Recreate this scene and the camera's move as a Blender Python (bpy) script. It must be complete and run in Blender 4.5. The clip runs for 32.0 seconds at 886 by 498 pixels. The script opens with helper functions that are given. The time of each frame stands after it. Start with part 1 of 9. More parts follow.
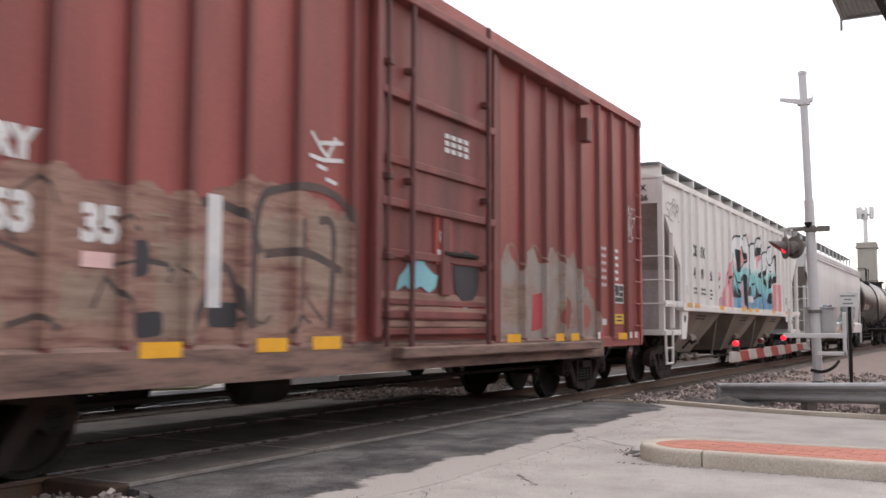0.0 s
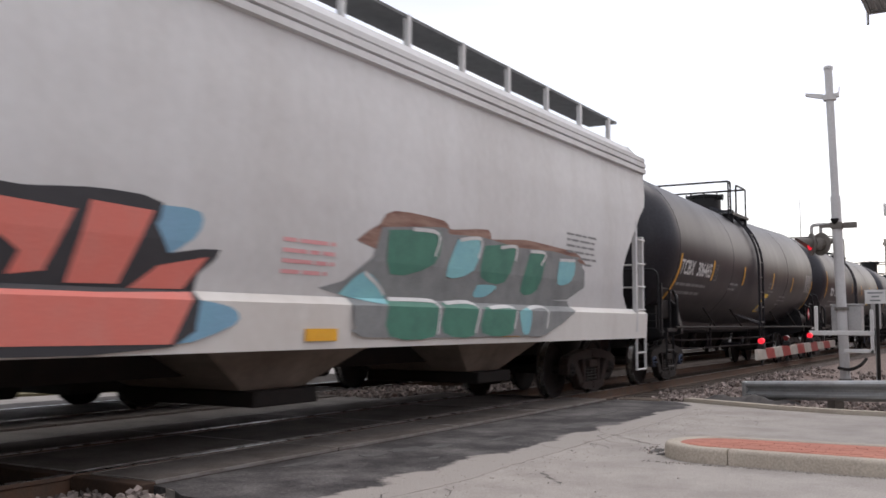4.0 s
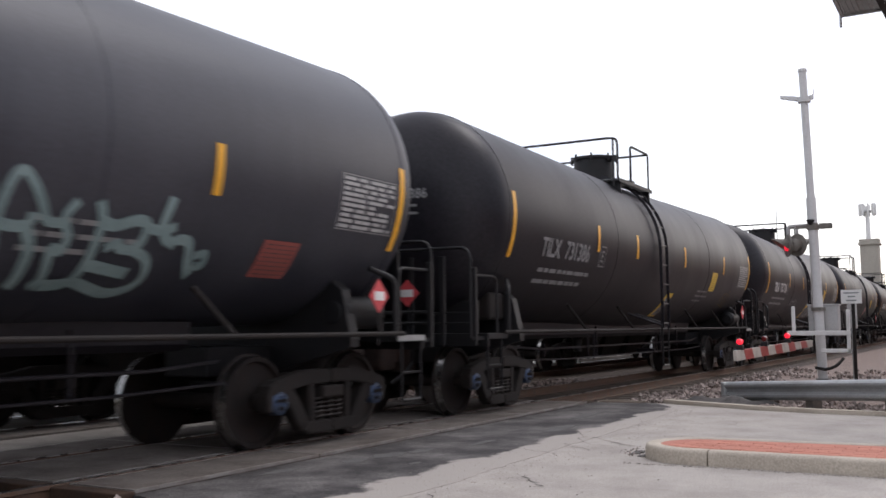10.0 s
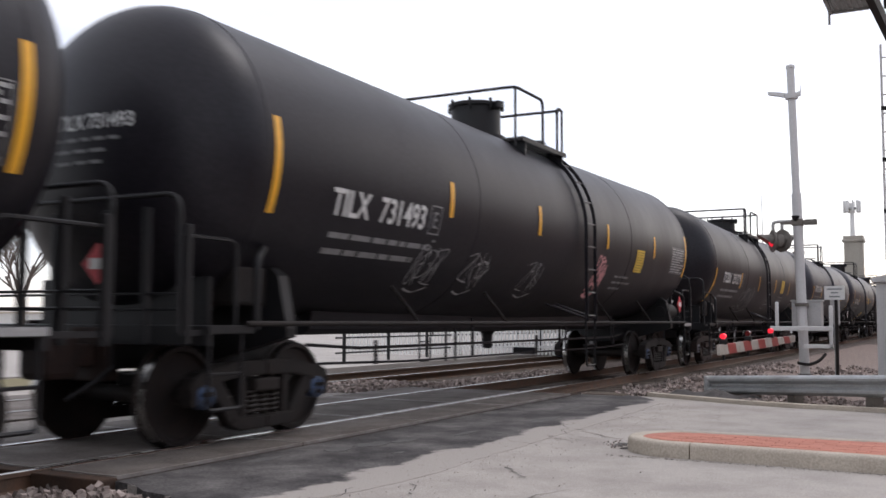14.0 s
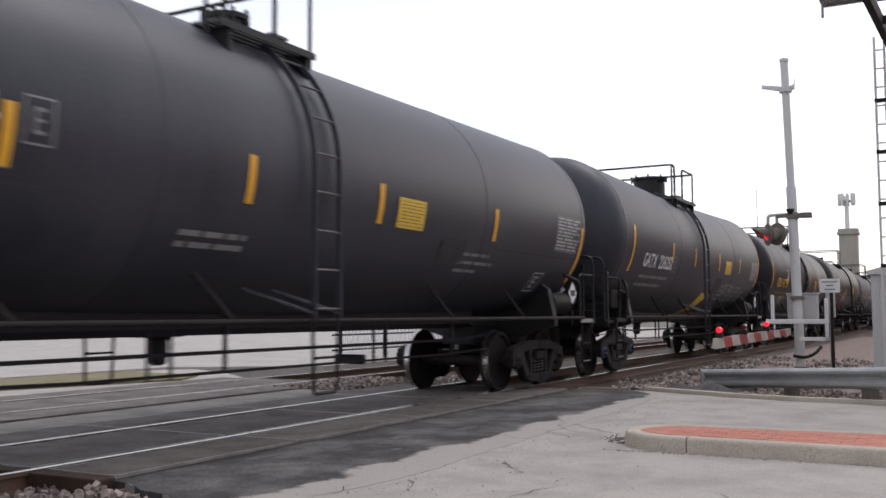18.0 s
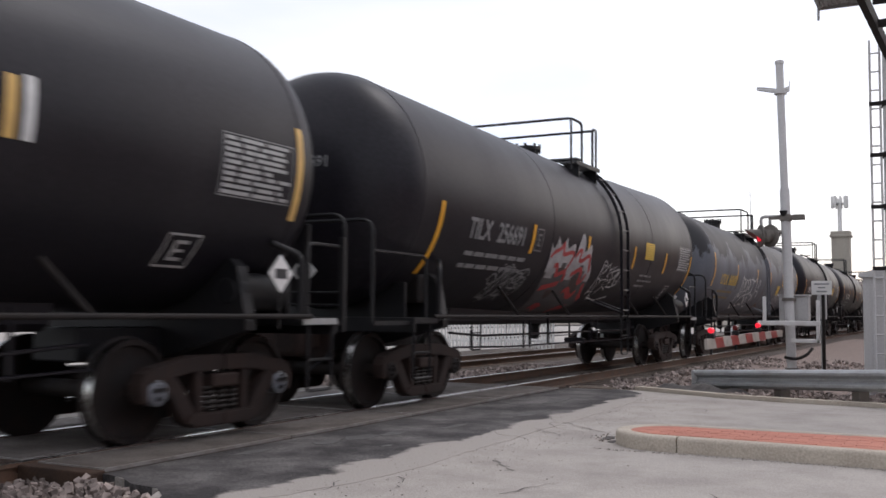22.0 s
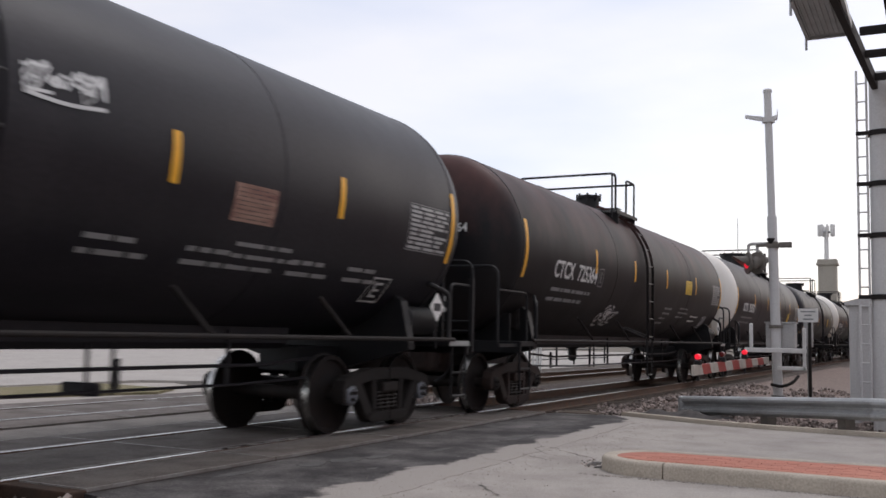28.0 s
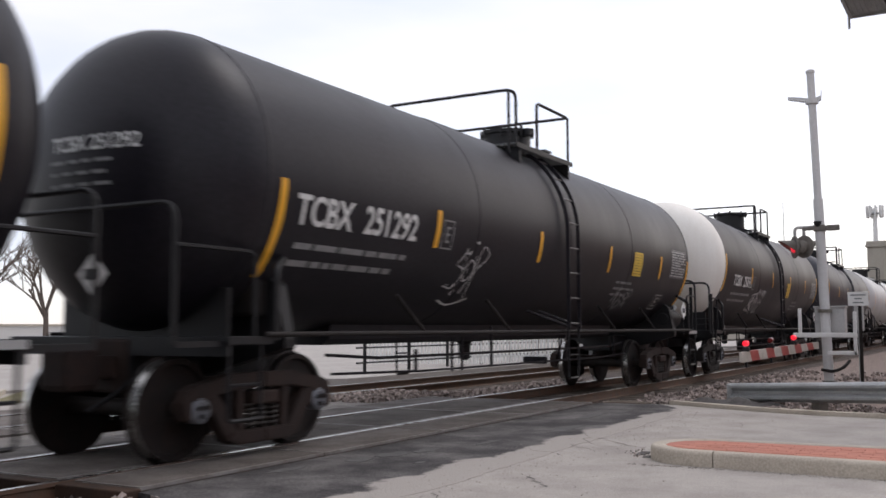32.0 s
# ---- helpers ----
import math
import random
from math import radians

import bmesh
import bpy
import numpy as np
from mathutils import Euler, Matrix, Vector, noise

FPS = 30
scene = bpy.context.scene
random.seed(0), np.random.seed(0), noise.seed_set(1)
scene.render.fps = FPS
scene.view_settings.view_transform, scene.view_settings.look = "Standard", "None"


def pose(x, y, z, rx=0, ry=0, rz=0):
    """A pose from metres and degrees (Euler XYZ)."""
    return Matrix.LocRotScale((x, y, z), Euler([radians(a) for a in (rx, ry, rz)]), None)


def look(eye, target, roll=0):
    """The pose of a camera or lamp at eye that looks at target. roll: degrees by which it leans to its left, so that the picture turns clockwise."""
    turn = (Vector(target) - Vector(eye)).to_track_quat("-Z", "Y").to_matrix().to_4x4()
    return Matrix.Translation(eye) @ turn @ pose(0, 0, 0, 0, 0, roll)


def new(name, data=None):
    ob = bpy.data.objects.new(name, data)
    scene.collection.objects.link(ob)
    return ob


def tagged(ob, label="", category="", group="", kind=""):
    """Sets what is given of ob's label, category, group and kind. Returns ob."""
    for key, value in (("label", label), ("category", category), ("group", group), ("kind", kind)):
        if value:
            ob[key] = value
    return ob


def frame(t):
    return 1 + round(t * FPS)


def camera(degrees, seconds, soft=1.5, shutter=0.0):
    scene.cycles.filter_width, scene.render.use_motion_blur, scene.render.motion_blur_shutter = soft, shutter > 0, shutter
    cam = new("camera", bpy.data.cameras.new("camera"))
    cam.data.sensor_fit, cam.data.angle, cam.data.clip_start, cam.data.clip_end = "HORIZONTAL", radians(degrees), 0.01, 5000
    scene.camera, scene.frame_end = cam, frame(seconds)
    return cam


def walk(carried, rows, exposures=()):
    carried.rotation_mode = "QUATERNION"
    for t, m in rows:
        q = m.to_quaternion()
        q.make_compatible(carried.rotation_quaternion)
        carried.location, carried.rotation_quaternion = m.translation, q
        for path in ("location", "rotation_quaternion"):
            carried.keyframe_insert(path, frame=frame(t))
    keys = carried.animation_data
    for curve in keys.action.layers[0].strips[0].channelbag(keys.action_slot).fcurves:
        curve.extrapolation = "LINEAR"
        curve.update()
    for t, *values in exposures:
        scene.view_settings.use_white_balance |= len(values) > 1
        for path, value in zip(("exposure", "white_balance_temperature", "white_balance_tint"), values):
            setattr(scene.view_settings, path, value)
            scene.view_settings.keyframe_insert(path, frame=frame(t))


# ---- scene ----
# The track runs along y, its centre at x = 0, rail tops at z = 0. The camera stands beside the crossing.
EYE = (7.427, 0.0, 1.223)


def view(yaw, pitch, roll):
    return pose(*EYE, 90 + pitch, 0, yaw) @ pose(0, 0, 0, 0, 0, roll)


cam = camera(49.5, 32.0, soft=1.6, shutter=0.25)
walk(cam, [
    (0.0, view(29.23, 4.61, 0.21)), (0.5, view(29.07, 4.71, -0.18)), (1.0, view(29.42, 4.83, -0.02)),
    (1.5, view(30.16, 4.88, -0.05)), (2.0, view(30.94, 4.80, 0.01)), (2.5, view(31.17, 4.75, 0.05)),
    (3.0, view(30.91, 4.63, 0.04)), (3.5, view(30.53, 4.49, 0.07)), (5.5, view(31.01, 4.51, 0.31)),
    (6.0, view(30.75, 4.46, 0.25)), (6.5, view(30.45, 4.35, 0.29)), (7.0, view(30.17, 4.43, 0.38)),
    (7.5, view(30.14, 4.58, 0.52)), (8.0, view(30.20, 4.54, 0.43)), (8.5, view(30.20, 4.43, 0.25)),
    (9.0, view(29.95, 4.37, 0.15)), (9.5, view(29.55, 4.46, -0.31)), (10.0, view(29.37, 4.76, -0.57)),
    (10.5, view(29.57, 5.07, -0.49)), (11.0, view(29.61, 5.30, -0.65)), (11.5, view(29.28, 5.23, -0.34)),
    (12.0, view(28.83, 5.05, -0.19)), (12.5, view(28.49, 4.77, -0.24)), (13.0, view(28.39, 4.45, -0.12)),
    (13.5, view(28.50, 4.27, -0.04)), (14.0, view(28.56, 4.19, 0.23)), (14.5, view(28.09, 4.41, -0.13)),
    (16.5, view(29.08, 3.76, 0.18)), (17.0, view(28.69, 3.90, -0.02)), (17.5, view(28.48, 3.85, 0.09)),
    (18.0, view(28.30, 3.97, -0.30)), (18.5, view(28.19, 4.12, -0.15)), (19.0, view(28.26, 4.09, 0.32)),
    (19.5, view(28.55, 3.88, 0.55)), (20.0, view(28.76, 3.65, 0.47)), (20.5, view(28.61, 3.52, 0.32)),
    (21.0, view(28.28, 3.66, 0.48)), (21.5, view(27.96, 3.84, 0.40)), (22.0, view(27.91, 3.80, 0.44)),
    (22.5, view(28.36, 3.77, 0.45)), (23.0, view(28.43, 3.91, 0.67)), (23.5, view(28.20, 4.11, 0.80)),
    (24.0, view(28.18, 4.17, 0.82)), (24.5, view(28.35, 4.12, 0.81)), (25.0, view(28.22, 3.92, 0.90)),
    (25.5, view(28.20, 3.67, 0.91)), (27.5, view(27.33, 4.57, -0.25)), (28.0, view(27.24, 5.16, 1.19)),
    (28.5, view(27.51, 5.22, 1.33)), (29.0, view(27.90, 4.80, 1.19)), (29.5, view(28.27, 4.61, 0.85)),
    (30.0, view(28.64, 4.50, 0.75)), (30.5, view(28.87, 4.32, 0.79)), (31.0, view(28.91, 4.17, 0.59)),
    (31.5, view(29.23, 4.38, -0.43)), (32.0, view(29.73, 4.74, -0.21)),
], exposures=[(0, 0.43, 6720, 15), (1, 0.07, 6720, 15), (2, -0.16, 6720, 15), (3, -0.14, 6720, 15), (5.5, 0.20, 6500, 15), (7, 0.24, 6500, 15), (9, 0.20, 6500, 15),
               (11, 0.13, 6500, 15), (12, 0.09, 6500, 15), (14, 0.07, 6500, 15), (19, -0.03, 6500, 15), (21, -0.06, 6500, 15), (24, -0.12, 6500, 15), (28, -0.26, 6560, 15), (30, -0.24, 6560, 15), (32, -0.08, 6560, 15)])

# ---- world and light: a bright overcast sky, late in the day ----
world = bpy.data.worlds.new("overcast_sky")
scene.world = world
world.use_nodes = True
wn, wl = world.node_tree.nodes, world.node_tree.links
wn.clear()
w_out = wn.new("ShaderNodeOutputWorld")
w_sky = wn.new("ShaderNodeTexSky")
w_sky.sky_type, w_sky.sun_disc = "NISHITA", False
w_sky.sun_elevation, w_sky.sun_rotation = radians(24), radians(20)
w_bg = wn.new("ShaderNodeBackground")
w_bg.inputs["Strength"].default_value = 0.05
wl.new(w_sky.outputs[0], w_bg.inputs["Color"])
w_cloud = wn.new("ShaderNodeBackground")
w_tc = wn.new("ShaderNodeTexCoord")
w_map = wn.new("ShaderNodeMapping")
w_map.inputs["Scale"].default_value = (1.2, 1.2, 4.0)
w_noise = wn.new("ShaderNodeTexNoise")
w_noise.inputs["Scale"].default_value, w_noise.inputs["Detail"].default_value = 2.2, 5.0
w_ramp = wn.new("ShaderNodeValToRGB")
w_ramp.color_ramp.elements[0].position, w_ramp.color_ramp.elements[0].color = 0.3, (0.75, 0.81, 0.94, 1)
w_ramp.color_ramp.elements[1].position, w_ramp.color_ramp.elements[1].color = 0.65, (1.0, 1.0, 1.0, 1)
wl.new(w_tc.outputs["Generated"], w_map.inputs[0])
wl.new(w_map.outputs[0], w_noise.inputs["Vector"])
wl.new(w_noise.outputs["Fac"], w_ramp.inputs[0])
wl.new(w_ramp.outputs[0], w_cloud.inputs["Color"])
w_cloud.inputs["Strength"].default_value = 0.92
w_add = wn.new("ShaderNodeAddShader")
wl.new(w_bg.outputs[0], w_add.inputs[0])
wl.new(w_cloud.outputs[0], w_add.inputs[1])
wl.new(w_add.outputs[0], w_out.inputs["Surface"])
sun = new("sun", bpy.data.lights.new("sun", "SUN"))
sun.data.energy, sun.data.angle, sun.data.color = 1.0, radians(25), (1.0, 0.98, 0.955)
sun.matrix_world = look((0, 0, 60), (-12, -30, 0))


# ---- materials ----
def mat(name, color, rough=0.6, metal=0.0, spots=None, scale=3.0, grain=40.0, bump=0.15, amount=0.35, streak=False, spec=0.5,
        vary=0.0, emit=None, depth=0.01, rough_grain=0.22, islands=0.0):
    """A surface with broad stains (mixing in the second colour), fine grain and relief, in metres."""
    m = bpy.data.materials.new(name)
    m.use_nodes = True
    n, l = m.node_tree.nodes, m.node_tree.links
    b = n["Principled BSDF"]
    b.inputs["Roughness"].default_value, b.inputs["Metallic"].default_value = rough, metal
    b.inputs["Specular IOR Level"].default_value = spec
    tc = n.new("ShaderNodeTexCoord")
    mp = n.new("ShaderNodeMapping")
    l.new(tc.outputs["Object"], mp.inputs[0])
    if streak:
        mp.inputs["Scale"].default_value = (1, 0.5, 4.0) if streak == "h" else (1, 1, 0.18)
    big = n.new("ShaderNodeTexNoise")
    big.inputs["Scale"].default_value, big.inputs["Detail"].default_value, big.inputs["Roughness"].default_value = scale, 6, 0.62
    l.new(mp.outputs[0], big.inputs["Vector"])
    fine = n.new("ShaderNodeTexNoise")
    fine.inputs["Scale"].default_value, fine.inputs["Detail"].default_value = grain, 4
    l.new(tc.outputs["Object"], fine.inputs["Vector"])
    ramp = n.new("ShaderNodeValToRGB")
    ramp.color_ramp.elements[0].position, ramp.color_ramp.elements[1].position = 0.42, 0.68
    l.new(big.outputs["Fac"], ramp.inputs[0])
    mix = n.new("ShaderNodeMix")
    mix.data_type = "RGBA"
    second = spots or tuple(c * 0.6 for c in color)
    mix.inputs[6].default_value, mix.inputs[7].default_value = (*color, 1), (*second, 1)
    mul = n.new("ShaderNodeMath")
    mul.operation = "MULTIPLY"
    mul.inputs[1].default_value = amount
    l.new(ramp.outputs[0], mul.inputs[0])
    l.new(mul.outputs[0], mix.inputs[0])
    g2 = n.new("ShaderNodeMix")
    g2.data_type, g2.blend_type = "RGBA", "OVERLAY"
    g2.inputs[0].default_value = rough_grain
    l.new(mix.outputs[2], g2.inputs[6])
    l.new(fine.outputs["Fac"], g2.inputs[7])
    last = g2.outputs[2]
    if vary or islands:
        info = n.new("ShaderNodeNewGeometry" if islands else "ShaderNodeObjectInfo")
        vary = vary or islands
        hsv = n.new("ShaderNodeHueSaturation")
        mr = n.new("ShaderNodeMapRange")
        mr.inputs[3].default_value, mr.inputs[4].default_value = 1 - vary, 1 + vary
        l.new(info.outputs["Random Per Island" if islands else "Random"], mr.inputs[0])
        l.new(mr.outputs[0], hsv.inputs["Value"])
        l.new(last, hsv.inputs["Color"])
        last = hsv.outputs[0]
    l.new(last, b.inputs["Base Color"])
    rr = n.new("ShaderNodeMapRange")
    rr.inputs[3].default_value, rr.inputs[4].default_value = max(rough - 0.12, 0.05), min(rough + 0.12, 1)
    l.new(big.outputs["Fac"], rr.inputs[0])
    l.new(rr.outputs[0], b.inputs["Roughness"])
    if bump:
        bp = n.new("ShaderNodeBump")
        bp.inputs["Strength"].default_value, bp.inputs["Distance"].default_value = bump, depth
        l.new(fine.outputs["Fac"], bp.inputs["Height"])
        l.new(bp.outputs[0], b.inputs["Normal"])
    if emit:
        b.inputs["Emission Color"].default_value, b.inputs["Emission Strength"].default_value = (*emit[0], 1), emit[1]
    return m


M_ASPHALT = mat("old_asphalt", (0.415, 0.380, 0.345), 0.9, spots=(0.300, 0.272, 0.247), scale=1.3, grain=70, bump=0.7, amount=0.8, spec=0.1, rough_grain=0.45, depth=0.012)
M_DARKASPHALT = mat("dark_asphalt", (0.062, 0.057, 0.055), 0.88, spots=(0.150, 0.138, 0.129), scale=2.2, grain=45, bump=0.8, amount=0.85, spec=0.16, rough_grain=0.8, depth=0.014)
M_MIDASPHALT = mat("worn_grey_asphalt", (0.235, 0.215, 0.195), 0.9, spots=(0.14, 0.128, 0.118), scale=1.2, grain=60, bump=0.5, amount=0.8, spec=0.15, rough_grain=0.6)
M_DOORROD = mat("dark_red_rod_paint", (0.11, 0.034, 0.030), 0.6, spots=(0.06, 0.03, 0.027), scale=4, amount=0.6, bump=0.1)
M_RUSTSTAIN = mat("rust_stained_paint", (0.24, 0.145, 0.10), 0.75, spots=(0.10, 0.085, 0.08), scale=2.2, grain=30, bump=0.08, amount=0.9, streak=True, rough_grain=0.5)
M_SCUFF = mat("scuffed_asphalt", (0.125, 0.12, 0.116), 0.9, spots=(0.085, 0.082, 0.08), scale=4, grain=60, bump=0.4, amount=0.8, spec=0.2, rough_grain=0.6)
M_CONCRETE = mat("concrete_panel", (0.150, 0.131, 0.117), 0.85, spots=(0.070, 0.056, 0.048), scale=1.6, grain=45, bump=0.3, amount=0.8, vary=0.12, spec=0.2, rough_grain=0.6)
M_EDGE = mat("worn_steel_edging", (0.30, 0.285, 0.27), 0.5, 0.4, spots=(0.16, 0.13, 0.11), scale=3, amount=0.8, bump=0.1)
M_KERB = mat("kerb_concrete", (0.48, 0.425, 0.35), 0.9, spots=(0.36, 0.31, 0.255), scale=2.0, grain=55, bump=0.35, amount=0.6, spec=0.15, rough_grain=0.4)
M_BRICK = mat("red_paver", (0.52, 0.225, 0.165), 0.9, spots=(0.44, 0.20, 0.15), scale=3, grain=60, bump=0.3, amount=0.5, vary=0.07, spec=0.15)
M_MORTAR = mat("paver_joint", (0.47, 0.21, 0.16), 0.95, bump=0.2, spec=0.1)
M_BALLAST = mat("ballast_bed", (0.095, 0.079, 0.071), 0.95, spots=(0.16, 0.132, 0.118), scale=6, grain=22, bump=0.9, amount=0.8, spec=0.12, depth=0.03, rough_grain=0.6)
M_STONE = mat("ballast_stone", (0.30, 0.25, 0.225), 0.9, spots=(0.16, 0.125, 0.11), scale=3, grain=26, bump=0.3, amount=0.7, spec=0.15, islands=0.55)
M_BANK = mat("rusty_gravel", (0.20, 0.155, 0.135), 0.95, spots=(0.30, 0.24, 0.21), scale=9, grain=13, bump=0.9, amount=0.8, spec=0.1, rough_grain=0.9, depth=0.03)
M_EARTH = mat("bare_ground", (0.17, 0.15, 0.125), 0.95, spots=(0.11, 0.10, 0.075), scale=0.5, grain=20, bump=0.6, amount=0.7, spec=0.15)
M_GRASS = mat("winter_grass", (0.215, 0.185, 0.115), 0.95, spots=(0.15, 0.145, 0.075), scale=2, grain=50, bump=0.8, amount=0.8, spec=0.1, rough_grain=0.7)
M_LOT = mat("pale_concrete_lot", (0.40, 0.37, 0.34), 0.9, spots=(0.30, 0.275, 0.25), scale=0.7, grain=40, bump=0.15, amount=0.6, spec=0.15, rough_grain=0.5)
M_RAIL = mat("rail_web", (0.10, 0.065, 0.045), 0.75, spots=(0.16, 0.08, 0.045), scale=5, grain=50, bump=0.3, amount=0.7)
M_ENDPLATE = mat("dark_rusty_plate", (0.050, 0.034, 0.026), 0.85, spots=(0.085, 0.05, 0.034), scale=5, grain=40, bump=0.3, amount=0.7, spec=0.15)
M_RAILTOP = mat("polished_rail_head", (0.52, 0.51, 0.50), 0.28, 1.0, spots=(0.36, 0.34, 0.32), scale=4, amount=0.5, bump=0.05)
M_RUBBER = mat("black_rubber_filler", (0.022, 0.021, 0.020), 0.85, spots=(0.045, 0.04, 0.037), scale=4, amount=0.6, bump=0.2, spec=0.2)
M_TIE = mat("timber_tie", (0.09, 0.07, 0.055), 0.9, spots=(0.15, 0.125, 0.10), scale=5, grain=40, bump=0.5, amount=0.6, vary=0.2, spec=0.2)
M_GALV = mat("galvanised_steel", (0.40, 0.41, 0.41), 0.5, 0.55, spots=(0.28, 0.28, 0.275), scale=3, grain=30, bump=0.06, amount=0.6)
M_ALU = mat("weathered_aluminium", (0.56, 0.55, 0.54), 0.6, 0.0, spots=(0.46, 0.445, 0.43), scale=2, grain=40, bump=0.05, amount=0.5, streak=True)
M_WOOD = mat("grey_timber_post", (0.16, 0.14, 0.12), 0.9, spots=(0.09, 0.08, 0.07), scale=6, grain=50, bump=0.4, amount=0.6, spec=0.2)
M_RUNG = mat("worn_rung_steel", (0.085, 0.08, 0.078), 0.42, spots=(0.03, 0.028, 0.027), scale=9, amount=0.6, bump=0.05, spec=0.5)
M_WHITE = mat("white_paint", (0.72, 0.71, 0.69), 0.55, spots=(0.5, 0.48, 0.45), scale=4, grain=50, bump=0.05, amount=0.4)
M_REDSTRIPE = mat("red_reflective", (0.34, 0.05, 0.04), 0.5, spots=(0.22, 0.05, 0.04), scale=5, amount=0.5, bump=0.03)
M_REDLAMP = mat("lit_red_lamp", (0.6, 0.02, 0.02), 0.3, bump=0, emit=((1.0, 0.02, 0.05), 0.95))
M_DIMLAMP = mat("lit_mast_lamp", (0.4, 0.02, 0.02), 0.3, bump=0, emit=((1.0, 0.02, 0.05), 0.85))
M_DARKLAMP = mat("dark_red_lens", (0.12, 0.012, 0.012), 0.25, bump=0)
M_BLACKSTEEL = mat("black_painted_steel", (0.0095, 0.0095, 0.0110), 0.5, spots=(0.018, 0.0160, 0.0152), scale=3, grain=40, bump=0.08, amount=0.5, spec=0.3)
M_TRUCK = mat("dirty_cast_steel", (0.012, 0.0098, 0.0092), 0.75, spots=(0.027, 0.020, 0.017), scale=4, grain=35, bump=0.25, amount=0.7, spec=0.3)
M_RUSTTRUCK = mat("rusty_cast_steel", (0.023, 0.0150, 0.0130), 0.8, spots=(0.046, 0.0265, 0.0205), scale=4, grain=35, bump=0.25, amount=0.7, spec=0.3)
M_SPRING = mat("worn_spring_steel", (0.030, 0.025, 0.022), 0.6, spots=(0.03, 0.024, 0.02), scale=9, amount=0.6, bump=0.1, spec=0.3)
M_WHEEL = mat("wheel_steel", (0.012, 0.0092, 0.0086), 0.7, 0.0, spots=(0.030, 0.020, 0.016), scale=5, grain=40, bump=0.15, amount=0.6, spec=0.3)
M_TREAD = mat("polished_wheel_tread", (0.50, 0.49, 0.47), 0.28, 1.0, scale=5, amount=0.3, bump=0.05)
M_BLUECAP = mat("blue_bearing_cap", (0.028, 0.062, 0.135), 0.55, spots=(0.025, 0.025, 0.03), scale=9, amount=0.8, bump=0.1)
M_GREYCAP = mat("grey_bearing_cap", (0.17, 0.18, 0.20), 0.5, 0.3, scale=8, amount=0.4, bump=0.05)
M_YELLOW = mat("yellow_reflective_tape", (0.80, 0.40, 0.02), 0.4, spots=(0.62, 0.31, 0.03), scale=6, amount=0.4, bump=0.03)
M_LABELY = mat("yellow_stencil_panel", (0.75, 0.50, 0.05), 0.5, spots=(0.55, 0.36, 0.06), scale=6, amount=0.4, bump=0.03)
M_LETTER = mat("white_lettering", (0.66, 0.66, 0.64), 0.6, spots=(0.42, 0.42, 0.41), scale=9, amount=0.5, bump=0.02)
M_LETTERDIM = mat("faded_lettering", (0.24, 0.24, 0.24), 0.65, spots=(0.14, 0.14, 0.14), scale=9, amount=0.6, bump=0.02)
M_LETTERMID = mat("worn_lettering", (0.42, 0.42, 0.41), 0.65, spots=(0.24, 0.24, 0.24), scale=9, amount=0.6, bump=0.02)
M_LETTERY = mat("yellow_lettering", (0.62, 0.40, 0.06), 0.6, spots=(0.4, 0.25, 0.05), scale=9, amount=0.4, bump=0.02)
M_LETTERK = mat("black_lettering", (0.035, 0.035, 0.037), 0.6, scale=9, amount=0.4, bump=0.02)
M_PLACARDR = mat("red_placard", (0.55, 0.06, 0.07), 0.5, scale=8, amount=0.3, bump=0)
M_PINK = mat("pink_spray_paint", (0.70, 0.34, 0.34), 0.6, spots=(0.62, 0.27, 0.29), scale=3, amount=0.5, bump=0)
M_TEAL = mat("turquoise_spray_paint", (0.22, 0.50, 0.52), 0.6, spots=(0.17, 0.40, 0.50), scale=2, amount=0.7, bump=0)
M_BLUE = mat("blue_spray_paint", (0.19, 0.36, 0.50), 0.6, spots=(0.16, 0.36, 0.46), scale=2, amount=0.6, bump=0)
M_BLACKP = mat("black_spray_paint", (0.03, 0.03, 0.035), 0.6, scale=3, amount=0.4, bump=0)
M_WHITEP = mat("white_spray_paint", (0.62, 0.62, 0.61), 0.6, spots=(0.42, 0.42, 0.42), scale=3, amount=0.6, bump=0)
M_PALEGREYP = mat("pale_grey_spray_paint", (0.40, 0.39, 0.39), 0.6, spots=(0.22, 0.21, 0.21), scale=3, amount=0.7, bump=0)
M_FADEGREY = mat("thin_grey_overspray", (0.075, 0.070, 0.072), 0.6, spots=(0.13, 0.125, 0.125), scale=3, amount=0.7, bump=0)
M_PALETEAL = mat("pale_teal_spray_paint", (0.21, 0.29, 0.29), 0.6, spots=(0.12, 0.18, 0.18), scale=3, amount=0.7, bump=0)
M_GRIT = mat("road_grit", (0.30, 0.27, 0.24), 0.9, spots=(0.18, 0.16, 0.14), scale=3, amount=0.7, bump=0.2, spec=0.1, islands=0.3)
M_GREYTAG = mat("thin_grey_spray_paint", (0.36, 0.36, 0.36), 0.65, spots=(0.16, 0.16, 0.165), scale=7, amount=0.9, bump=0)
M_GREENP = mat("green_spray_paint", (0.05, 0.20, 0.14), 0.6, spots=(0.04, 0.13, 0.10), scale=3, amount=0.6, bump=0)
M_REDP = mat("red_spray_paint", (0.42, 0.05, 0.05), 0.6, spots=(0.3, 0.05, 0.05), scale=3, amount=0.5, bump=0)
M_CORALP = mat("coral_spray_paint", (0.66, 0.17, 0.13), 0.6, spots=(0.6, 0.22, 0.18), scale=3, amount=0.5, bump=0)
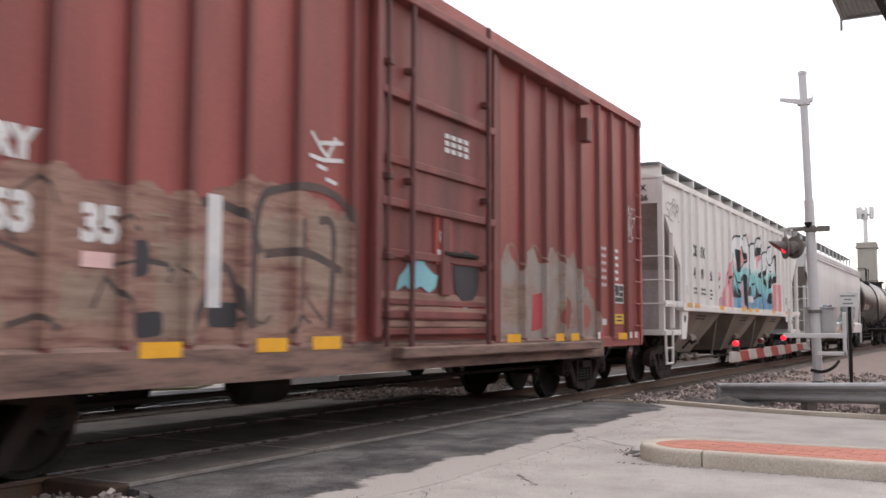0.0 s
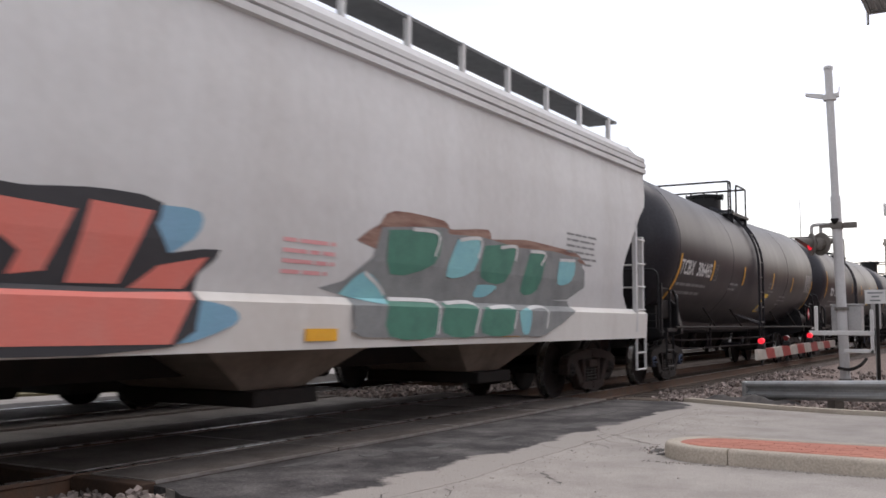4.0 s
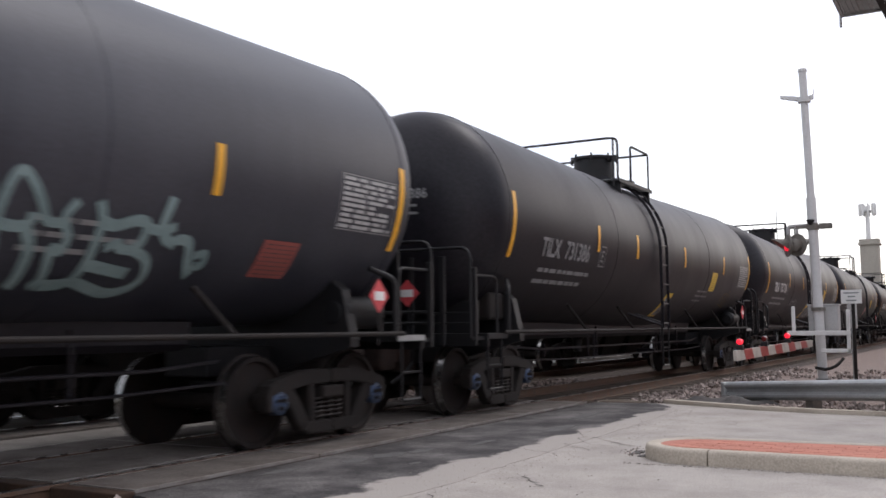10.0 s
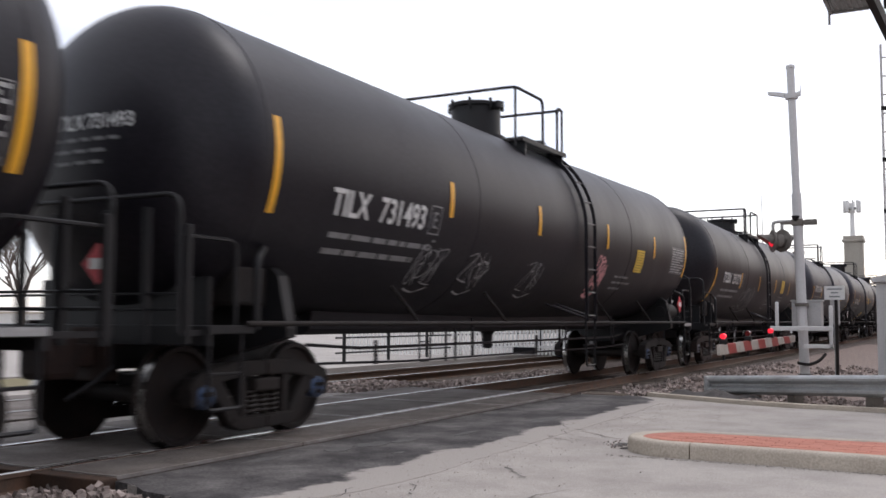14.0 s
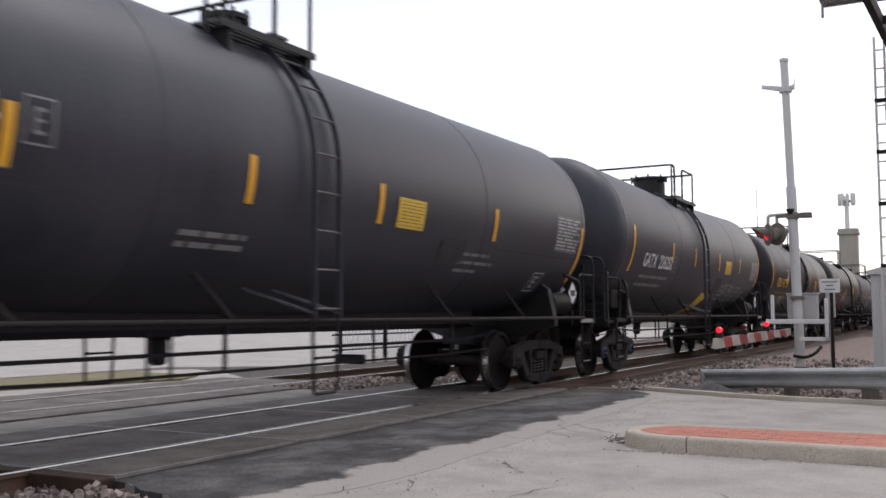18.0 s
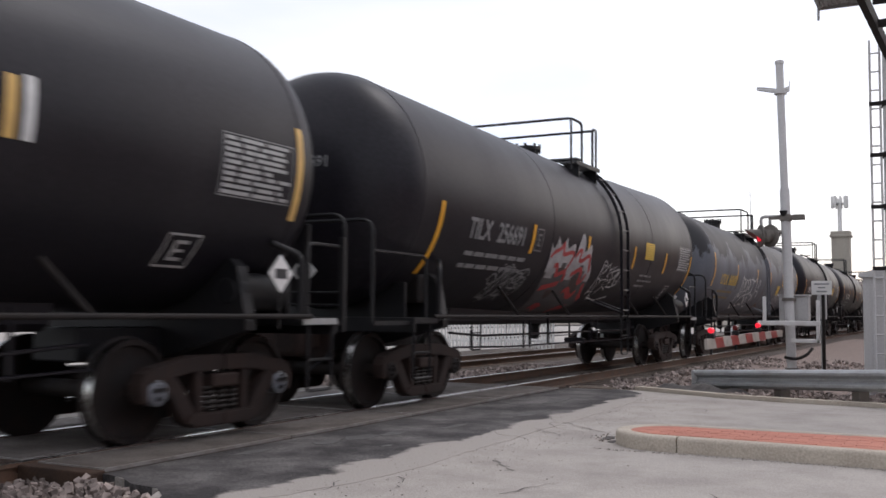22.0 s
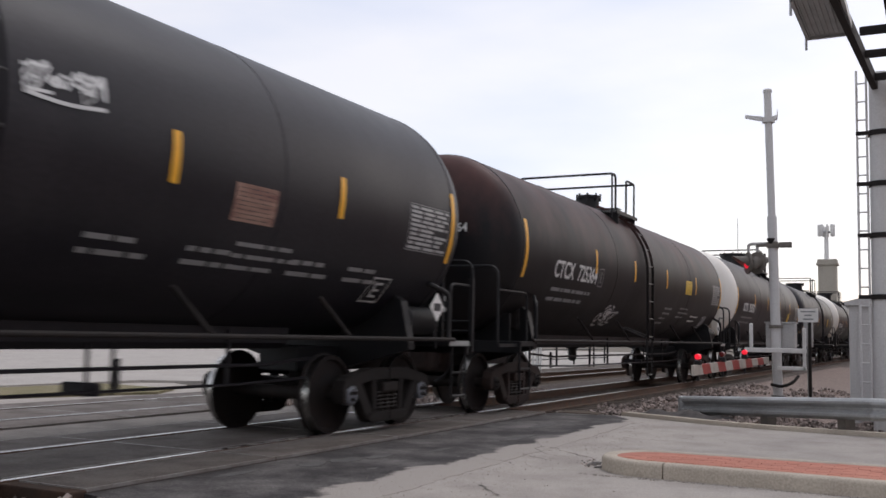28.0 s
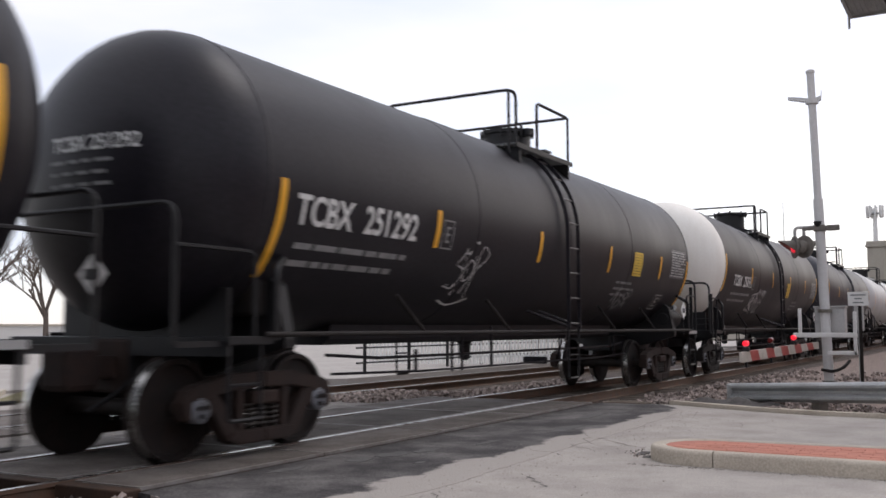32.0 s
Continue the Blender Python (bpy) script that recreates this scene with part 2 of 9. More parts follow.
M_GREYP = mat("grey_spray_paint", (0.22, 0.23, 0.23), 0.6, spots=(0.14, 0.145, 0.15), scale=3, amount=0.6, bump=0)
M_TANK = mat("black_tank_paint", (0.0140, 0.0135, 0.0185), 0.40, spots=(0.0260, 0.0245, 0.0300), scale=1.0, grain=22, bump=0.06, amount=0.85, streak=True, depth=0.005, spec=0.40, rough_grain=0.7)
M_TANKB = mat("dull_black_tank_paint", (0.0100, 0.0090, 0.0125), 0.44, spots=(0.0190, 0.0168, 0.0205), scale=1.1, grain=22, bump=0.06, amount=0.85, streak=True, depth=0.005, spec=0.25, rough_grain=0.75)
M_TANKG = mat("faded_charcoal_tank_paint", (0.023, 0.0245, 0.034), 0.46, spots=(0.047, 0.048, 0.059), scale=0.8, grain=30, bump=0.05, amount=0.8, streak=True, depth=0.004, spec=0.4, rough_grain=0.4)


def peeling(name, low, high, third, z0, amp, soft_, rough=0.55, spec=0.3):
    """Two coats of paint: the upper one flakes away downwards in ragged drips; broad stains of a third colour."""
    m = mat(name, low, rough, spots=third, scale=0.9, grain=30, bump=0.04, amount=0.7, streak=True, depth=0.004, spec=spec)
    n, l = m.node_tree.nodes, m.node_tree.links
    b = n["Principled BSDF"]
    old = b.inputs["Base Color"].links[0].from_socket
    tc = n.new("ShaderNodeTexCoord")
    sep = n.new("ShaderNodeSeparateXYZ")
    mp = n.new("ShaderNodeMapping")
    mp.inputs["Scale"].default_value = (1.0, 1.1, 0.6)
    nz = n.new("ShaderNodeTexNoise")
    nz.inputs["Scale"].default_value, nz.inputs["Detail"].default_value, nz.inputs["Roughness"].default_value = 1.0, 7, 0.65
    l.new(tc.outputs["Object"], sep.inputs[0])
    l.new(tc.outputs["Object"], mp.inputs[0])
    l.new(mp.outputs[0], nz.inputs["Vector"])
    ma = n.new("ShaderNodeMath")
    ma.operation = "MULTIPLY_ADD"
    ma.inputs[1].default_value = amp
    l.new(nz.outputs["Fac"], ma.inputs[0])
    l.new(sep.outputs["Z"], ma.inputs[2])
    mr = n.new("ShaderNodeMapRange")
    mr.inputs[1].default_value, mr.inputs[2].default_value = z0 + amp * 0.5, z0 + amp * 0.5 + soft_
    l.new(ma.outputs[0], mr.inputs[0])
    mx = n.new("ShaderNodeMix")
    mx.data_type = "RGBA"
    l.new(mr.outputs[0], mx.inputs[0])
    l.new(old, mx.inputs[6])
    mx.inputs[7].default_value = (*high, 1)
    l.new(mx.outputs[2], b.inputs["Base Color"])
    return m


M_TANKGREY = peeling("peeling_grey_tank_paint", (0.140, 0.150, 0.172), (0.026, 0.025, 0.027), (0.075, 0.075, 0.082), 3.05, 2.4, 0.10, 0.55, 0.4)
M_TANKRUST = peeling("rust_streaked_black_paint", (0.0085, 0.0080, 0.0095), (0.080, 0.033, 0.028), (0.015, 0.0115, 0.011), 2.95, 3.2, 1.7, 0.5, 0.22)
M_TANKWHITE = mat("cream_tank_head_paint", (0.80, 0.77, 0.71), 0.5, spots=(0.66, 0.60, 0.52), scale=1.5, grain=30, bump=0.03, amount=0.5, streak=True)
M_STAIN = mat("dark_product_stain", (0.13, 0.09, 0.065), 0.6, spots=(0.06, 0.045, 0.035), scale=5, amount=0.8, bump=0.05)
M_STAINPALE = mat("brown_product_stain", (0.50, 0.42, 0.34), 0.6, spots=(0.30, 0.22, 0.16), scale=4, amount=0.8, bump=0.05, streak=True)
M_GATEBOX = mat("grey_gate_housing", (0.42, 0.41, 0.40), 0.6, spots=(0.20, 0.195, 0.19), scale=3, amount=0.5, bump=0.05)
M_LAMPGREY = mat("weathered_olive_grey_paint", (0.19, 0.172, 0.15), 0.65, spots=(0.07, 0.063, 0.055), scale=5, amount=0.7, bump=0.05, spec=0.3)
M_ARMWHITE = mat("dirty_white_reflective", (0.46, 0.42, 0.37), 0.6, spots=(0.30, 0.265, 0.23), scale=5, amount=0.7, bump=0.05)
M_FADESTRIP = mat("faded_reflective_tape", (0.66, 0.42, 0.13), 0.5, spots=(0.48, 0.30, 0.12), scale=6, amount=0.5, bump=0.02)
M_LETTERYDIM = mat("faded_yellow_lettering", (0.22, 0.15, 0.045), 0.65, spots=(0.12, 0.085, 0.035), scale=9, amount=0.6, bump=0.02)
M_BOXRED = mat("oxide_red_paint", (0.30, 0.072, 0.060), 0.6, spots=(0.165, 0.050, 0.043), scale=0.9, grain=25, bump=0.04, amount=0.85, streak=True)
M_BOXDOOR = mat("dark_oxide_red_paint", (0.215, 0.056, 0.048), 0.6, spots=(0.10, 0.038, 0.033), scale=1.3, grain=25, bump=0.05, amount=0.9, streak=True)
M_SILL = mat("grimy_tan_sill", (0.22, 0.135, 0.105), 0.8, spots=(0.060, 0.038, 0.034), scale=2.2, grain=25, bump=0.06, amount=0.95, streak="h")
# for the ribs and door seal, darker than the body's red
M_BOXRIB = mat("darker_oxide_red_paint", (0.175, 0.048, 0.040), 0.65, spots=(0.085, 0.032, 0.027), scale=1.6, grain=25, bump=0.06, amount=0.9, streak=True)
M_BOXTAN = mat("tan_overspray", (0.31, 0.19, 0.145), 0.75, spots=(0.15, 0.060, 0.048), scale=2.6, grain=25, bump=0.06, amount=0.95, streak="h")
M_BOXPALE = mat("pale_overspray", (0.30, 0.22, 0.165), 0.75, spots=(0.19, 0.12, 0.09), scale=2.6, grain=25, bump=0.06, amount=0.9, streak="h")
M_BLACKFADE = mat("faded_black_spray", (0.06, 0.048, 0.045), 0.7, spots=(0.13, 0.08, 0.065), scale=3, amount=0.7, bump=0)
M_PALEPINK = mat("pale_pink_spray_paint", (0.70, 0.48, 0.45), 0.6, spots=(0.62, 0.36, 0.35), scale=3, amount=0.5, bump=0)
M_BOXGREY = mat("grey_overspray", (0.29, 0.25, 0.22), 0.75, spots=(0.25, 0.13, 0.10), scale=1.6, grain=25, bump=0.06, amount=0.9)
M_HOPPER = mat("pale_grey_hopper_paint", (0.70, 0.68, 0.64), 0.6, spots=(0.54, 0.50, 0.455), scale=0.9, grain=9, bump=0.012, amount=0.6, streak=True, rough_grain=0.12)
M_DUSTY = mat("dusty_grey_sheet", (0.40, 0.37, 0.345), 0.85, spots=(0.25, 0.215, 0.19), scale=1.1, grain=12, bump=0.03, amount=0.8, streak=True, spec=0.2)
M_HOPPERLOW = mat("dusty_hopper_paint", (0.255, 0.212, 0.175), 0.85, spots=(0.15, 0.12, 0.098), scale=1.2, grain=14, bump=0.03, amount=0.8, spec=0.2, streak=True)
M_HOPPER2 = mat("light_grey_hopper_paint", (0.60, 0.60, 0.595), 0.5, spots=(0.50, 0.485, 0.465), scale=0.9, grain=9, bump=0.010, amount=0.6, streak=True, rough_grain=0.12)
M_FADEORANGE = mat("faded_orange_tape", (0.62, 0.33, 0.10), 0.5, spots=(0.50, 0.30, 0.14), scale=6, amount=0.6, bump=0.02)
M_DULLPINK = mat("dull_pink_spray_paint", (0.36, 0.15, 0.14), 0.75, spots=(0.25, 0.16, 0.13), scale=6, amount=0.8, bump=0)
M_VIOLET = mat("mauve_spray_paint", (0.52, 0.28, 0.34), 0.6, spots=(0.56, 0.40, 0.42), scale=3, amount=0.6, bump=0)
M_WALKGREY = mat("dark_walkway_grating", (0.12, 0.125, 0.125), 0.7, scale=5, grain=60, bump=0.4, amount=0.5)
M_TOWER = mat("stained_tower_concrete", (0.36, 0.33, 0.28), 0.9, spots=(0.24, 0.215, 0.18), scale=0.5, grain=8, bump=0.2, amount=0.7, streak=True)
M_BARK = mat("bare_tree_bark", (0.13, 0.105, 0.09), 0.95, scale=6, grain=30, bump=0.6, spec=0.15)
M_ROOF = mat("grey_roof_sheet", (0.20, 0.20, 0.205), 0.7, scale=0.8, grain=10, bump=0.1)
M_PALEWALL = mat("pale_wall", (0.60, 0.585, 0.56), 0.85, spots=(0.5, 0.48, 0.45), scale=0.4, grain=12, bump=0.1)
M_REDWALL = mat("red_brick_wall", (0.30, 0.11, 0.08), 0.9, scale=0.6, grain=14, bump=0.2)


# ---- building helpers ----
def mesh_of(name, bm, material):
    me = bpy.data.meshes.new(name)
    bmesh.ops.recalc_face_normals(bm, faces=bm.faces)
    bm.to_mesh(me)
    bm.free()
    me.materials.append(material)
    return me


def put(name, me, parent=None, m=None, label=""):
    """One object on a mesh, under a thing or on its own."""
    ob = new(name, me)
    if parent is not None:
        ob.parent = parent
    if m is not None:
        ob.matrix_basis = m
    if label:
        tagged(ob, label)
    return ob


def part(name, bm, material, parent=None, label="", smooth=False, m=None):
    me = mesh_of(name, bm, material)
    if smooth:
        soft(me)
    return put(name, me, parent, m, label)


def soft(me, angle=40):
    me.shade_smooth()
    me.set_sharp_from_angle(angle=radians(angle))


def thing(name, m, label, category, group="", kind=""):
    ob = new(name)
    ob.matrix_basis = m
    return tagged(ob, label, category, group, kind)


def box(bm, x0, x1, y0, y1, z0, z1, bevel=0.0):
    r = bmesh.ops.create_cube(bm, size=1, matrix=Matrix.Translation(((x0 + x1) / 2, (y0 + y1) / 2, (z0 + z1) / 2)) @ Matrix.Diagonal((abs(x1 - x0), abs(y1 - y0), abs(z1 - z0), 1)))
    if bevel:
        es = list({e for v in r["verts"] for e in v.link_edges})
        bmesh.ops.bevel(bm, geom=es, offset=bevel, segments=2, affect="EDGES", profile=0.5)
    return bm


def boxed(*a, **k):
    return box(bmesh.new(), *a, **k)


def rod(bm, a, b, r, n=8, r2=None):
    """A round bar from a to b."""
    a, b = Vector(a), Vector(b)
    d = b - a
    m = Matrix.Translation((a + b) / 2) @ d.to_track_quat("Z", "Y").to_matrix().to_4x4()
    bmesh.ops.create_cone(bm, cap_ends=True, segments=n, radius1=r, radius2=r if r2 is None else r2, depth=d.length, matrix=m)
    return bm


def pipe(bm, pts, r, n=8):
    """A bent bar through points, its ends capped; corners mitred."""
    pts = [Vector(p) for p in pts]
    rings = []
    up = None
    for i, p in enumerate(pts):
        d0 = (p - pts[i - 1]).normalized() if i else None
        d1 = (pts[i + 1] - p).normalized() if i + 1 < len(pts) else None
        t = (d0 + d1).normalized() if d0 and d1 else (d0 or d1)
        if up is None:
            up = Vector((0, 0, 1)) if abs(t.z) < 0.9 else Vector((1, 0, 0))
        u = (up - t * up.dot(t)).normalized()
        up = u
        w = t.cross(u)
        rings.append([bm.verts.new(p + (u * math.cos(2 * math.pi * k / n) + w * math.sin(2 * math.pi * k / n)) * r) for k in range(n)])
    for a, b in zip(rings, rings[1:]):
        for k in range(n):
            bm.faces.new((a[k], a[(k + 1) % n], b[(k + 1) % n], b[k]))
    bm.faces.new(rings[0][::-1])
    bm.faces.new(rings[-1])
    return bm


def rounded(pts, r=0.12, n=4):
    """Rounds the inner corners of a path."""
    pts = [Vector(p) for p in pts]
    out = [pts[0]]
    for a, p, b in zip(pts, pts[1:], pts[2:]):
        d0, d1 = (a - p), (b - p)
        k = min(r, d0.length * 0.45, d1.length * 0.45)
        s, e = p + d0.normalized() * k, p + d1.normalized() * k
        for i in range(n + 1):
            t = i / n
            out.append(s * (1 - t) ** 2 + p * 2 * t * (1 - t) + e * t * t)
    out.append(pts[-1])
    return out


def lathe(profile, n=48, axis="y", bm=None, capped=True):
    """A solid of revolution round an axis from (along, radius) pairs."""
    bm = bm or bmesh.new()
    rings = []
    for s, r in profile:
        ring = []
        for k in range(n):
            a = 2 * math.pi * k / n
            c = (r * math.cos(a), r * math.sin(a))
            ring.append(bm.verts.new({"y": (c[0], s, c[1]), "x": (s, c[0], c[1]), "z": (c[0], c[1], s)}[axis]))
        rings.append(ring)
    for a, b in zip(rings, rings[1:]):
        for k in range(n):
            bm.faces.new((a[k], a[(k + 1) % n], b[(k + 1) % n], b[k]))
    if capped:
        bm.faces.new(rings[0][::-1])
        bm.faces.new(rings[-1])
    return bm


def prism(outline, a0, a1, axis="y", bm=None):
    """An outline pulled along an axis. The outline is in the two other coordinates."""
    bm = bm or bmesh.new()
    def at(p, s):
        return {"y": (p[0], s, p[1]), "x": (s, p[0], p[1]), "z": (p[0], p[1], s)}[axis]
    lo = [bm.verts.new(at(p, a0)) for p in outline]
    hi = [bm.verts.new(at(p, a1)) for p in outline]
    n = len(outline)
    for k in range(n):
        bm.faces.new((lo[k], lo[(k + 1) % n], hi[(k + 1) % n], hi[k]))
    bm.faces.new(lo[::-1])
    bm.faces.new(hi)
    return bm


# ---- the setting: ground, road, tracks, crossing ----
def setting(name, bm, material, label, category, smooth=False):
    return tagged(part(name, bm, material, None, "", smooth), label, category, "", "structure")


setting("ground", boxed(-700, 700, -500, 1100, -1.2, -0.42), M_EARTH, "bare brown winter ground round the railway", "ground")


def slab(name, outline, z0, z1, material, label, category):
    return setting(name, prism(outline, z0, z1, "z"), material, label, category)


slab("road", [(1.60, 5.45), (2.45, 5.15), (3.0, 4.2), (3.3, 1.0), (3.4, -30), (90, -30), (90, 14.35), (7.5, 14.5), (5.2, 14.75), (4.3, 15.0), (2.75, 15.75), (1.60, 15.95)],
     -0.45, -0.04, M_ASPHALT, "worn light grey asphalt road up to the crossing", "road")
slab("road_far_side", [(-6.0, 5.4), (-6.0, 16.0), (-7.4, 17.0), (-9.2, 18.0), (-70, 19.0), (-70, 3.0)], -0.45, -0.05, M_ASPHALT, "grey asphalt road beyond the tracks", "road")
rng = random.Random(4)


def wavy(a, b, n, amp):
    out = []
    for i in range(n):
        t = i / n
        out.append((a[0] + (b[0] - a[0]) * t + rng.uniform(-amp, amp), a[1] + (b[1] - a[1]) * t + rng.uniform(-amp, amp) * 0.4))
    return out


def feathered(m, low, edge_x, swing, soft_):
    """Lets the surface wear out into another colour past a ragged line along y."""
    n, l = m.node_tree.nodes, m.node_tree.links
    b = n["Principled BSDF"]
    old = b.inputs["Base Color"].links[0].from_socket
    tc = n.new("ShaderNodeTexCoord")
    sep = n.new("ShaderNodeSeparateXYZ")
    l.new(tc.outputs["Object"], sep.inputs[0])
    total = sep.outputs["X"]
    for scale, amp in ((0.9, swing * 0.75), (2.6, swing * 0.65), (13.0, swing * 0.24), (55.0, swing * 0.12)):
        nz = n.new("ShaderNodeTexNoise")
        nz.inputs["Scale"].default_value, nz.inputs["Detail"].default_value = scale, 5
        l.new(tc.outputs["Object"], nz.inputs["Vector"])
        ma = n.new("ShaderNodeMath")
        ma.operation = "MULTIPLY_ADD"
        ma.inputs[1].default_value = amp
        l.new(nz.outputs["Fac"], ma.inputs[0])
        l.new(total, ma.inputs[2])
        total = ma.outputs[0]
    mr = n.new("ShaderNodeMapRange")
    mid = edge_x + swing * 0.5 * 1.76
    mr.inputs[1].default_value, mr.inputs[2].default_value = mid - soft_ / 2, mid + soft_ / 2
    l.new(total, mr.inputs[0])
    mx = n.new("ShaderNodeMix")
    mx.data_type = "RGBA"
    l.new(mr.outputs[0], mx.inputs[0])
    l.new(old, mx.inputs[6])
    mx.inputs[7].default_value = (*low, 1)
    l.new(mx.outputs[2], b.inputs["Base Color"])
    return m


M_PATCH = feathered(mat("worn_tar_patch", (0.050, 0.046, 0.046), 0.82, spots=(0.185, 0.172, 0.165), scale=1.1, grain=45, bump=0.8, amount=0.9, spec=0.2, rough_grain=0.8, depth=0.014),
                    (0.375, 0.342, 0.310), 3.02, 0.62, 0.07)
edge = []
line = [(2.90, 4.7), (3.35, 5.45), (3.5, 6.27), (3.55, 6.98), (3.5, 7.62), (3.5, 8.34), (3.45, 9.75), (3.45, 11.0), (3.4, 12.6), (3.3, 14.2), (2.95, 15.35)]
for a, b in zip(line, line[1:]):
    edge += wavy(a, b, 5, 0.02)
slab("asphalt_patch", [(1.600, 5.42), (1.85, 5.38), (2.1, 5.22), (2.40, 5.18), (2.62, 5.0), (2.78, 4.75)] + edge + [(2.6, 15.7), (1.600, 15.9)], -0.2, -0.036, M_PATCH,
     "dark patched asphalt strip along the crossing panels", "road patch")


def worn_spot(x, y, wx, wy, z, material, seed, label):
    """A thin ragged scab of another surface on the road."""
    q = random.Random(seed)
    pts = []
    for k in range(22):
        a = 2 * math.pi * k / 22
        f = q.uniform(0.6, 1.05)
        pts.append((x + wx * f * math.cos(a), y + wy * f * math.sin(a)))
    slab("worn_spot", pts, z - 0.01, z, material, label, "road patch")


for k, (x, y, wx, wy) in enumerate(((2.70, 11.4, 0.11, 0.55), (2.67, 7.88, 0.05, 0.10), (2.05, 7.75, 0.13, 0.22), (2.12, 8.25, 0.14, 0.30), (2.25, 8.7, 0.10, 0.25), (2.5, 9.6, 0.07, 0.3), (1.85, 6.9, 0.08, 0.3), (2.35, 13.2, 0.10, 0.6))):
    worn_spot(x, y, wx, wy, -0.0325, M_SCUFF, 50 + k, "pale scuffed spot in the dark asphalt")
for k, (x, y, wx, wy) in enumerate(((4.30, 9.52, 0.07, 0.20), (4.42, 9.32, 0.05, 0.12))):
    worn_spot(x, y, wx, wy, -0.0335, M_DARKASPHALT, 70 + k, "dark broken hollow in the asphalt by the kerb")
# cracks, as thin dark seams of filler
cracks = bmesh.new()
q = random.Random(9)
for x, y, a, n in ((3.3, 5.6, 0.5, 6), (4.6, 6.2, 1.2, 5), (3.6, 9.0, 1.5, 7), (4.0, 12.6, 0.1, 7), (6.2, 6.6, 2.2, 4), (3.3, 10.6, 1.1, 5), (3.9, 9.9, 2.6, 7)):
    p = Vector((x, y))
    for k in range(n):
        a += q.uniform(-0.8, 0.8)
        e = p + Vector((math.cos(a), math.sin(a))) * q.uniform(0.08, 0.2)
        d = (e - p).normalized()
        w = Vector((-d.y, d.x)) * q.uniform(0.002, 0.006)
        cracks.faces.new([cracks.verts.new((v.x, v.y, -0.0345)) for v in (p - w, e - w, e + w, p + w)])
        p = e
for x0, y0, x1, y1, w0 in ((3.42, 10.62, 4.36, 9.72, 0.016), (3.36, 9.9, 3.9, 9.35, 0.010), (3.9, 7.6, 4.3, 7.1, 0.012), (3.6, 6.6, 3.9, 5.9, 0.010)):
    line_ = wavy((x0, y0), (x1, y1), 12, 0.05)
    for k, (a, b) in enumerate(zip(line_, line_[1:])):
        w = w0 * q.uniform(0.4, 1.0)
        cracks.faces.new([cracks.verts.new(v) for v in ((a[0], a[1] - w, -0.0345), (b[0], b[1] - w, -0.0345), (b[0], b[1] + w, -0.0345), (a[0], a[1] + w, -0.0345))])
tagged(part("road_cracks", cracks, M_DARKASPHALT), "fine dark cracks in the grey asphalt", "cracks", "", "stuff")
slab("asphalt_between_tracks", [(-1.60, 5.4), (-2.70, 5.4), (-2.70, 15.6), (-1.60, 15.6)], -0.45, -0.03, M_MIDASPHALT, "worn grey asphalt between the two tracks", "road patch")
slab("grass_strip", [(-7.6, 10.6), (-9.6, 12.7), (-9.4, 16.0), (-7.0, 15.7), (-6.4, 14.6)], -0.45, -0.005, M_GRASS, "dry yellow-green grass strip beside the road", "grass")
slab("concrete_lot", [(-9.9, 12.4), (-70, 12.6), (-70, 90), (-6.4, 90), (-6.4, 19.5), (-9.7, 17.5)], -0.45, 0.01, M_LOT, "pale concrete lot beyond the railway", "pavement")
setting("far_kerb", prism([(-7.5, 10.45), (-9.8, 12.5), (-9.95, 12.35), (-7.6, 10.25)], -0.2, 0.05, "z"), M_KERB, "pale concrete kerb round the grass strip", "kerb")

# ballast beds beyond and before the crossing, for both tracks
for name, x in (("ballast_bed", 0.0), ("ballast_bed_far", -4.3)):
    for y0, y1 in ((-90, 5.40), (15.75, 420)):
        setting(name, prism([(x - 2.3, -0.43), (x - 1.5, -0.17), (x + 1.5, -0.17), (x + 2.5, -0.43)], y0, y1), M_BALLAST, "dark dirty ballast bed under the track", "ballast")
setting("gravel_bank", prism([(1.2, -0.43), (1.8, -0.2), (2.4, -0.10), (3.6, -0.14), (6.0, -0.18), (12, -0.2), (24, -0.3), (24, -0.43)], 15.95, 60), M_BANK,
        "coarse gravel bank behind the guard rail", "gravel")

# rails with polished heads
RAIL = [(-0.07, -0.17), (0.07, -0.17), (0.07, -0.155), (0.015, -0.14), (0.012, -0.045), (0.036, -0.035), (0.036, -0.003), (-0.036, -0.003), (-0.036, -0.035), (-0.012, -0.045), (-0.015, -0.14), (-0.07, -0.155)]
for x in (-0.7525, 0.7525, -4.3 - 0.7525, -4.3 + 0.7525):
    rail = setting("rail", prism([(x + px, pz) for px, pz in RAIL], -90, 420), M_RAIL, "rust-brown steel rail with a bright worn head", "rail")
    part("rail_head", boxed(x - 0.029, x + 0.029, -90, 420, -0.003, 0.0), M_RAILTOP, rail)

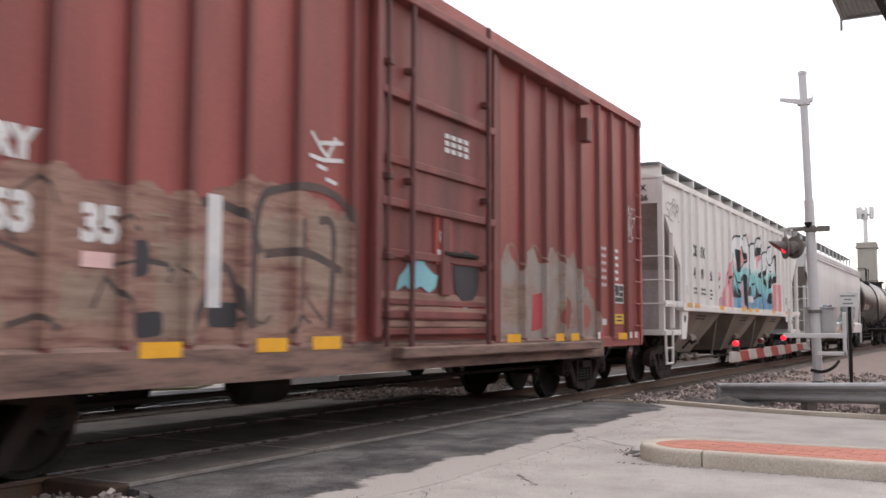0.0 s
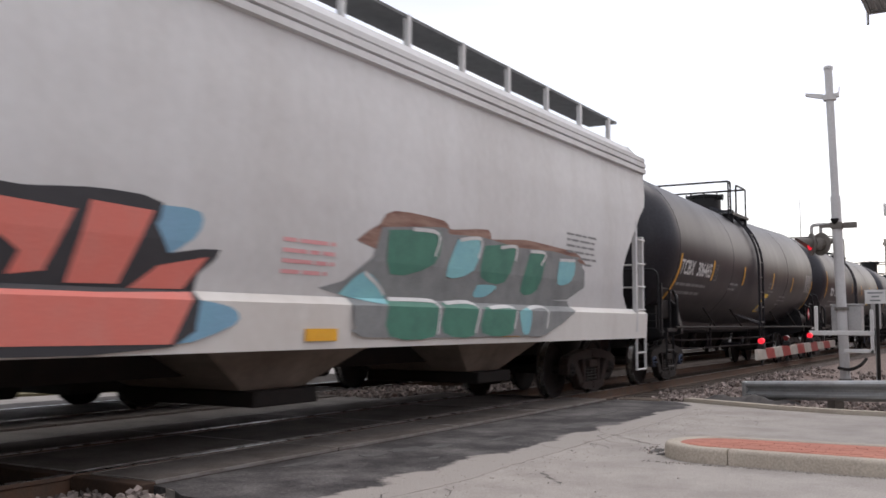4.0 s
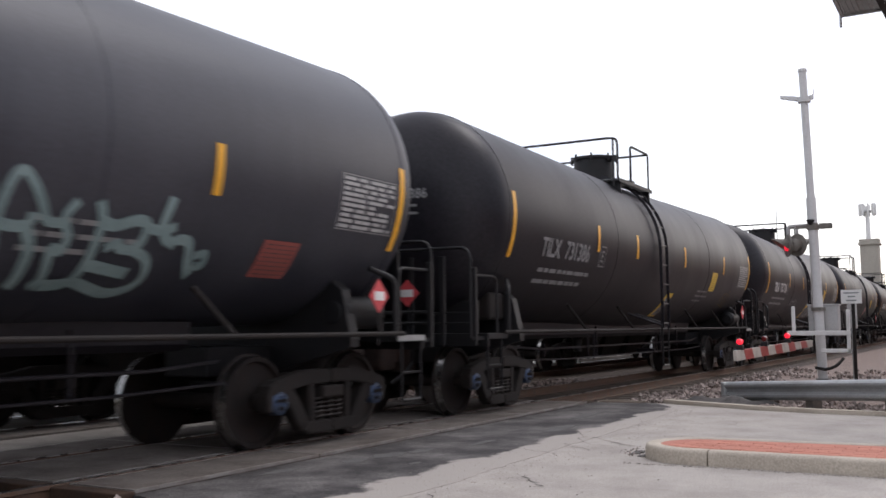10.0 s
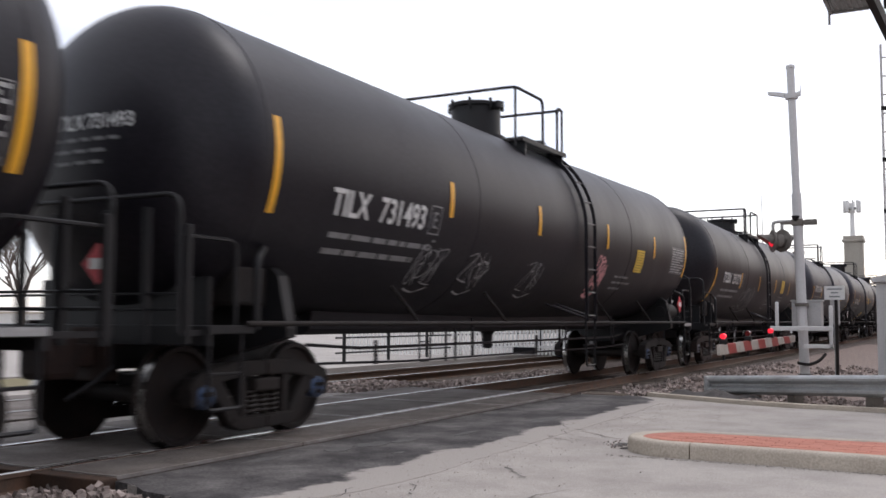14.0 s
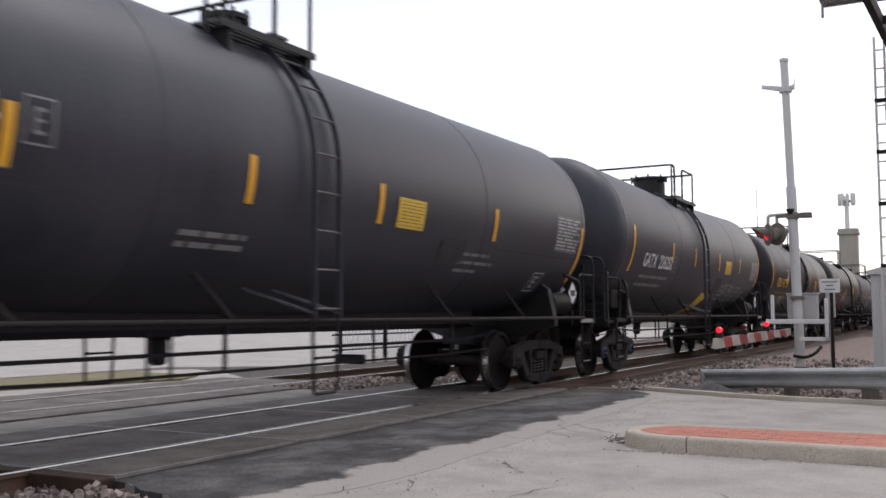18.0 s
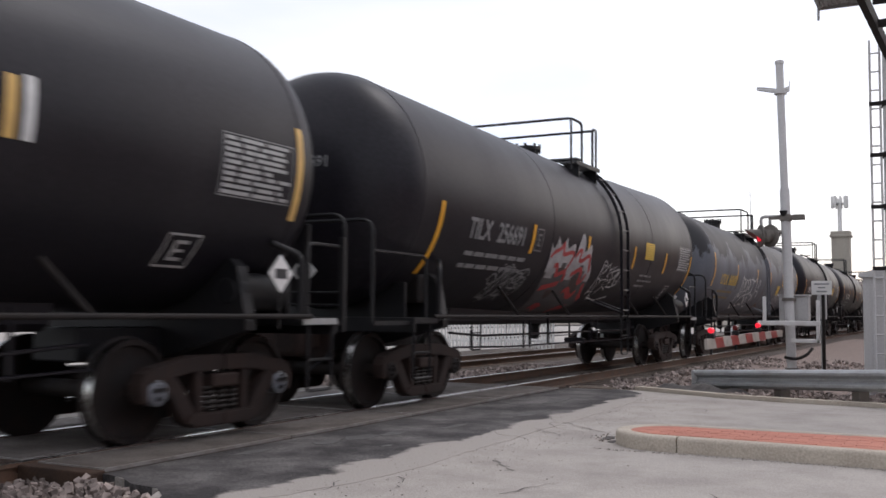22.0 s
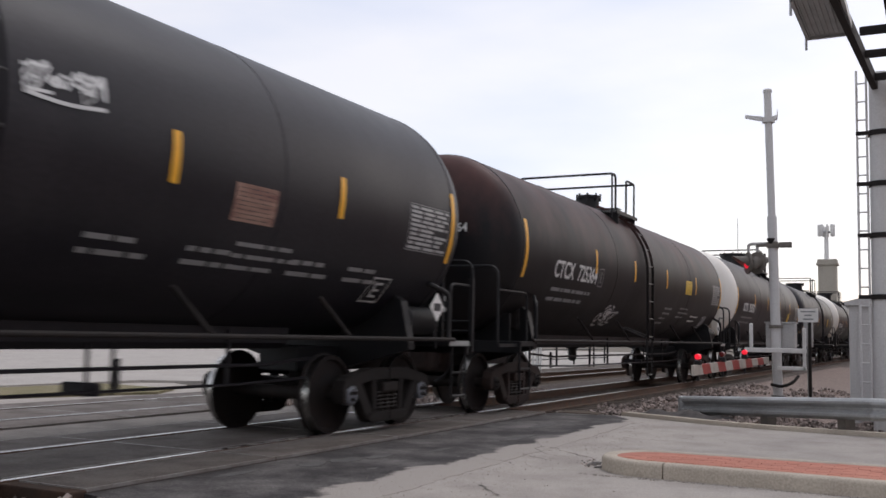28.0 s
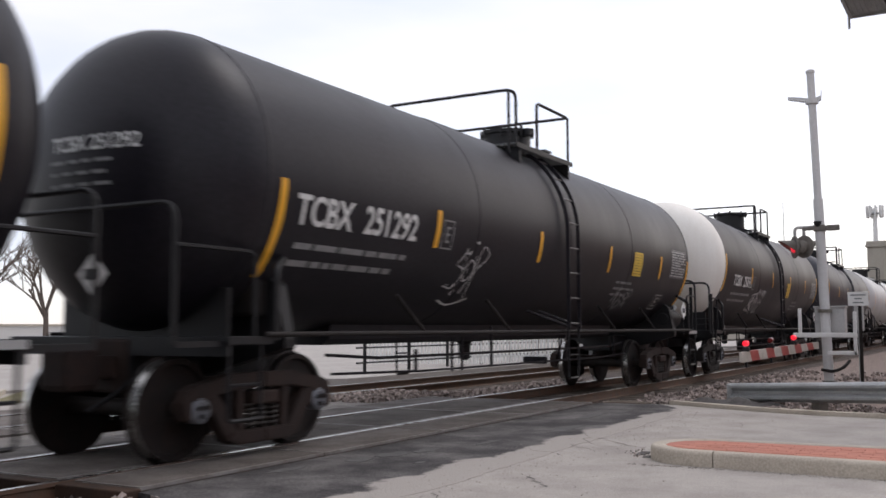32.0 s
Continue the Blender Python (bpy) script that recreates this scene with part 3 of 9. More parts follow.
# concrete crossing panels of the near track: field panels outside the rails, gauge panels between them
crossing = tagged(new("crossing_surface"), "worn concrete grade crossing panels between the rails", "crossing", "", "structure")
for cx in (0.0, -4.3):
    for i, (y0, y1) in enumerate(((5.45, 7.83), (7.85, 10.27), (10.29, 12.71), (12.73, 15.20))):
        for x0, x1, z0 in ((0.835, 1.58, -0.24), (-0.625, 0.625, -0.24), (-1.58, -0.835, -0.24)):
            bm = boxed(x0, x1, y0, y1, z0, -0.006, bevel=0.012)
            pan = part("panel", bm, M_CONCRETE, crossing, m=Matrix.Translation((cx, 0, rng.uniform(-0.004, 0.003))))
            bm = bmesh.new()
            for a0, a1, b0, b1 in ((x0 - 0.004, x0 + 0.010, y0, y1), (x1 - 0.010, x1 + 0.004, y0, y1), (x0, x1, y0 - 0.003, y0 + 0.009), (x0, x1, y1 - 0.009, y1 + 0.003)):
                box(bm, a0, a1, b0, b1, -0.03, -0.003)
            part("edge_angle", bm, M_EDGE, pan, "worn steel edging")
for cx in (0.0, -4.3):
    for s in (-1, 1):
        part("flangeway_filler", boxed(cx + s * 0.628, cx + s * 0.708, 5.45, 15.2, -0.15, -0.040), M_RUBBER, crossing, "black rubber filler beside the rail")
        part("flangeway_filler", boxed(cx + s * 0.795, cx + s * 0.832, 5.45, 15.2, -0.15, -0.022), M_RUBBER, crossing)
for cx in (0.0, -4.3):
    for x0, x1 in ((0.80, 1.60), (-0.66, 0.66), (-1.60, -0.80)):
        part("end_plate", boxed(cx + x0, cx + x1, 5.28, 5.447, -0.26, -0.012, bevel=0.012), M_ENDPLATE, crossing, "rusty steel end plate")
tie_me = mesh_of("tie", boxed(-1.3, 1.3, -0.11, 0.11, -0.30, -0.165, bevel=0.01), M_TIE)
for cx in (0.0, -4.3):
    tie_row = tagged(new("sleepers"), "weathered timber sleepers half sunk in ballast", "sleepers", "", "structure")
    for y in [5.2 - 0.55 * i for i in range(16)] + [15.6 + 0.55 * i for i in range(60)]:
        put("sleeper", tie_me, tie_row, Matrix.Translation((cx + rng.uniform(-0.04, 0.04), y, 0.006)))

# timber end block between track and road, and a worn timber lip at the far end
setting("crossing_header", boxed(1.62, 2.35, 15.62, 16.05, -0.25, -0.02, bevel=0.03), M_TIE, "weathered dark timber header at the crossing's end", "timber")

# a low worn hump of tar beyond the crossing's end
bm = bmesh.new()
hump = [[bm.verts.new((2.3 + 0.16 * i, 15.5 + 0.14 * j, -0.20 + (0.26 + 0.05 * math.sin(i * 1.7 + j)) * math.sin(math.pi * i / 16) ** 0.6 * math.sin(math.pi * j / 9) ** 0.7)) for j in range(10)] for i in range(17)]
for a, c in zip(hump, hump[1:]):
    for k in range(9):
        bm.faces.new((a[k], c[k], c[k + 1], a[k + 1]))
setting("tar_hump", bm, M_DARKASPHALT, "low worn hump of dark tar at the crossing's end", "road patch", smooth=True)

# traffic island: kerb stones round red pavers
KERB_Z = 0.10


def island_band(inset):
    """The island's outline from the back, round the nose, to the front."""
    r = 0.56 - inset
    nose = [(5.0 + r * math.cos(math.pi / 2 + math.pi * i / 18), 9.42 + r * math.sin(math.pi / 2 + math.pi * i / 18)) for i in range(19)]
    return [(16.0, 10.75 - inset), (11.4, 10.42 - inset), (6.8, 10.10 - inset)] + nose + [(5.16, 8.86 + inset), (8.2, 8.77 + inset), (11.4, 8.66 + inset), (16.0, 8.50 + inset)]


outer, inner = island_band(0.0), island_band(0.15)
island = tagged(new("traffic_island"), "raised traffic island with a concrete kerb and red pavers", "traffic island", "", "structure")


def kerb_stone(i0, i1):
    """One length of kerb with a rounded top edge, between two stations of the outline."""
    bm = bmesh.new()
    rings = []
    for i in range(i0, i1 + 1):
        o, q = Vector(outer[i]), Vector(inner[i])
        d = q - o
        rings.append([bm.verts.new((o.x + d.x * f, o.y + d.y * f, z)) for f, z in ((0, -0.2), (0, KERB_Z - 0.035), (0.05, KERB_Z - 0.013), (0.16, KERB_Z - 0.002), (0.3, KERB_Z), (0.92, KERB_Z), (1.0, KERB_Z - 0.01), (1.0, -0.2))])
    for a, b in zip(rings, rings[1:]):
        for k in range(7):
            bm.faces.new((a[k], b[k], b[k + 1], a[k + 1]))
    bm.faces.new(rings[0][::-1])
    bm.faces.new(rings[-1])
    ob = part("kerb_stone", bm, M_KERB, island, smooth=True)
    return ob


for i0, i1 in ((0, 1), (1, 2), (2, 22), (22, 23), (23, 24), (24, 25)):
    ob = kerb_stone(i0, i1)
    if i0 >= 22:
        ob.matrix_basis = Matrix.Translation((0.012, 0, 0))
part("paver_bed", prism(inner, -0.2, KERB_Z - 0.009, "z"), M_MORTAR, island)
paver_me = mesh_of("paver", boxed(-0.098, 0.098, -0.048, 0.048, -0.03, 0.0, bevel=0.004), M_BRICK)


def inside(p, poly):
    hit = False
    for (x0, y0), (x1, y1) in zip(poly, poly[1:] + poly[:1]):
        if (y0 > p[1]) != (y1 > p[1]) and p[0] < x0 + (p[1] - y0) / (y1 - y0) * (x1 - x0):
            hit = not hit
    return hit


# guard rail: W-beam on posts along the road's edge
guard = thing("guard_rail", pose(0, 0, 0), "galvanised steel guard rail on timber posts by the road", "guard rail")
G0, G1 = Vector((3.46, 16.95, 0)), Vector((6.62, 14.62, 0))
gdir = (G1 - G0).normalized()
gout = Vector((-gdir.y, gdir.x, 0)) * -1
G2 = G1 + Vector((10.0, -0.6, 0))
W = [(0.0, 0.155), (0.045, 0.135), (0.075, 0.105), (0.075, 0.07), (0.01, 0.02), (0.01, -0.02), (0.075, -0.07), (0.075, -0.105), (0.045, -0.135), (0.0, -0.155)]
bm = bmesh.new()
stations = [(G0, 0.115), (G1, 0.335), (G2, 0.42)]
rows_w = []
for P, z in stations:
    ring = []
    for o, dz in W + [(o - 0.006, dz * 0.985) for o, dz in W[::-1]]:
        q = P + gout * o
        ring.append(bm.verts.new((q.x, q.y, z + dz)))
    rows_w.append(ring)
for a, b in zip(rows_w, rows_w[1:]):
    for k in range(len(a)):
        bm.faces.new((a[k], a[(k + 1) % len(a)], b[(k + 1) % len(a)], b[k]))
bm.faces.new(rows_w[0])
bm.faces.new(rows_w[-1][::-1])
part("beam", bm, M_GALV, guard, smooth=False)
bm = bmesh.new()
q = G0 + gout * 0.04
lathe([(-0.15, 0.03), (-0.13, 0.055), (0.13, 0.055), (0.15, 0.03)], 14, "z", bm)
part("end_piece", bm, M_GALV, guard, "rounded galvanised end piece", m=Matrix.Translation((q.x, q.y, 0.115)))
for k in (0.14, 0.48, 0.86):
    p = G0 + (G1 - G0) * k - gout * 0.10
    part("post", boxed(-0.075, 0.075, -0.10, 0.10, -0.5, 0.26 + 0.2 * k, bevel=0.012), M_WOOD, guard, m=Matrix.Translation((p.x, p.y, -0.05)) @ Matrix.Rotation(-0.63, 4, "Z"))
for k in (0.2, 0.45, 0.7, 0.95):
    p = G1 + (G2 - G1) * k - gout * 0.10
    part("post", boxed(-0.075, 0.075, -0.10, 0.10, -0.5, 0.5, bevel=0.012), M_WOOD, guard, m=Matrix.Translation((p.x, p.y, -0.05)))
setting("road_kerb", prism([(2.7, 15.80), (4.33, 15.02), (5.2, 14.77), (7.5, 14.52), (30, 14.37), (30, 14.55), (7.5, 14.68), (5.25, 14.93), (4.40, 15.18), (2.78, 15.95)], -0.3, 0.02, "z"), M_KERB,
        "low pale concrete kerb along the road's far edge", "kerb")

# crossing gate: leaning mast with flashing lights, mechanism and a lowered striped arm
gate = thing("crossing_gate", pose(4.80, 18.75, -0.3), "railway crossing gate with a lowered red and white arm", "crossing gate")
LEAN = Vector((-0.15, 0, 6.26))
bm = bmesh.new()
rod(bm, (0, 0, 0), LEAN * 0.62, 0.088, 18)
rod(bm, LEAN * 0.62, LEAN, 0.070, 18)
part("mast", bm, M_ALU, gate, "leaning pale aluminium mast", smooth=True)
part("mast_cap", lathe([(0, 0.082), (0.05, 0.082), (0.07, 0.05)], 16, "z"), M_ALU, gate, m=Matrix.Translation(LEAN))
bm = bmesh.new()
for sx, ln, up in ((-1, 0.42, 0.05), (1, 0.17, 0.12)):
    prism([(0.05 * sx, -0.05), (0.16 * sx, -0.02), (ln * sx, up + 0.0), (ln * sx, up + 0.055), (0.16 * sx, 0.06), (0.05 * sx, 0.03)], -0.05, 0.03, "y", bm)
rod(bm, (0, 0, -0.07), (0, 0, 0.03), 0.115, 16)
part("bracket", bm, M_ALU, gate, "pale metal bracket near the mast's top", m=Matrix.Translation(LEAN * 0.918))
zc_ = 3.34
cxm = LEAN.x * zc_ / LEAN.z
bm = bmesh.new()
box(bm, cxm - 0.30, cxm + 0.34, -0.05, 0.01, zc_ - 0.03, zc_ + 0.03, bevel=0.01)
box(bm, cxm - 0.10, cxm + 0.10, -0.11, 0.10, zc_ - 0.06, zc_ + 0.06, bevel=0.015)
box(bm, cxm + 0.12, cxm + 0.34, -0.075, 0.035, zc_ - 0.05, zc_ + 0.05, bevel=0.012)
part("crossarm", bm, M_LAMPGREY, gate)
for i, (dx, turn, lit) in enumerate(((-0.44, -62, True), (-0.28, 150, False))):
    o = Matrix.Translation((cxm + dx, -0.04, zc_ - 0.33)) @ Matrix.Rotation(radians(turn), 4, "Z")
    lamp = part("lamp_background", lathe([(-0.02, 0.205), (0.0, 0.212), (0.012, 0.205)], 28, "y"), M_LAMPGREY, gate, "round grey target plate", m=o)
    part("lens", lathe([(-0.06, 0.06), (-0.045, 0.10), (-0.02, 0.105)], 20, "y"), M_DIMLAMP if lit else M_DARKLAMP, lamp, "red signal lens")
    bm = bmesh.new()
    for k in range(20):
        a0, a1 = -0.55 + 4.24 * (k / 20), -0.55 + 4.24 * ((k + 1) / 20)
        l0, l1 = -0.14 - 0.17 * math.sin(a0), -0.14 - 0.17 * math.sin(a1)
        r = 0.125
        q = [bm.verts.new((r * math.cos(a0), -0.02, r * math.sin(a0))), bm.verts.new((r * math.cos(a1), -0.02, r * math.sin(a1))),
             bm.verts.new((r * math.cos(a1), l1, r * math.sin(a1))), bm.verts.new((r * math.cos(a0), l0, r * math.sin(a0)))]
        bm.faces.new(q)
    bmesh.ops.remove_doubles(bm, verts=bm.verts, dist=0.001)
    bmesh.ops.solidify(bm, geom=bm.faces, thickness=0.006)
    part("hood", bm, M_LAMPGREY, lamp)
    part("lamp_housing", lathe([(0.012, 0.12), (0.10, 0.12), (0.15, 0.06)], 20, "y"), M_LAMPGREY, lamp)
    bm = bmesh.new()
    pipe(bm, rounded([(cxm - 0.05, -0.02, zc_ + 0.03), (cxm + dx, -0.02, zc_ + 0.03), (cxm + dx, 0.0, zc_ - 0.24)], 0.07), 0.030)
    part("lamp_hanger", bm, M_GATEBOX, gate)
part("bell", lathe([(0, 0.02), (0.05, 0.06), (0.09, 0.075), (0.10, 0.07)], 16, "z"), M_BLACKSTEEL, gate, m=Matrix.Translation((cxm - 0.02, -0.12, zc_ + 0.02)))
mech = part("mechanism_box", boxed(-0.24, 0.28, 0.10, 0.42, 1.42, 1.88, bevel=0.02), M_GATEBOX, gate, "grey gate mechanism housing")
part("box_lid", boxed(-0.26, 0.30, 0.08, 0.44, 1.88, 1.91, bevel=0.01), M_GATEBOX, mech)
yoke = part("gate_yoke", boxed(-0.56, 0.52, -0.31, -0.23, 1.34, 1.425, bevel=0.012), M_WHITE, gate, "white painted counterweight frame")
part("yoke_bar", boxed(0.02, 0.52, -0.30, -0.24, 1.03, 1.10, bevel=0.01), M_WHITE, yoke)
part("yoke_post", boxed(0.455, 0.515, -0.30, -0.24, 1.03, 1.80, bevel=0.01), M_WHITE, yoke)
part("yoke_post", boxed(-0.47, -0.41, -0.30, -0.24, 1.425, 1.87, bevel=0.012), M_WHITE, yoke)
bm = bmesh.new()
pipe(bm, rounded([(-0.12, -0.14, 0.76), (0.08, -0.14, 0.72), (0.26, -0.10, 0.80), (0.34, 0.05, 0.92)], 0.14), 0.028)
part("cable_loop", bm, M_RUBBER, gate, "drooping black cable")
part("clamp", lathe([(-0.03, 0.125), (0.03, 0.125)], 18, "z"), M_LAMPGREY, gate, m=Matrix.Translation(LEAN * (1.82 / LEAN.z)))
part("clamp", lathe([(-0.04, 0.12), (0.04, 0.12)], 18, "z"), M_LAMPGREY, gate, m=Matrix.Translation(LEAN * (0.52 / LEAN.z)))
arm0, arm1 = Vector((-0.15, -0.26, 1.20)), Vector((-0.52, -4.70, 1.10))
adir = arm1 - arm0
arm_m = Matrix.Translation(arm0) @ adir.to_track_quat("Y", "Z").to_matrix().to_4x4()
AL = adir.length
n_st = 11
for i in range(n_st):
    h = 0.06 if i < 3 else 0.075
    y0, y1, sk = AL * i / n_st + 0.003, AL * (i + 1) / n_st, 0.05
    part("arm_stripe", prism([(y0 - sk * (i > 0), -h), (y1 - sk * (i < n_st - 1), -h), (y1 + sk * (i < n_st - 1), h), (y0 + sk * (i > 0), h)], -0.022, 0.022, "x"), M_REDSTRIPE if i % 2 else M_ARMWHITE, gate, m=arm_m)
for s, on in ((AL - 0.25, True), (AL * 0.66, False), (AL * 0.36, True)):
    lampm = arm_m @ Matrix.Translation((0, s, 0.19))
    lamp = part("arm_lamp", boxed(-0.05, 0.05, -0.04, 0.04, -0.12, -0.05, bevel=0.01), M_BLACKSTEEL, gate, m=lampm)
    part("lamp_lens", lathe([(-0.05, 0.028), (-0.04, 0.040), (0.04, 0.040), (0.05, 0.028)], 16, "y"), M_REDLAMP if on else M_DARKLAMP, lamp, "red gate arm lamp")
    part("lamp_hook", boxed(-0.015, 0.015, s - 0.02, s + 0.02, -0.16, 0.09), M_BLACKSTEEL, gate, m=arm_m)
part("base_plate", boxed(-0.2, 0.2, -0.2, 0.2, -0.15, 0.04, bevel=0.02), M_KERB, gate, "concrete footing")

# white notice on a post
sign = thing("notice_sign", pose(5.22, 19.9, -0.3), "small white notice board on a thin steel post", "sign")
part("post", boxed(-0.03, 0.03, -0.02, 0.02, 0, 2.2), M_TRUCK, sign)
part("board", boxed(-0.205, 0.165, -0.045, -0.025, 1.93, 2.195, bevel=0.004), M_WHITE, sign)
for k, (w, z) in enumerate(((0.27, 2.135), (0.13, 2.065), (0.19, 1.99))):
    part("text_bar", boxed(-w / 2 - 0.02, w / 2 - 0.02, -0.05, -0.046, z - 0.013, z + 0.013), M_GREYP, sign)

junction = thing("junction_box", pose(5.12, 20.6, -0.3), "small grey metal junction box on a post", "junction box")
part("housing", boxed(-0.085, 0.085, -0.06, 0.06, 1.45, 1.98, bevel=0.012), M_GATEBOX, junction)
part("post", rod(bmesh.new(), (0, 0, 0), (0, 0, 1.45), 0.03, 10), M_GALV, junction)

# signal equipment cabinet
cab = thing("signal_cabinet", pose(6.15, 16.95, -0.25), "grey aluminium railway signal cabinet with a peaked roof", "cabinet")
part("body", boxed(0, 1.8, 0, 1.5, 0.12, 2.10, bevel=0.015), M_ALU, cab)
bm = prism([(-0.06, 2.10), (1.86, 2.10), (1.86, 2.16), (0.9, 2.42), (-0.06, 2.16)], -0.06, 1.56, "y")
part("roof", bm, M_ALU, cab)
part("door", boxed(0.12, 0.86, -0.022, 0.0, 0.25, 1.98, bevel=0.006), M_ALU, cab)
part("door", boxed(0.94, 1.68, -0.022, 0.0, 0.25, 1.98, bevel=0.006), M_ALU, cab)
part("handle", boxed(0.78, 0.81, -0.06, -0.022, 1.0, 1.18, bevel=0.005), M_BLACKSTEEL, cab)
part("plinth", boxed(0.05, 1.75, 0.05, 1.45, -0.2, 0.12), M_KERB, cab)

# cantilever signal bridge over the road
cant = thing("signal_cantilever", pose(6.72, 16.2, -0.25), "steel cantilever signal structure with walkway panels overhead", "signal structure")
part("column", lathe([(0, 0.19), (5.7, 0.17), (5.72, 0.12)], 28, "z"), M_ALU, cant, smooth=True)
part("foundation", boxed(-0.45, 0.45, -0.45, 0.45, -0.2, 0.1, bevel=0.03), M_KERB, cant)
bm = bmesh.new()
for x in (-0.34, -0.20):
    rod(bm, (x, -0.12, 0.6), (x + 0.0, -0.12, 5.75), 0.018)
part("ladder_rail", bm, M_ALU, cant)
for k in range(17):
    part("ladder_rung", rod(bmesh.new(), (-0.34, -0.12, 0.9 + 0.29 * k), (-0.20, -0.12, 0.9 + 0.29 * k), 0.013), M_ALU, cant)
for z in (3.15, 3.95, 4.75, 2.2):
    bm = lathe([(-0.04, 0.205), (0.04, 0.205)], 24, "z")
    box(bm, -0.36, -0.15, -0.14, -0.09, -0.03, 0.03)
    part("clamp_band", bm, M_TRUCK, cant, m=Matrix.Translation((0, 0, z)))
bm = bmesh.new()
prism([(-0.11, 5.42), (-0.02, 5.42), (-0.02, 5.60), (-0.11, 5.60)], -5.6, 0.1, "y", bm)
bmesh.ops.transform(bm, matrix=Matrix.Rotation(radians(-2.6), 4, "Z"), verts=bm.verts)
part("arm_beam", bm, M_TRUCK, cant, "dark steel arm beam")
bm = bmesh.new()
prism([(0.24, 5.42), (0.32, 5.42), (0.32, 5.60), (0.24, 5.60)], -5.6, 0.0, "y", bm)
part("arm_beam", bm, M_TRUCK, cant)
for y in (-0.6, -1.9, -3.0, -4.5):
    part("cross_bar", boxed(-0.1, 0.9, y - 0.04, y + 0.04, 5.45, 5.55), M_TRUCK, cant)
for x0, x1, y0, y1 in ((-0.72, -0.2, -4.65, -3.02), (0.36, 0.95, -4.4, -2.0), (0.36, 0.95, -1.85, -0.65)):
    panel = part("walkway_panel", boxed(x0, x1, y0, y1, 5.50, 5.53), M_GALV, cant, "grey ribbed walkway panel")
    nr = int((x1 - x0) / 0.055)
    bm = bmesh.new()
    for k in range(nr):
        x = x0 + (k + 0.5) * (x1 - x0) / nr
        box(bm, x - 0.008, x + 0.008, y0 + 0.05, y1 - 0.05, 5.475, 5.50)
    part("ribs", bm, M_GALV, panel)
    bm = bmesh.new()
    box(bm, x0 - 0.03, x1 + 0.03, y0 - 0.03, y0 + 0.015, 5.46, 5.56)
    box(bm, x0 - 0.03, x1 + 0.03, y1 - 0.015, y1 + 0.03, 5.46, 5.56)
    box(bm, x0 - 0.03, x0 + 0.012, y0, y1, 5.46, 5.56)
    box(bm, x1 - 0.012, x1 + 0.03, y0, y1, 5.46, 5.56)
    part("panel_frame", bm, M_GALV, panel)
for x, y in ((-0.72, -3.1), (-0.72, -4.6)):
    part("hanger", rod(bmesh.new(), (x - 0.02, y, 5.3), (x - 0.02, y, 5.55), 0.016), M_GALV, cant)

# distant things down the line
tower = thing("concrete_tower", pose(-3.8, 120, -0.4), "square stained concrete tower with a flat cap", "tower")
part("shaft", boxed(-0.98, 0.98, -0.98, 0.98, 0, 10.7, bevel=0.05), M_TOWER, tower)
part("cap", boxed(-1.16, 1.16, -1.16, 1.16, 10.7, 11.0, bevel=0.06), M_TOWER, tower)
part("parapet", boxed(-1.06, 1.06, -1.06, 1.06, 11.0, 11.4, bevel=0.05), M_TOWER, tower)
cell = thing("cell_mast", pose(-9.1, 175, -0.4), "slim pale mobile phone mast with a crown of antennas", "mast")
part("pole", rod(bmesh.new(), (0, 0, 0), (0, 0, 21.5), 0.55, 16, 0.32), M_WHITE, cell)
part("ring", lathe([(-0.1, 1.0), (0.1, 1.0)], 16, "z"), M_GALV, cell, m=Matrix.Translation((0, 0, 20.6)))
ant_me = mesh_of("antenna", boxed(-0.22, 0.22, -0.12, 0.12, -1.0, 1.0, bevel=0.05), M_WHITE)
for k in range(9):
    a = 2 * math.pi * k / 9
    put("antenna", ant_me, cell, Matrix.Translation((1.2 * math.cos(a), 1.2 * math.sin(a), 20.9)) @ Matrix.Rotation(a, 4, "Z"))
    part("bracket", rod(bmesh.new(), (0, 0, 20.6), (1.1 * math.cos(a), 1.1 * math.sin(a), 20.7), 0.07), M_GALV, cell)
aer = thing("radio_aerial", pose(-22.0, 165, -0.4), "thin steel radio aerial", "aerial")
part("rod", rod(bmesh.new(), (0, 0, 0), (0, 0, 22.3), 0.14, 8, 0.05), M_GALV, aer)


def bare_tree(m, height, seed, label):
    t = thing("bare_tree", m, label, "tree", "bare winter trees")
    r = random.Random(seed)
    trunk, limbs, twigs = bmesh.new(), bmesh.new(), bmesh.new()
    rod(trunk, (0, 0, 0), (0.1, 0, height * 0.34), height * 0.022, 10, height * 0.015)

    def grow(p, d, ln, rad, depth):
        if depth == 0:
            return
        q = p + d * ln
        rod(limbs if depth > 2 else twigs, p, q, rad, 6 if depth > 2 else 4, rad * 0.62)
        for _ in range(3 if depth > 1 else 2):
            nd = (d + Vector((r.uniform(-0.75, 0.75), r.uniform(-0.75, 0.75), r.uniform(-0.15, 0.6)))).normalized()
            grow(p + d * ln * r.uniform(0.6, 1.0), nd, ln * r.uniform(0.55, 0.8), rad * 0.58, depth - 1)

    for _ in range(5):
        d = Vector((r.uniform(-0.7, 0.7), r.uniform(-0.7, 0.7), 1)).normalized()
        grow(Vector((0.1, 0, height * r.uniform(0.24, 0.34))), d, height * 0.24, height * 0.011, 5)
    part("trunk", trunk, M_BARK, t)
    part("limb_work", limbs, M_BARK, t)
    tagged(part("twig_work", twigs, M_BARK, t), kind="stuff")
    return t


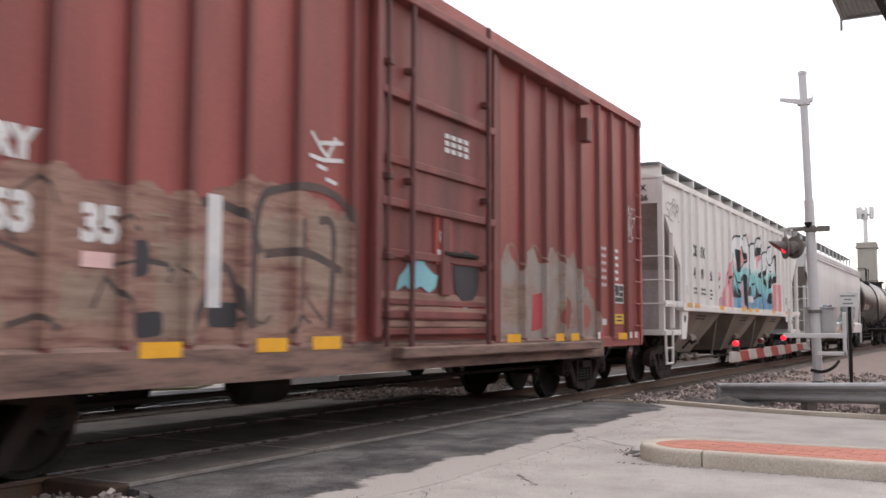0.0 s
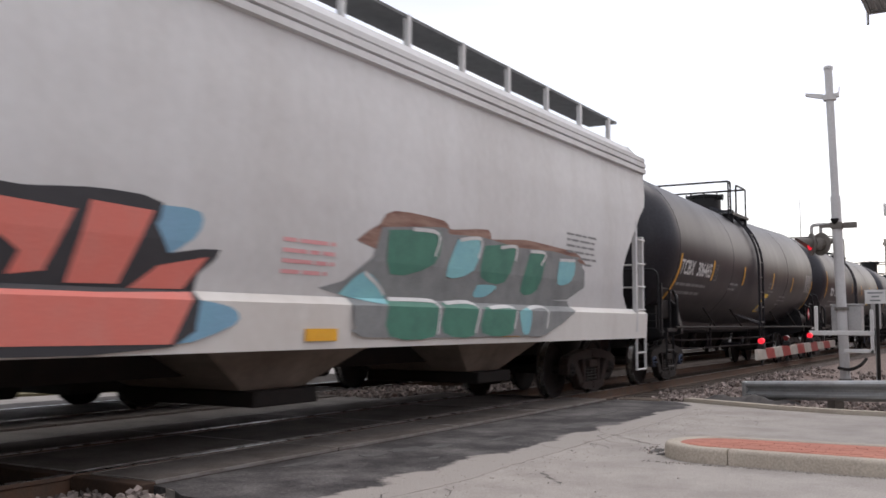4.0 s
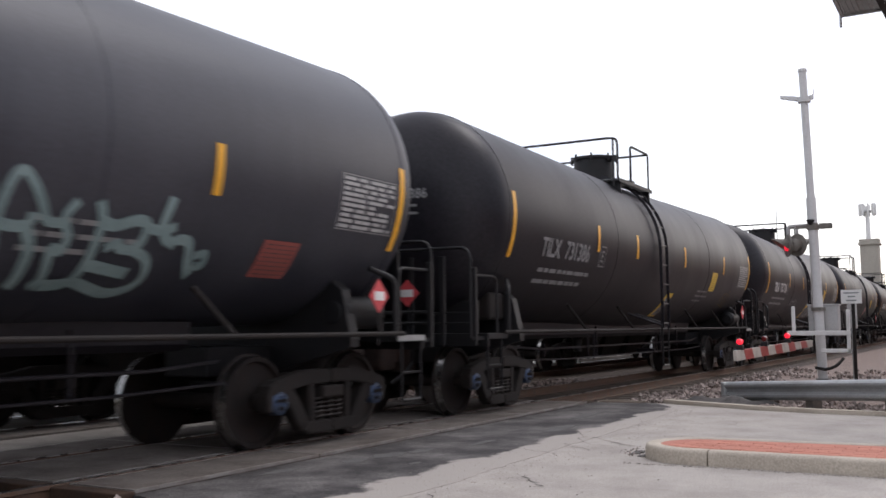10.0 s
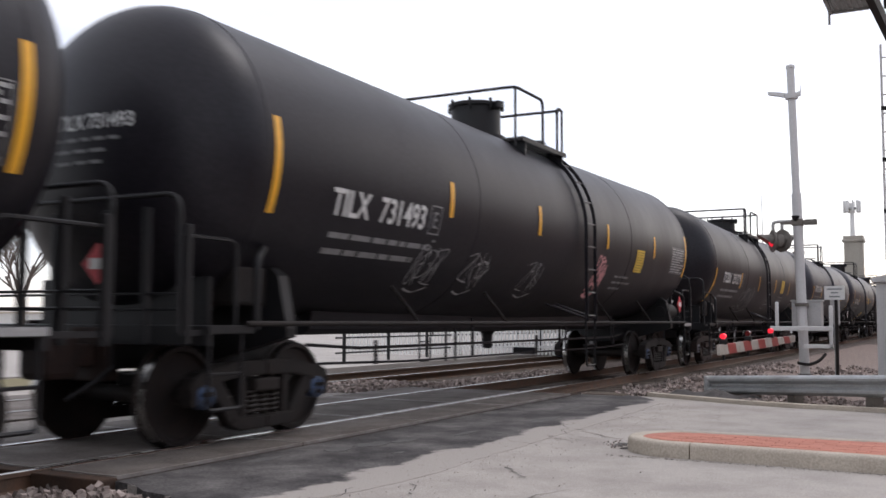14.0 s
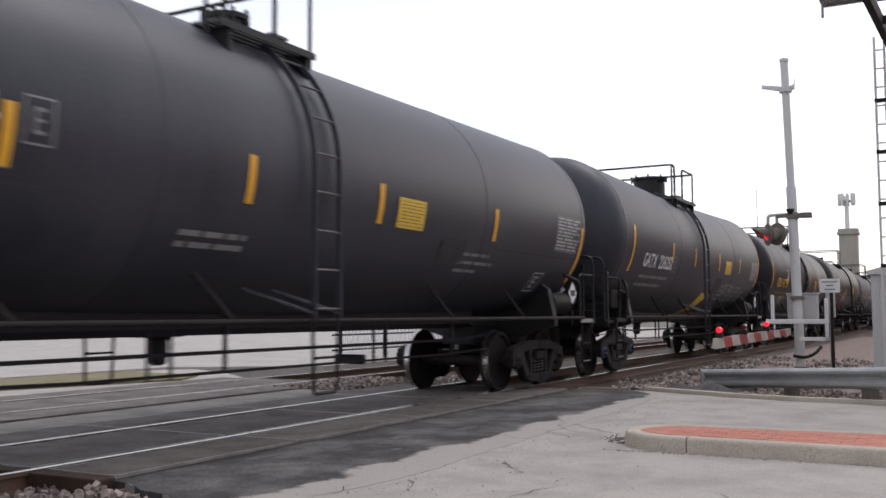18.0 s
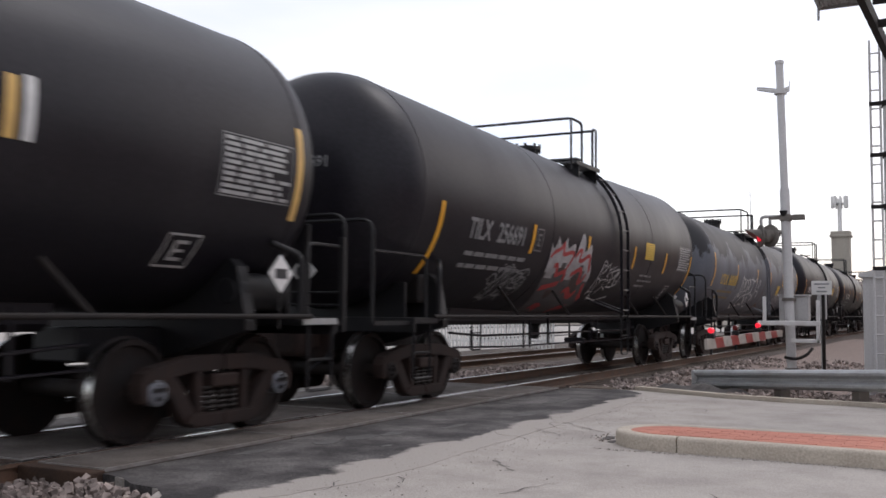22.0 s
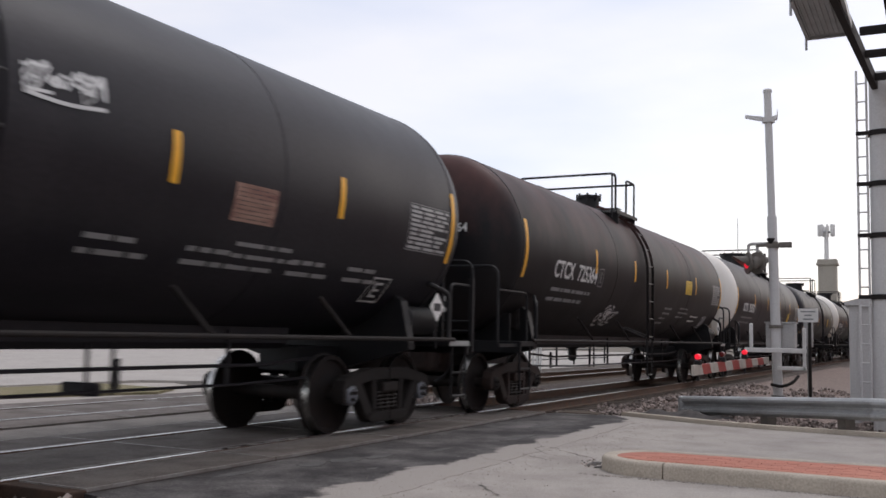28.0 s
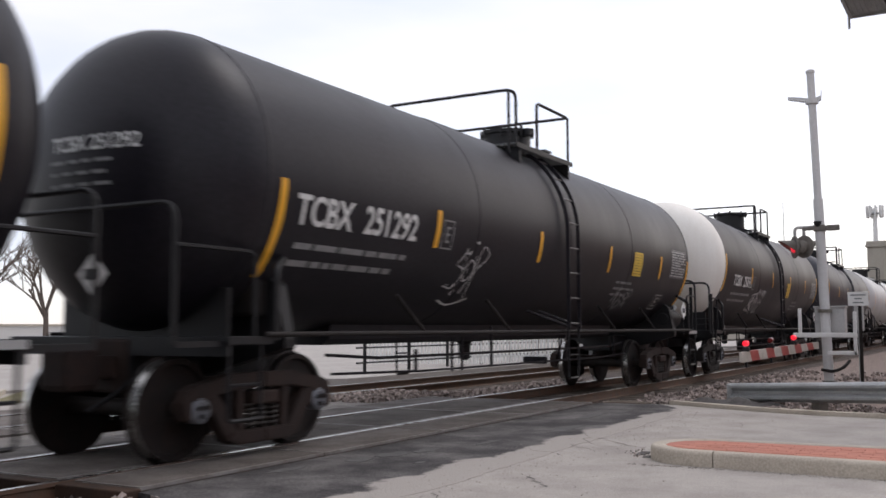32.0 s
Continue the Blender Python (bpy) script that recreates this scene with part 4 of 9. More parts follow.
for i, (x, y, h) in enumerate(((14.5, 78, 13.0), (19, 88, 15), (-30, 24, 7.5), (-36, 30, 8.5), (-44, 40, 9.0), (-26, 60, 8.0))):
    bare_tree(pose(x, y, -0.42, 0, 0, 40 * i), h, 20 + i, "leafless winter tree with fine dark twigs")

# unseen plain wall added behind the camera, darkens what the tanks reflect
sky_blocker = thing("street_building", pose(24, 0, -0.42), "plain dark wall added behind the camera to block low sky", "building")
part("wall_face", boxed(0, 9, -75, 34, 0, 6.6), M_REDWALL, sky_blocker)
part("roof_edge", boxed(-0.15, 9.15, -75.1, 34.1, 6.6, 6.95, bevel=0.04), M_ROOF, sky_blocker)

# second unseen wall, added to keep low sky off the distant tanks
sky_blocker = thing("street_building", pose(15, 0, -0.42), "plain dark wall added out of view to block low sky", "building")
part("wall_face", boxed(0, 12, 42, 300, 0, 8), M_REDWALL, sky_blocker)
part("roof_edge", boxed(-0.15, 12.15, 41.9, 300.1, 8, 8.4, bevel=0.04), M_ROOF, sky_blocker)

# far side: black rail fence, white picket fence, sheds
fence = thing("rail_fence", pose(-7.9, 22.4, 0.0), "black tubular rail fence on the far side of the tracks", "fence")
for k in range(12):
    part("post", boxed(-0.035, 0.035, k * 2.35 - 0.035, k * 2.35 + 0.035, -0.2, 1.15), M_BLACKSTEEL, fence)
for z in (0.28, 0.70, 1.12):
    part("rail", rod(bmesh.new(), (0, -0.4, z), (0, 26.2, z), 0.026), M_BLACKSTEEL, fence)
picket = thing("picket_fence", pose(-11.0, 27.0, 0.0), "white slatted fence panels beyond the tracks", "fence")
sl_me = mesh_of("slat", boxed(-0.035, 0.035, -0.012, 0.012, 0.05, 1.5), M_WHITE)
for k in range(60):
    put("slat", sl_me, picket, Matrix.Translation((0.11 * k, 0.06 * k, 0)))
for z in (0.3, 1.3):
    part("rail", boxed(-0.05, 0.05, -0.02, 0.02, -0.04, 0.04), M_WHITE, picket, m=Matrix.Translation((3.25, 1.8, z)) @ Matrix.Rotation(math.atan2(0.06, 0.11), 4, "Z") @ Matrix.Diagonal((74, 1, 1, 1)))
wall = thing("low_wall", pose(-75, 45, -0.4), "long low pale boundary wall beyond the lot", "wall")
part("wall_face", boxed(0, 3, -45, 60, 0, 2.0), M_PALEWALL, wall)
part("coping", boxed(-0.1, 3.1, -45, 60, 2.0, 2.2), M_KERB, wall)


# ---- railway cars: y along the car, x towards the road side, z from the rail tops ----
WHEEL_R = 0.480
TANK_R, TANK_Z = 1.60, 2.80


def wheelset_mesh():
    bm = bmesh.new()
    rod(bm, (-1.0, 0, 0), (1.0, 0, 0), 0.085, 14)
    for s in (-1, 1):
        prof = [(0.665, 0.12), (0.665, 0.35), (0.640, 0.42), (0.640, 0.505), (0.668, 0.509), (0.682, 0.485), (0.775, 0.475), (0.775, 0.428), (0.735, 0.408), (0.715, 0.20), (0.745, 0.15), (0.745, 0.09)]
        lathe([(s * a, r) for a, r in prof], 36, "x", bm)
    return mesh_of("wheelset", bm, M_WHEEL)


def tread_mesh():
    return mesh_of("tread", lathe([(0.684, 0.4865), (0.772, 0.4775)], 36, "x", None, False), M_TREAD)


def side_frame_mesh(material):
    """Cast side frame: a deep arched beam over two window openings, jaws over the bearings, a spring seat below."""
    bm = bmesh.new()
    x0, x1 = 0.93, 1.09
    for s in (-1, 1):
        prism([(s * 0.0, 0.80), (s * 0.45, 0.80), (s * 0.70, 0.75), (s * 0.95, 0.71), (s * 1.06, 0.66), (s * 1.10, 0.56), (s * 1.08, 0.40), (s * 1.00, 0.38), (s * 0.99, 0.56), (s * 0.80, 0.57), (s * 0.70, 0.60), (s * 0.45, 0.64), (s * 0.0, 0.655)][::s], x0, x1, "x", bm)
        prism([(s * 0.84, 0.62), (s * 0.64, 0.62), (s * 0.40, 0.30), (s * 0.34, 0.17), (s * 0.52, 0.17), (s * 0.60, 0.26)][::s], x0 + 0.008, x1 - 0.008, "x", bm)
        prism([(s * 0.40, 0.68), (s * 0.285, 0.68), (s * 0.27, 0.22), (s * 0.37, 0.22)][::s], x0 + 0.02, x1 - 0.015, "x", bm)
        prism([(s * 0.0, 0.12), (s * 0.40, 0.12), (s * 0.54, 0.18), (s * 0.46, 0.255), (s * 0.0, 0.25)][::s], x0 - 0.01, x1 + 0.015, "x", bm)
        prism([(s * 0.80, 0.60), (s * 0.775, 0.44), (s * 0.72, 0.40), (s * 0.70, 0.60)][::s], x0 + 0.01, x1 - 0.004, "x", bm)
        box(bm, x0 + 0.01, x1 + 0.012, s * 0.89 - 0.10, s * 0.89 + 0.10, 0.565, 0.60)
    es = [e for e in bm.edges if e.calc_face_angle(0) > 0.9]
    bmesh.ops.bevel(bm, geom=es, offset=0.014, segments=2, affect="EDGES")
    return mesh_of("side_frame", bm, material)


def spring_mesh():
    bm = bmesh.new()
    pts = []
    for k in range(5 * 10 + 1):
        a = 2 * math.pi * k / 10
        pts.append((1.01 + 0.062 * math.cos(a), 0.062 * math.sin(a), 0.25 + 0.24 * k / 50))
    pipe(bm, pts, 0.018, 6)
    return mesh_of("spring", bm, M_SPRING)


def bolster_mesh(material):
    bm = bmesh.new()
    box(bm, -1.12, 1.12, -0.19, 0.19, 0.49, 0.62, bevel=0.02)
    box(bm, -0.35, 0.35, -0.25, 0.25, 0.55, 0.74, bevel=0.03)
    for s in (-1, 1):
        box(bm, -0.75, 0.75, s * 0.42 - 0.05, s * 0.42 + 0.05, 0.38, 0.46)
        for x in (-0.70, 0.70):
            box(bm, x - 0.06, x + 0.06, s * 0.40, s * 0.47, 0.30, 0.56, bevel=0.01)
    return mesh_of("truck", bm, material)


ME_WHEELS, ME_TREAD, ME_SPRING = wheelset_mesh(), tread_mesh(), spring_mesh()
soft(ME_WHEELS)
soft(ME_TREAD)
ME_FRAME = {0: side_frame_mesh(M_TRUCK), 1: side_frame_mesh(M_RUSTTRUCK)}
ME_BOLSTER = {0: bolster_mesh(M_TRUCK), 1: bolster_mesh(M_RUSTTRUCK)}
ME_CAP = {}
for key, material in (("blue", M_BLUECAP), ("grey", M_GREYCAP), ("dark", M_TRUCK)):
    bm = lathe([(0.98, 0.122), (1.085, 0.122), (1.10, 0.108), (1.104, 0.080), (1.092, 0.072), (1.092, 0.030), (1.098, 0.026)], 24, "x")
    ME_CAP[key] = mesh_of("bearing_cap", bm, material)
    soft(ME_CAP[key])
bm = bmesh.new()
for k in range(3):
    a = 2 * math.pi * (k + 0.25) / 3
    rod(bm, (1.09, 0.052 * math.cos(a), 0.052 * math.sin(a)), (1.125, 0.052 * math.cos(a), 0.052 * math.sin(a)), 0.024, 6)
ME_BOLTS = mesh_of("cap_bolts", bm, M_TRUCK)
WHEELSETS = []


def add_trucks(car, y0, y1, rust=0, cap="blue"):
    for y in (y0, y1):
        tr = put("truck", ME_BOLSTER[rust], car, Matrix.Translation((0, y, 0)))
        for s in (0, 180):
            put("side_frame", ME_FRAME[rust], tr, Matrix.Rotation(radians(s), 4, "Z"))
            for a in (-0.17, 0.0, 0.17):
                put("spring", ME_SPRING, tr, Matrix.Rotation(radians(s), 4, "Z") @ Matrix.Translation((0, a, 0)))
            for a in (-0.889, 0.889):
                put("bearing_cap", ME_CAP[cap], tr, Matrix.Translation((0, a, WHEEL_R)) @ Matrix.Rotation(radians(s), 4, "Z"))
        for a in (-0.889, 0.889):
            ws = put("wheelset", ME_WHEELS, tr, Matrix.Translation((0, a, WHEEL_R)))
            WHEELSETS.append((ws, car, a))
            tagged(put("cap_bolts", ME_BOLTS, tr, Matrix.Translation((0, a, WHEEL_R))), kind="stuff")
            for s in (0, 180):
                put("wheel_tread", ME_TREAD, tr, Matrix.Translation((0, a, WHEEL_R)) @ Matrix.Rotation(radians(s), 4, "Z"), "bright worn wheel tread")


def coupler_mesh():
    bm = boxed(-0.10, 0.10, 0.0, 0.75, 0.76, 0.98, bevel=0.02)
    box(bm, -0.20, 0.20, 0.52, 0.90, 0.66, 1.08, bevel=0.06)
    box(bm, -0.26, 0.26, 0.10, 0.27, 0.62, 1.14, bevel=0.03)
    return mesh_of("coupler", bm, M_RUSTTRUCK)


ME_COUPLER = coupler_mesh()


def add_couplers(car, half):
    put("coupler", ME_COUPLER, car, Matrix.Translation((0, half - 0.25, 0)))
    put("coupler", ME_COUPLER, car, Matrix.Translation((0, -half + 0.25, 0)) @ Matrix.Rotation(math.pi, 4, "Z"))
    for s in (-1, 1):
        bm = bmesh.new()
        pipe(bm, rounded([(0.28, s * (half - 0.1), 0.80), (0.30, s * (half + 0.2), 0.62), (0.20, s * (half + 0.42), 0.48)], 0.15), 0.025, 6)
        part("air_hose", bm, M_BLACKSTEEL, car)


# -- paint on surfaces: strips, panels, letters and sprayed lines that follow the car's side --
def round_side(r, zc):
    """The side of a tank of radius r round zc: x from z."""
    return lambda z: math.sqrt(max(r * r - (z - zc) ** 2, 0.0))


def flat_side(x):
    return lambda z: x


def side_patch(bm, y0, y1, z0, z1, surf, lift=0.006, n=8, skew=0.0):
    """A thin patch that follows the side's curve."""
    front = []
    for k in range(n + 1):
        z = z0 + (z1 - z0) * k / n
        x = surf(z) + lift
        o = skew * k / n
        front.append((bm.verts.new((x, y0 + o, z)), bm.verts.new((x, y1 + o, z))))
    for a, b in zip(front, front[1:]):
        bm.faces.new((a[0], a[1], b[1], b[0]))
    return bm


def sprayed(bm, pts, width, surf, lift=0.010):
    """A sprayed line through (y, z) points, as a ribbon on the side."""
    pts = [Vector(p) for p in pts]
    left, right = [], []
    for i, p in enumerate(pts):
        d = (pts[min(i + 1, len(pts) - 1)] - pts[max(i - 1, 0)])
        d = d.normalized() if d.length else Vector((1, 0))
        nrm = Vector((-d.y, d.x)) * width / 2
        for side, q in ((left, p + nrm), (right, p - nrm)):
            side.append(bm.verts.new((surf(q.y) + lift, q.x, q.y)))
    for k in range(len(pts) - 1):
        bm.faces.new((left[k], left[k + 1], right[k + 1], right[k]))
    return bm


def curve(pts, n=6):
    """A smooth line through points."""
    P = [Vector(p) for p in pts]
    out = []
    for i in range(len(P) - 1):
        p0, p1, p2, p3 = P[max(i - 1, 0)], P[i], P[i + 1], P[min(i + 2, len(P) - 1)]
        for k in range(n):
            t = k / n
            out.append(0.5 * ((2 * p1) + (p2 - p0) * t + (2 * p0 - 5 * p1 + 4 * p2 - p3) * t * t + (3 * p1 - p0 - 3 * p2 + p3) * t ** 3))
    out.append(P[-1])
    return out


def blob(bm, outline, surf, lift):
    """A filled sprayed area with an outline in (y, z)."""
    vs = [bm.verts.new((surf(z) + lift, y, z)) for y, z in outline]
    f = bm.faces.new(vs)
    r = bmesh.ops.triangulate(bm, faces=[f])
    return bm


TEXT = {}


def letters(text, size, material, bold=0.0):
    """Flat letters as a mesh, reading along +y on a side that faces +x."""
    key = (text, size, material.name, bold)
    if key not in TEXT:
        cu = bpy.data.curves.new("lettering", "FONT")
        cu.body, cu.size, cu.align_x, cu.offset = text, size, "LEFT", bold
        cu.extrude = 0.001
        cu.resolution_u = 3
        ob = bpy.data.objects.new("lettering", cu)
        me = bpy.data.meshes.new_from_object(ob)
        bpy.data.objects.remove(ob)
        me.transform(Matrix(((0, 0, 1, 0), (1, 0, 0, 0), (0, 1, 0, 0), (0, 0, 0, 1))))
        me.materials.clear()
        me.materials.append(material)
        TEXT[key] = me
    return TEXT[key]


def bend(me, y0, z0, surf, lift=0.008):
    """Lays flat letters on a car's side."""
    for v in me.vertices:
        z = z0 + v.co.z
        v.co = (surf(z) + lift + v.co.x, y0 + v.co.y, z)


STROKES = (((0, 0.1), (0.35, 1.0), (0.45, 0.5), (0.8, 1.05), (0.9, 0.0)),
           ((0.8, 0.9), (0.25, 0.95), (0.12, 0.6), (0.75, 0.45), (0.65, 0.05), (-0.1, 0.12)),
           ((0.05, 0.95), (0.2, 0.0), (0.4, 0.6), (0.75, 0.05), (0.6, 0.9)),
           ((0.85, 0.8), (0.4, 1.1), (0.0, 0.5), (0.3, -0.1), (0.8, 0.2), (0.75, 0.5), (0.4, 0.45)),
           ((0.0, 0.85), (0.9, 1.0), (0.1, 0.1), (1.0, 0.0)),
           ((0.1, 0.0), (0.15, 1.05), (0.75, 0.85), (0.2, 0.5), (0.9, -0.1)),
           ((0.0, 0.5), (0.4, 0.75), (0.9, 0.55), (0.5, 0.3), (0.1, 0.5)))


def scrawl(car, seed, y0, z0, w, h, material, surf, n=9, width=0.035, label="sprayed scrawl"):
    """An unreadable sprayed tag: slanted, hooked strokes that run into one another, and a flourish."""
    r = random.Random(seed)
    bm = bmesh.new()
    k = max(3, int(w / (h * 0.40)))
    cw = w / k
    for i in range(k):
        sh = r.uniform(0.1, 0.35)
        hh = h * r.uniform(0.6, 1.0)
        dz = r.uniform(0, h - hh)
        for pts in r.sample(STROKES, 2 if r.random() < 0.35 else 1):
            line = [(y0 + cw * (i + p[0] * 1.5 - 0.25 + r.uniform(-0.16, 0.16) + sh * (p[1] - 0.5)), z0 + dz + hh * (p[1] + r.uniform(-0.06, 0.06))) for p in pts]
            sprayed(bm, curve(line, 4) if r.random() < 0.8 else line, width * r.uniform(0.45, 0.75), surf)
    if r.random() < 0.6:
        a, b = r.uniform(-0.05, 0.2), r.uniform(0.7, 1.1)
        sprayed(bm, curve([(y0 + w * a, z0 - 0.08 * h), (y0 + w * (a + b) / 2, z0 - 0.16 * h), (y0 + w * b, z0 - 0.02 * h)], 5), width * 0.8, surf)
    for _ in range(2):
        y, z = y0 + w * r.random(), z0 + h * r.uniform(-0.1, 1.15)
        sprayed(bm, [(y, z), (y + 0.05, z + 0.02)], width * 1.3, surf)
    return tagged(part("graffiti", bm, material, car, label), label, kind="stuff")


def bars(car, y0, z0, rows, material, surf, height=0.05, step=0.10, seed=0):
    """Lines of small stencilled writing, too small to read."""
    r = random.Random(seed)
    bm = bmesh.new()
    for i, w in enumerate(rows):
        y = y0
        z = z0 - step * i
        while y < y0 + w:
            ln = min(r.uniform(0.12, 0.45), y0 + w - y)
            if ln < 0.04:
                break
            side_patch(bm, y, y + ln, z, z + height, surf, 0.006, 1)
            y += ln + 0.05
    return tagged(part("stencil_writing", bm, material, car), kind="stuff")


PIECES = {}


def shared(key, make):
    if key not in PIECES:
        PIECES[key] = make()
    return PIECES[key]


SIDE, FALL = {}, {}
MID = {}


HEAD_N = 2.15


def bulge(q):
    """How far a tank's end stands out, as a share of its depth, at a share q of its radius."""
    return (1 - min(q, 1.0) ** HEAD_N) ** (1 / HEAD_N)


def tank_car(b, e, label, paint, mark="", mark_mat=None, strips=None, ladder=0.35, cap="blue", rust=0, head=None, head_b=None,
             cage=1, mark_y=1.8, mark_z=2.34, mark_size=0.40, placard="white", panel_y=None, seed=0, strip_mat=None, R=TANK_R, Z=TANK_Z, top_strip=3.0, end_top=None, eb=None, sb=None, deep=0.74, ef=0.0, te=0.0, mark_w=0.88, foot=True, tn=0.0, fall=0.0175, rails=(-1.1, -0.85, -0.1, 0.95), manway=(0.5, 0.48, 0.60)):
    """A tank car whose end platforms reach from b to e along the train. ladder: its place from the middle."""
    half = (e - b) / 2
    car = thing("tank_car", pose(0, (b + e) / 2, 0), label, "tank car", "tank cars of the train")
    MID[car.name] = (b + e) / 2
    tank_x = round_side(R, Z)
    SIDE[car.name], FALL[car.name] = tank_x, fall
    near_y = half - 0.78 if eb is None else eb
    ends = {-1: (near_y + 0.08, near_y + (1.0 if eb is None else deep)), 1: (half - 0.75 + ef, half + 0.12 + ef)}

    def cap_profile(s, grow):
        y0, y1 = ends[s]
        d = y1 - y0 + grow
        out = []
        for k in range(13):
            a = math.pi / 2 * k / 12
            out.append((s * (y1 + grow - d * (1 - max(math.cos(a), 0.0) ** (2 / HEAD_N))), (R + grow) * max(math.sin(a) ** (2 / HEAD_N), 0.002)))
        return out

    body = cap_profile(-1, 0.0) + [(0, R)] + cap_profile(1, 0.0)[::-1]
    me = mesh_of("shell", lathe(body, 72), paint)
    me.transform(Matrix.Translation((0, 0, Z)))
    soft(me, 30)
    shell = put("shell", me, car)
    for yw in (-ends[-1][0], ends[1][0], -half * 0.38, half * 0.42):
        bm = lathe([(-0.03, R - 0.01), (-0.02, R + 0.004), (0.02, R + 0.004), (0.03, R - 0.01)], 72)
        part("weld_seam", bm, paint, car, smooth=True, m=Matrix.Translation((0, yw, Z)))
    for mt, s in ((head_b, -1), (head, 1)):
        if mt:
            part("painted_head", lathe(cap_profile(s, 0.010), 72), mt, car, "cream painted tank end", smooth=True, m=Matrix.Translation((0, 0, Z)))
    # stub sills, bolsters, trucks
    for s in (-1, 1):
        ty = half - 1.33 - (te if s > 0 else tn)
        bm = bmesh.new()
        box(bm, -0.30, 0.30, min(s * (half - 2.45), s * half), max(s * (half - 2.45), s * half), 0.74, 1.06, bevel=0.02)
        part("stub_sill", bm, M_BLACKSTEEL, car)
        bm = prism([(-1.40, 1.04), (-0.35, 0.76), (0.35, 0.76), (1.40, 1.04), (1.40, 1.12), (1.28, 1.66), (1.10, 1.80), (0.62, 1.42), (-0.62, 1.42), (-1.10, 1.80), (-1.28, 1.66), (-1.40, 1.12)], s * ty - 0.08, s * ty + 0.08)
        part("body_bolster", bm, M_BLACKSTEEL, car)
        bm = bmesh.new()
        box(bm, -1.50, 1.50, min(s * half, s * (half - 0.62)), max(s * half, s * (half - 0.62)), 1.08, 1.16, bevel=0.01)
        box(bm, -1.50, 1.50, min(s * half, s * (half - 0.05)), max(s * half, s * (half - 0.05)), 0.98, 1.10)
        plat = part("end_platform", bm, M_BLACKSTEEL, car)
        part("head_brace", boxed(-1.15, 1.15, s * (half - 0.40) - 0.03, s * (half - 0.40) + 0.03, 1.15, 1.62, bevel=0.01), M_BLACKSTEEL, car)
        # the far edge's bright reflection is put in as pale metal; near edge black
        part("platform_edge", boxed(1.5, 1.512, min(s * half, s * (half - 0.62)), max(s * half, s * (half - 0.62)), 1.09, 1.155), M_GALV if s > 0 else M_BLACKSTEEL, plat)
        # end hand rails
        bm = bmesh.new()
        ye = s * max(half + 0.26, ends[s][1] + 0.07)
        pipe(bm, rounded([(1.42, ye, 1.10), (1.42, ye, 2.32), (-1.42, ye, 2.32), (-1.42, ye, 1.10)], 0.18), 0.024)
        pipe(bm, rounded([(1.42, ye, 1.95), (1.42, s * (half - 0.45), 1.95), (1.42, s * (half - 0.45), 1.12)], 0.12), 0.02, 6)
        for xx in (-1.42, 1.42):
            box(bm, xx - 0.03, xx + 0.03, min(s * (half - 0.1), ye), max(s * (half - 0.1), ye), 1.07, 1.12)
        part("end_handrail", bm, M_BLACKSTEEL, car)
        bm = bmesh.new()
        pipe(bm, rounded([(1.50, s * (half - 0.66), 1.12), (1.50, s * (half - 0.66), 1.80), (1.34, s * (half - 0.95), 1.92)], 0.10), 0.034, 10)
        part("grab_rail", bm, M_BLACKSTEEL, car)
        if cage:
            for xx in (1.44, 0.95, 0.45, -0.25):
                part("end_post", boxed(xx - 0.035, xx + 0.035, ye - s * 0.07 - 0.03, ye - s * 0.07 + 0.03, 1.0, 2.22 if xx < 1.4 else 2.05, bevel=0.008), M_BLACKSTEEL, car)
            for z in (1.30, 1.44):
                part("end_bar", rod(bmesh.new(), (-1.42, ye - s * 0.07, z), (1.42, ye - s * 0.07, z), 0.013, 6), M_BLACKSTEEL, car)
        # step
        bm = bmesh.new()
        y0, y1 = s * (half - 0.05), s * (half - 0.48)
        pipe(bm, rounded([(1.47, y0, 1.08), (1.47, y0, 0.40), (1.47, y1, 0.40), (1.47, y1, 1.08)], 0.05), 0.02, 6)
        rod(bm, (1.47, y0, 0.72), (1.47, y1, 0.72), 0.016, 6)
        part("step", bm, M_BLACKSTEEL, car)
    ty = half - 1.33
    add_trucks(car, -ty + tn, ty - te, rust, cap)
    add_couplers(car, half)
    # side rails and their braces
    for sx in (1, -1):
        bm = rod(bmesh.new(), (sx * 1.52, -half + 0.5, 1.175), (sx * 1.52, half - 0.5, 1.175), 0.026, 10)
        part("side_rail", bm, M_TRUCK, car)
        for i, k in enumerate((-0.56, -0.26, 0.30, 0.60)):
            y = k * half
            bm = rod(bmesh.new(), (sx * 1.52, y, 1.175), (sx * 1.31, y - 0.34, 1.62), 0.026, 6)
            part("rail_brace", bm, M_TRUCK, car)
    # ladder up the side, over the top of the tank: flat rails, worn rungs
    for sx in (1, -1):
        bm = bmesh.new()
        low = 1.2 if foot else Z - (R + 0.075) * math.sin(radians(24))
        a0 = math.degrees(math.asin((low - Z) / (R + 0.075))) if not foot else 0.0
        span = 76 - a0
        for dy in (-0.22, 0.22):
            ring = [(sx * (R + 0.075), low)] if foot else []
            ring += [(sx * (R + 0.075) * math.cos(radians(a0 + span * k / 14)), Z + (R + 0.075) * math.sin(radians(a0 + span * k / 14))) for k in range(15)]
            strip = []
            for i, (x, z) in enumerate(ring):
                d = Vector((x, z - Z)).normalized() if z > Z or not foot else Vector((sx, 0))
                strip.append([bm.verts.new((x + d.x * o, ladder + dy + w, z + d.y * o)) for o, w in ((-0.03, -0.008), (0.03, -0.008), (0.03, 0.008), (-0.03, 0.008))])
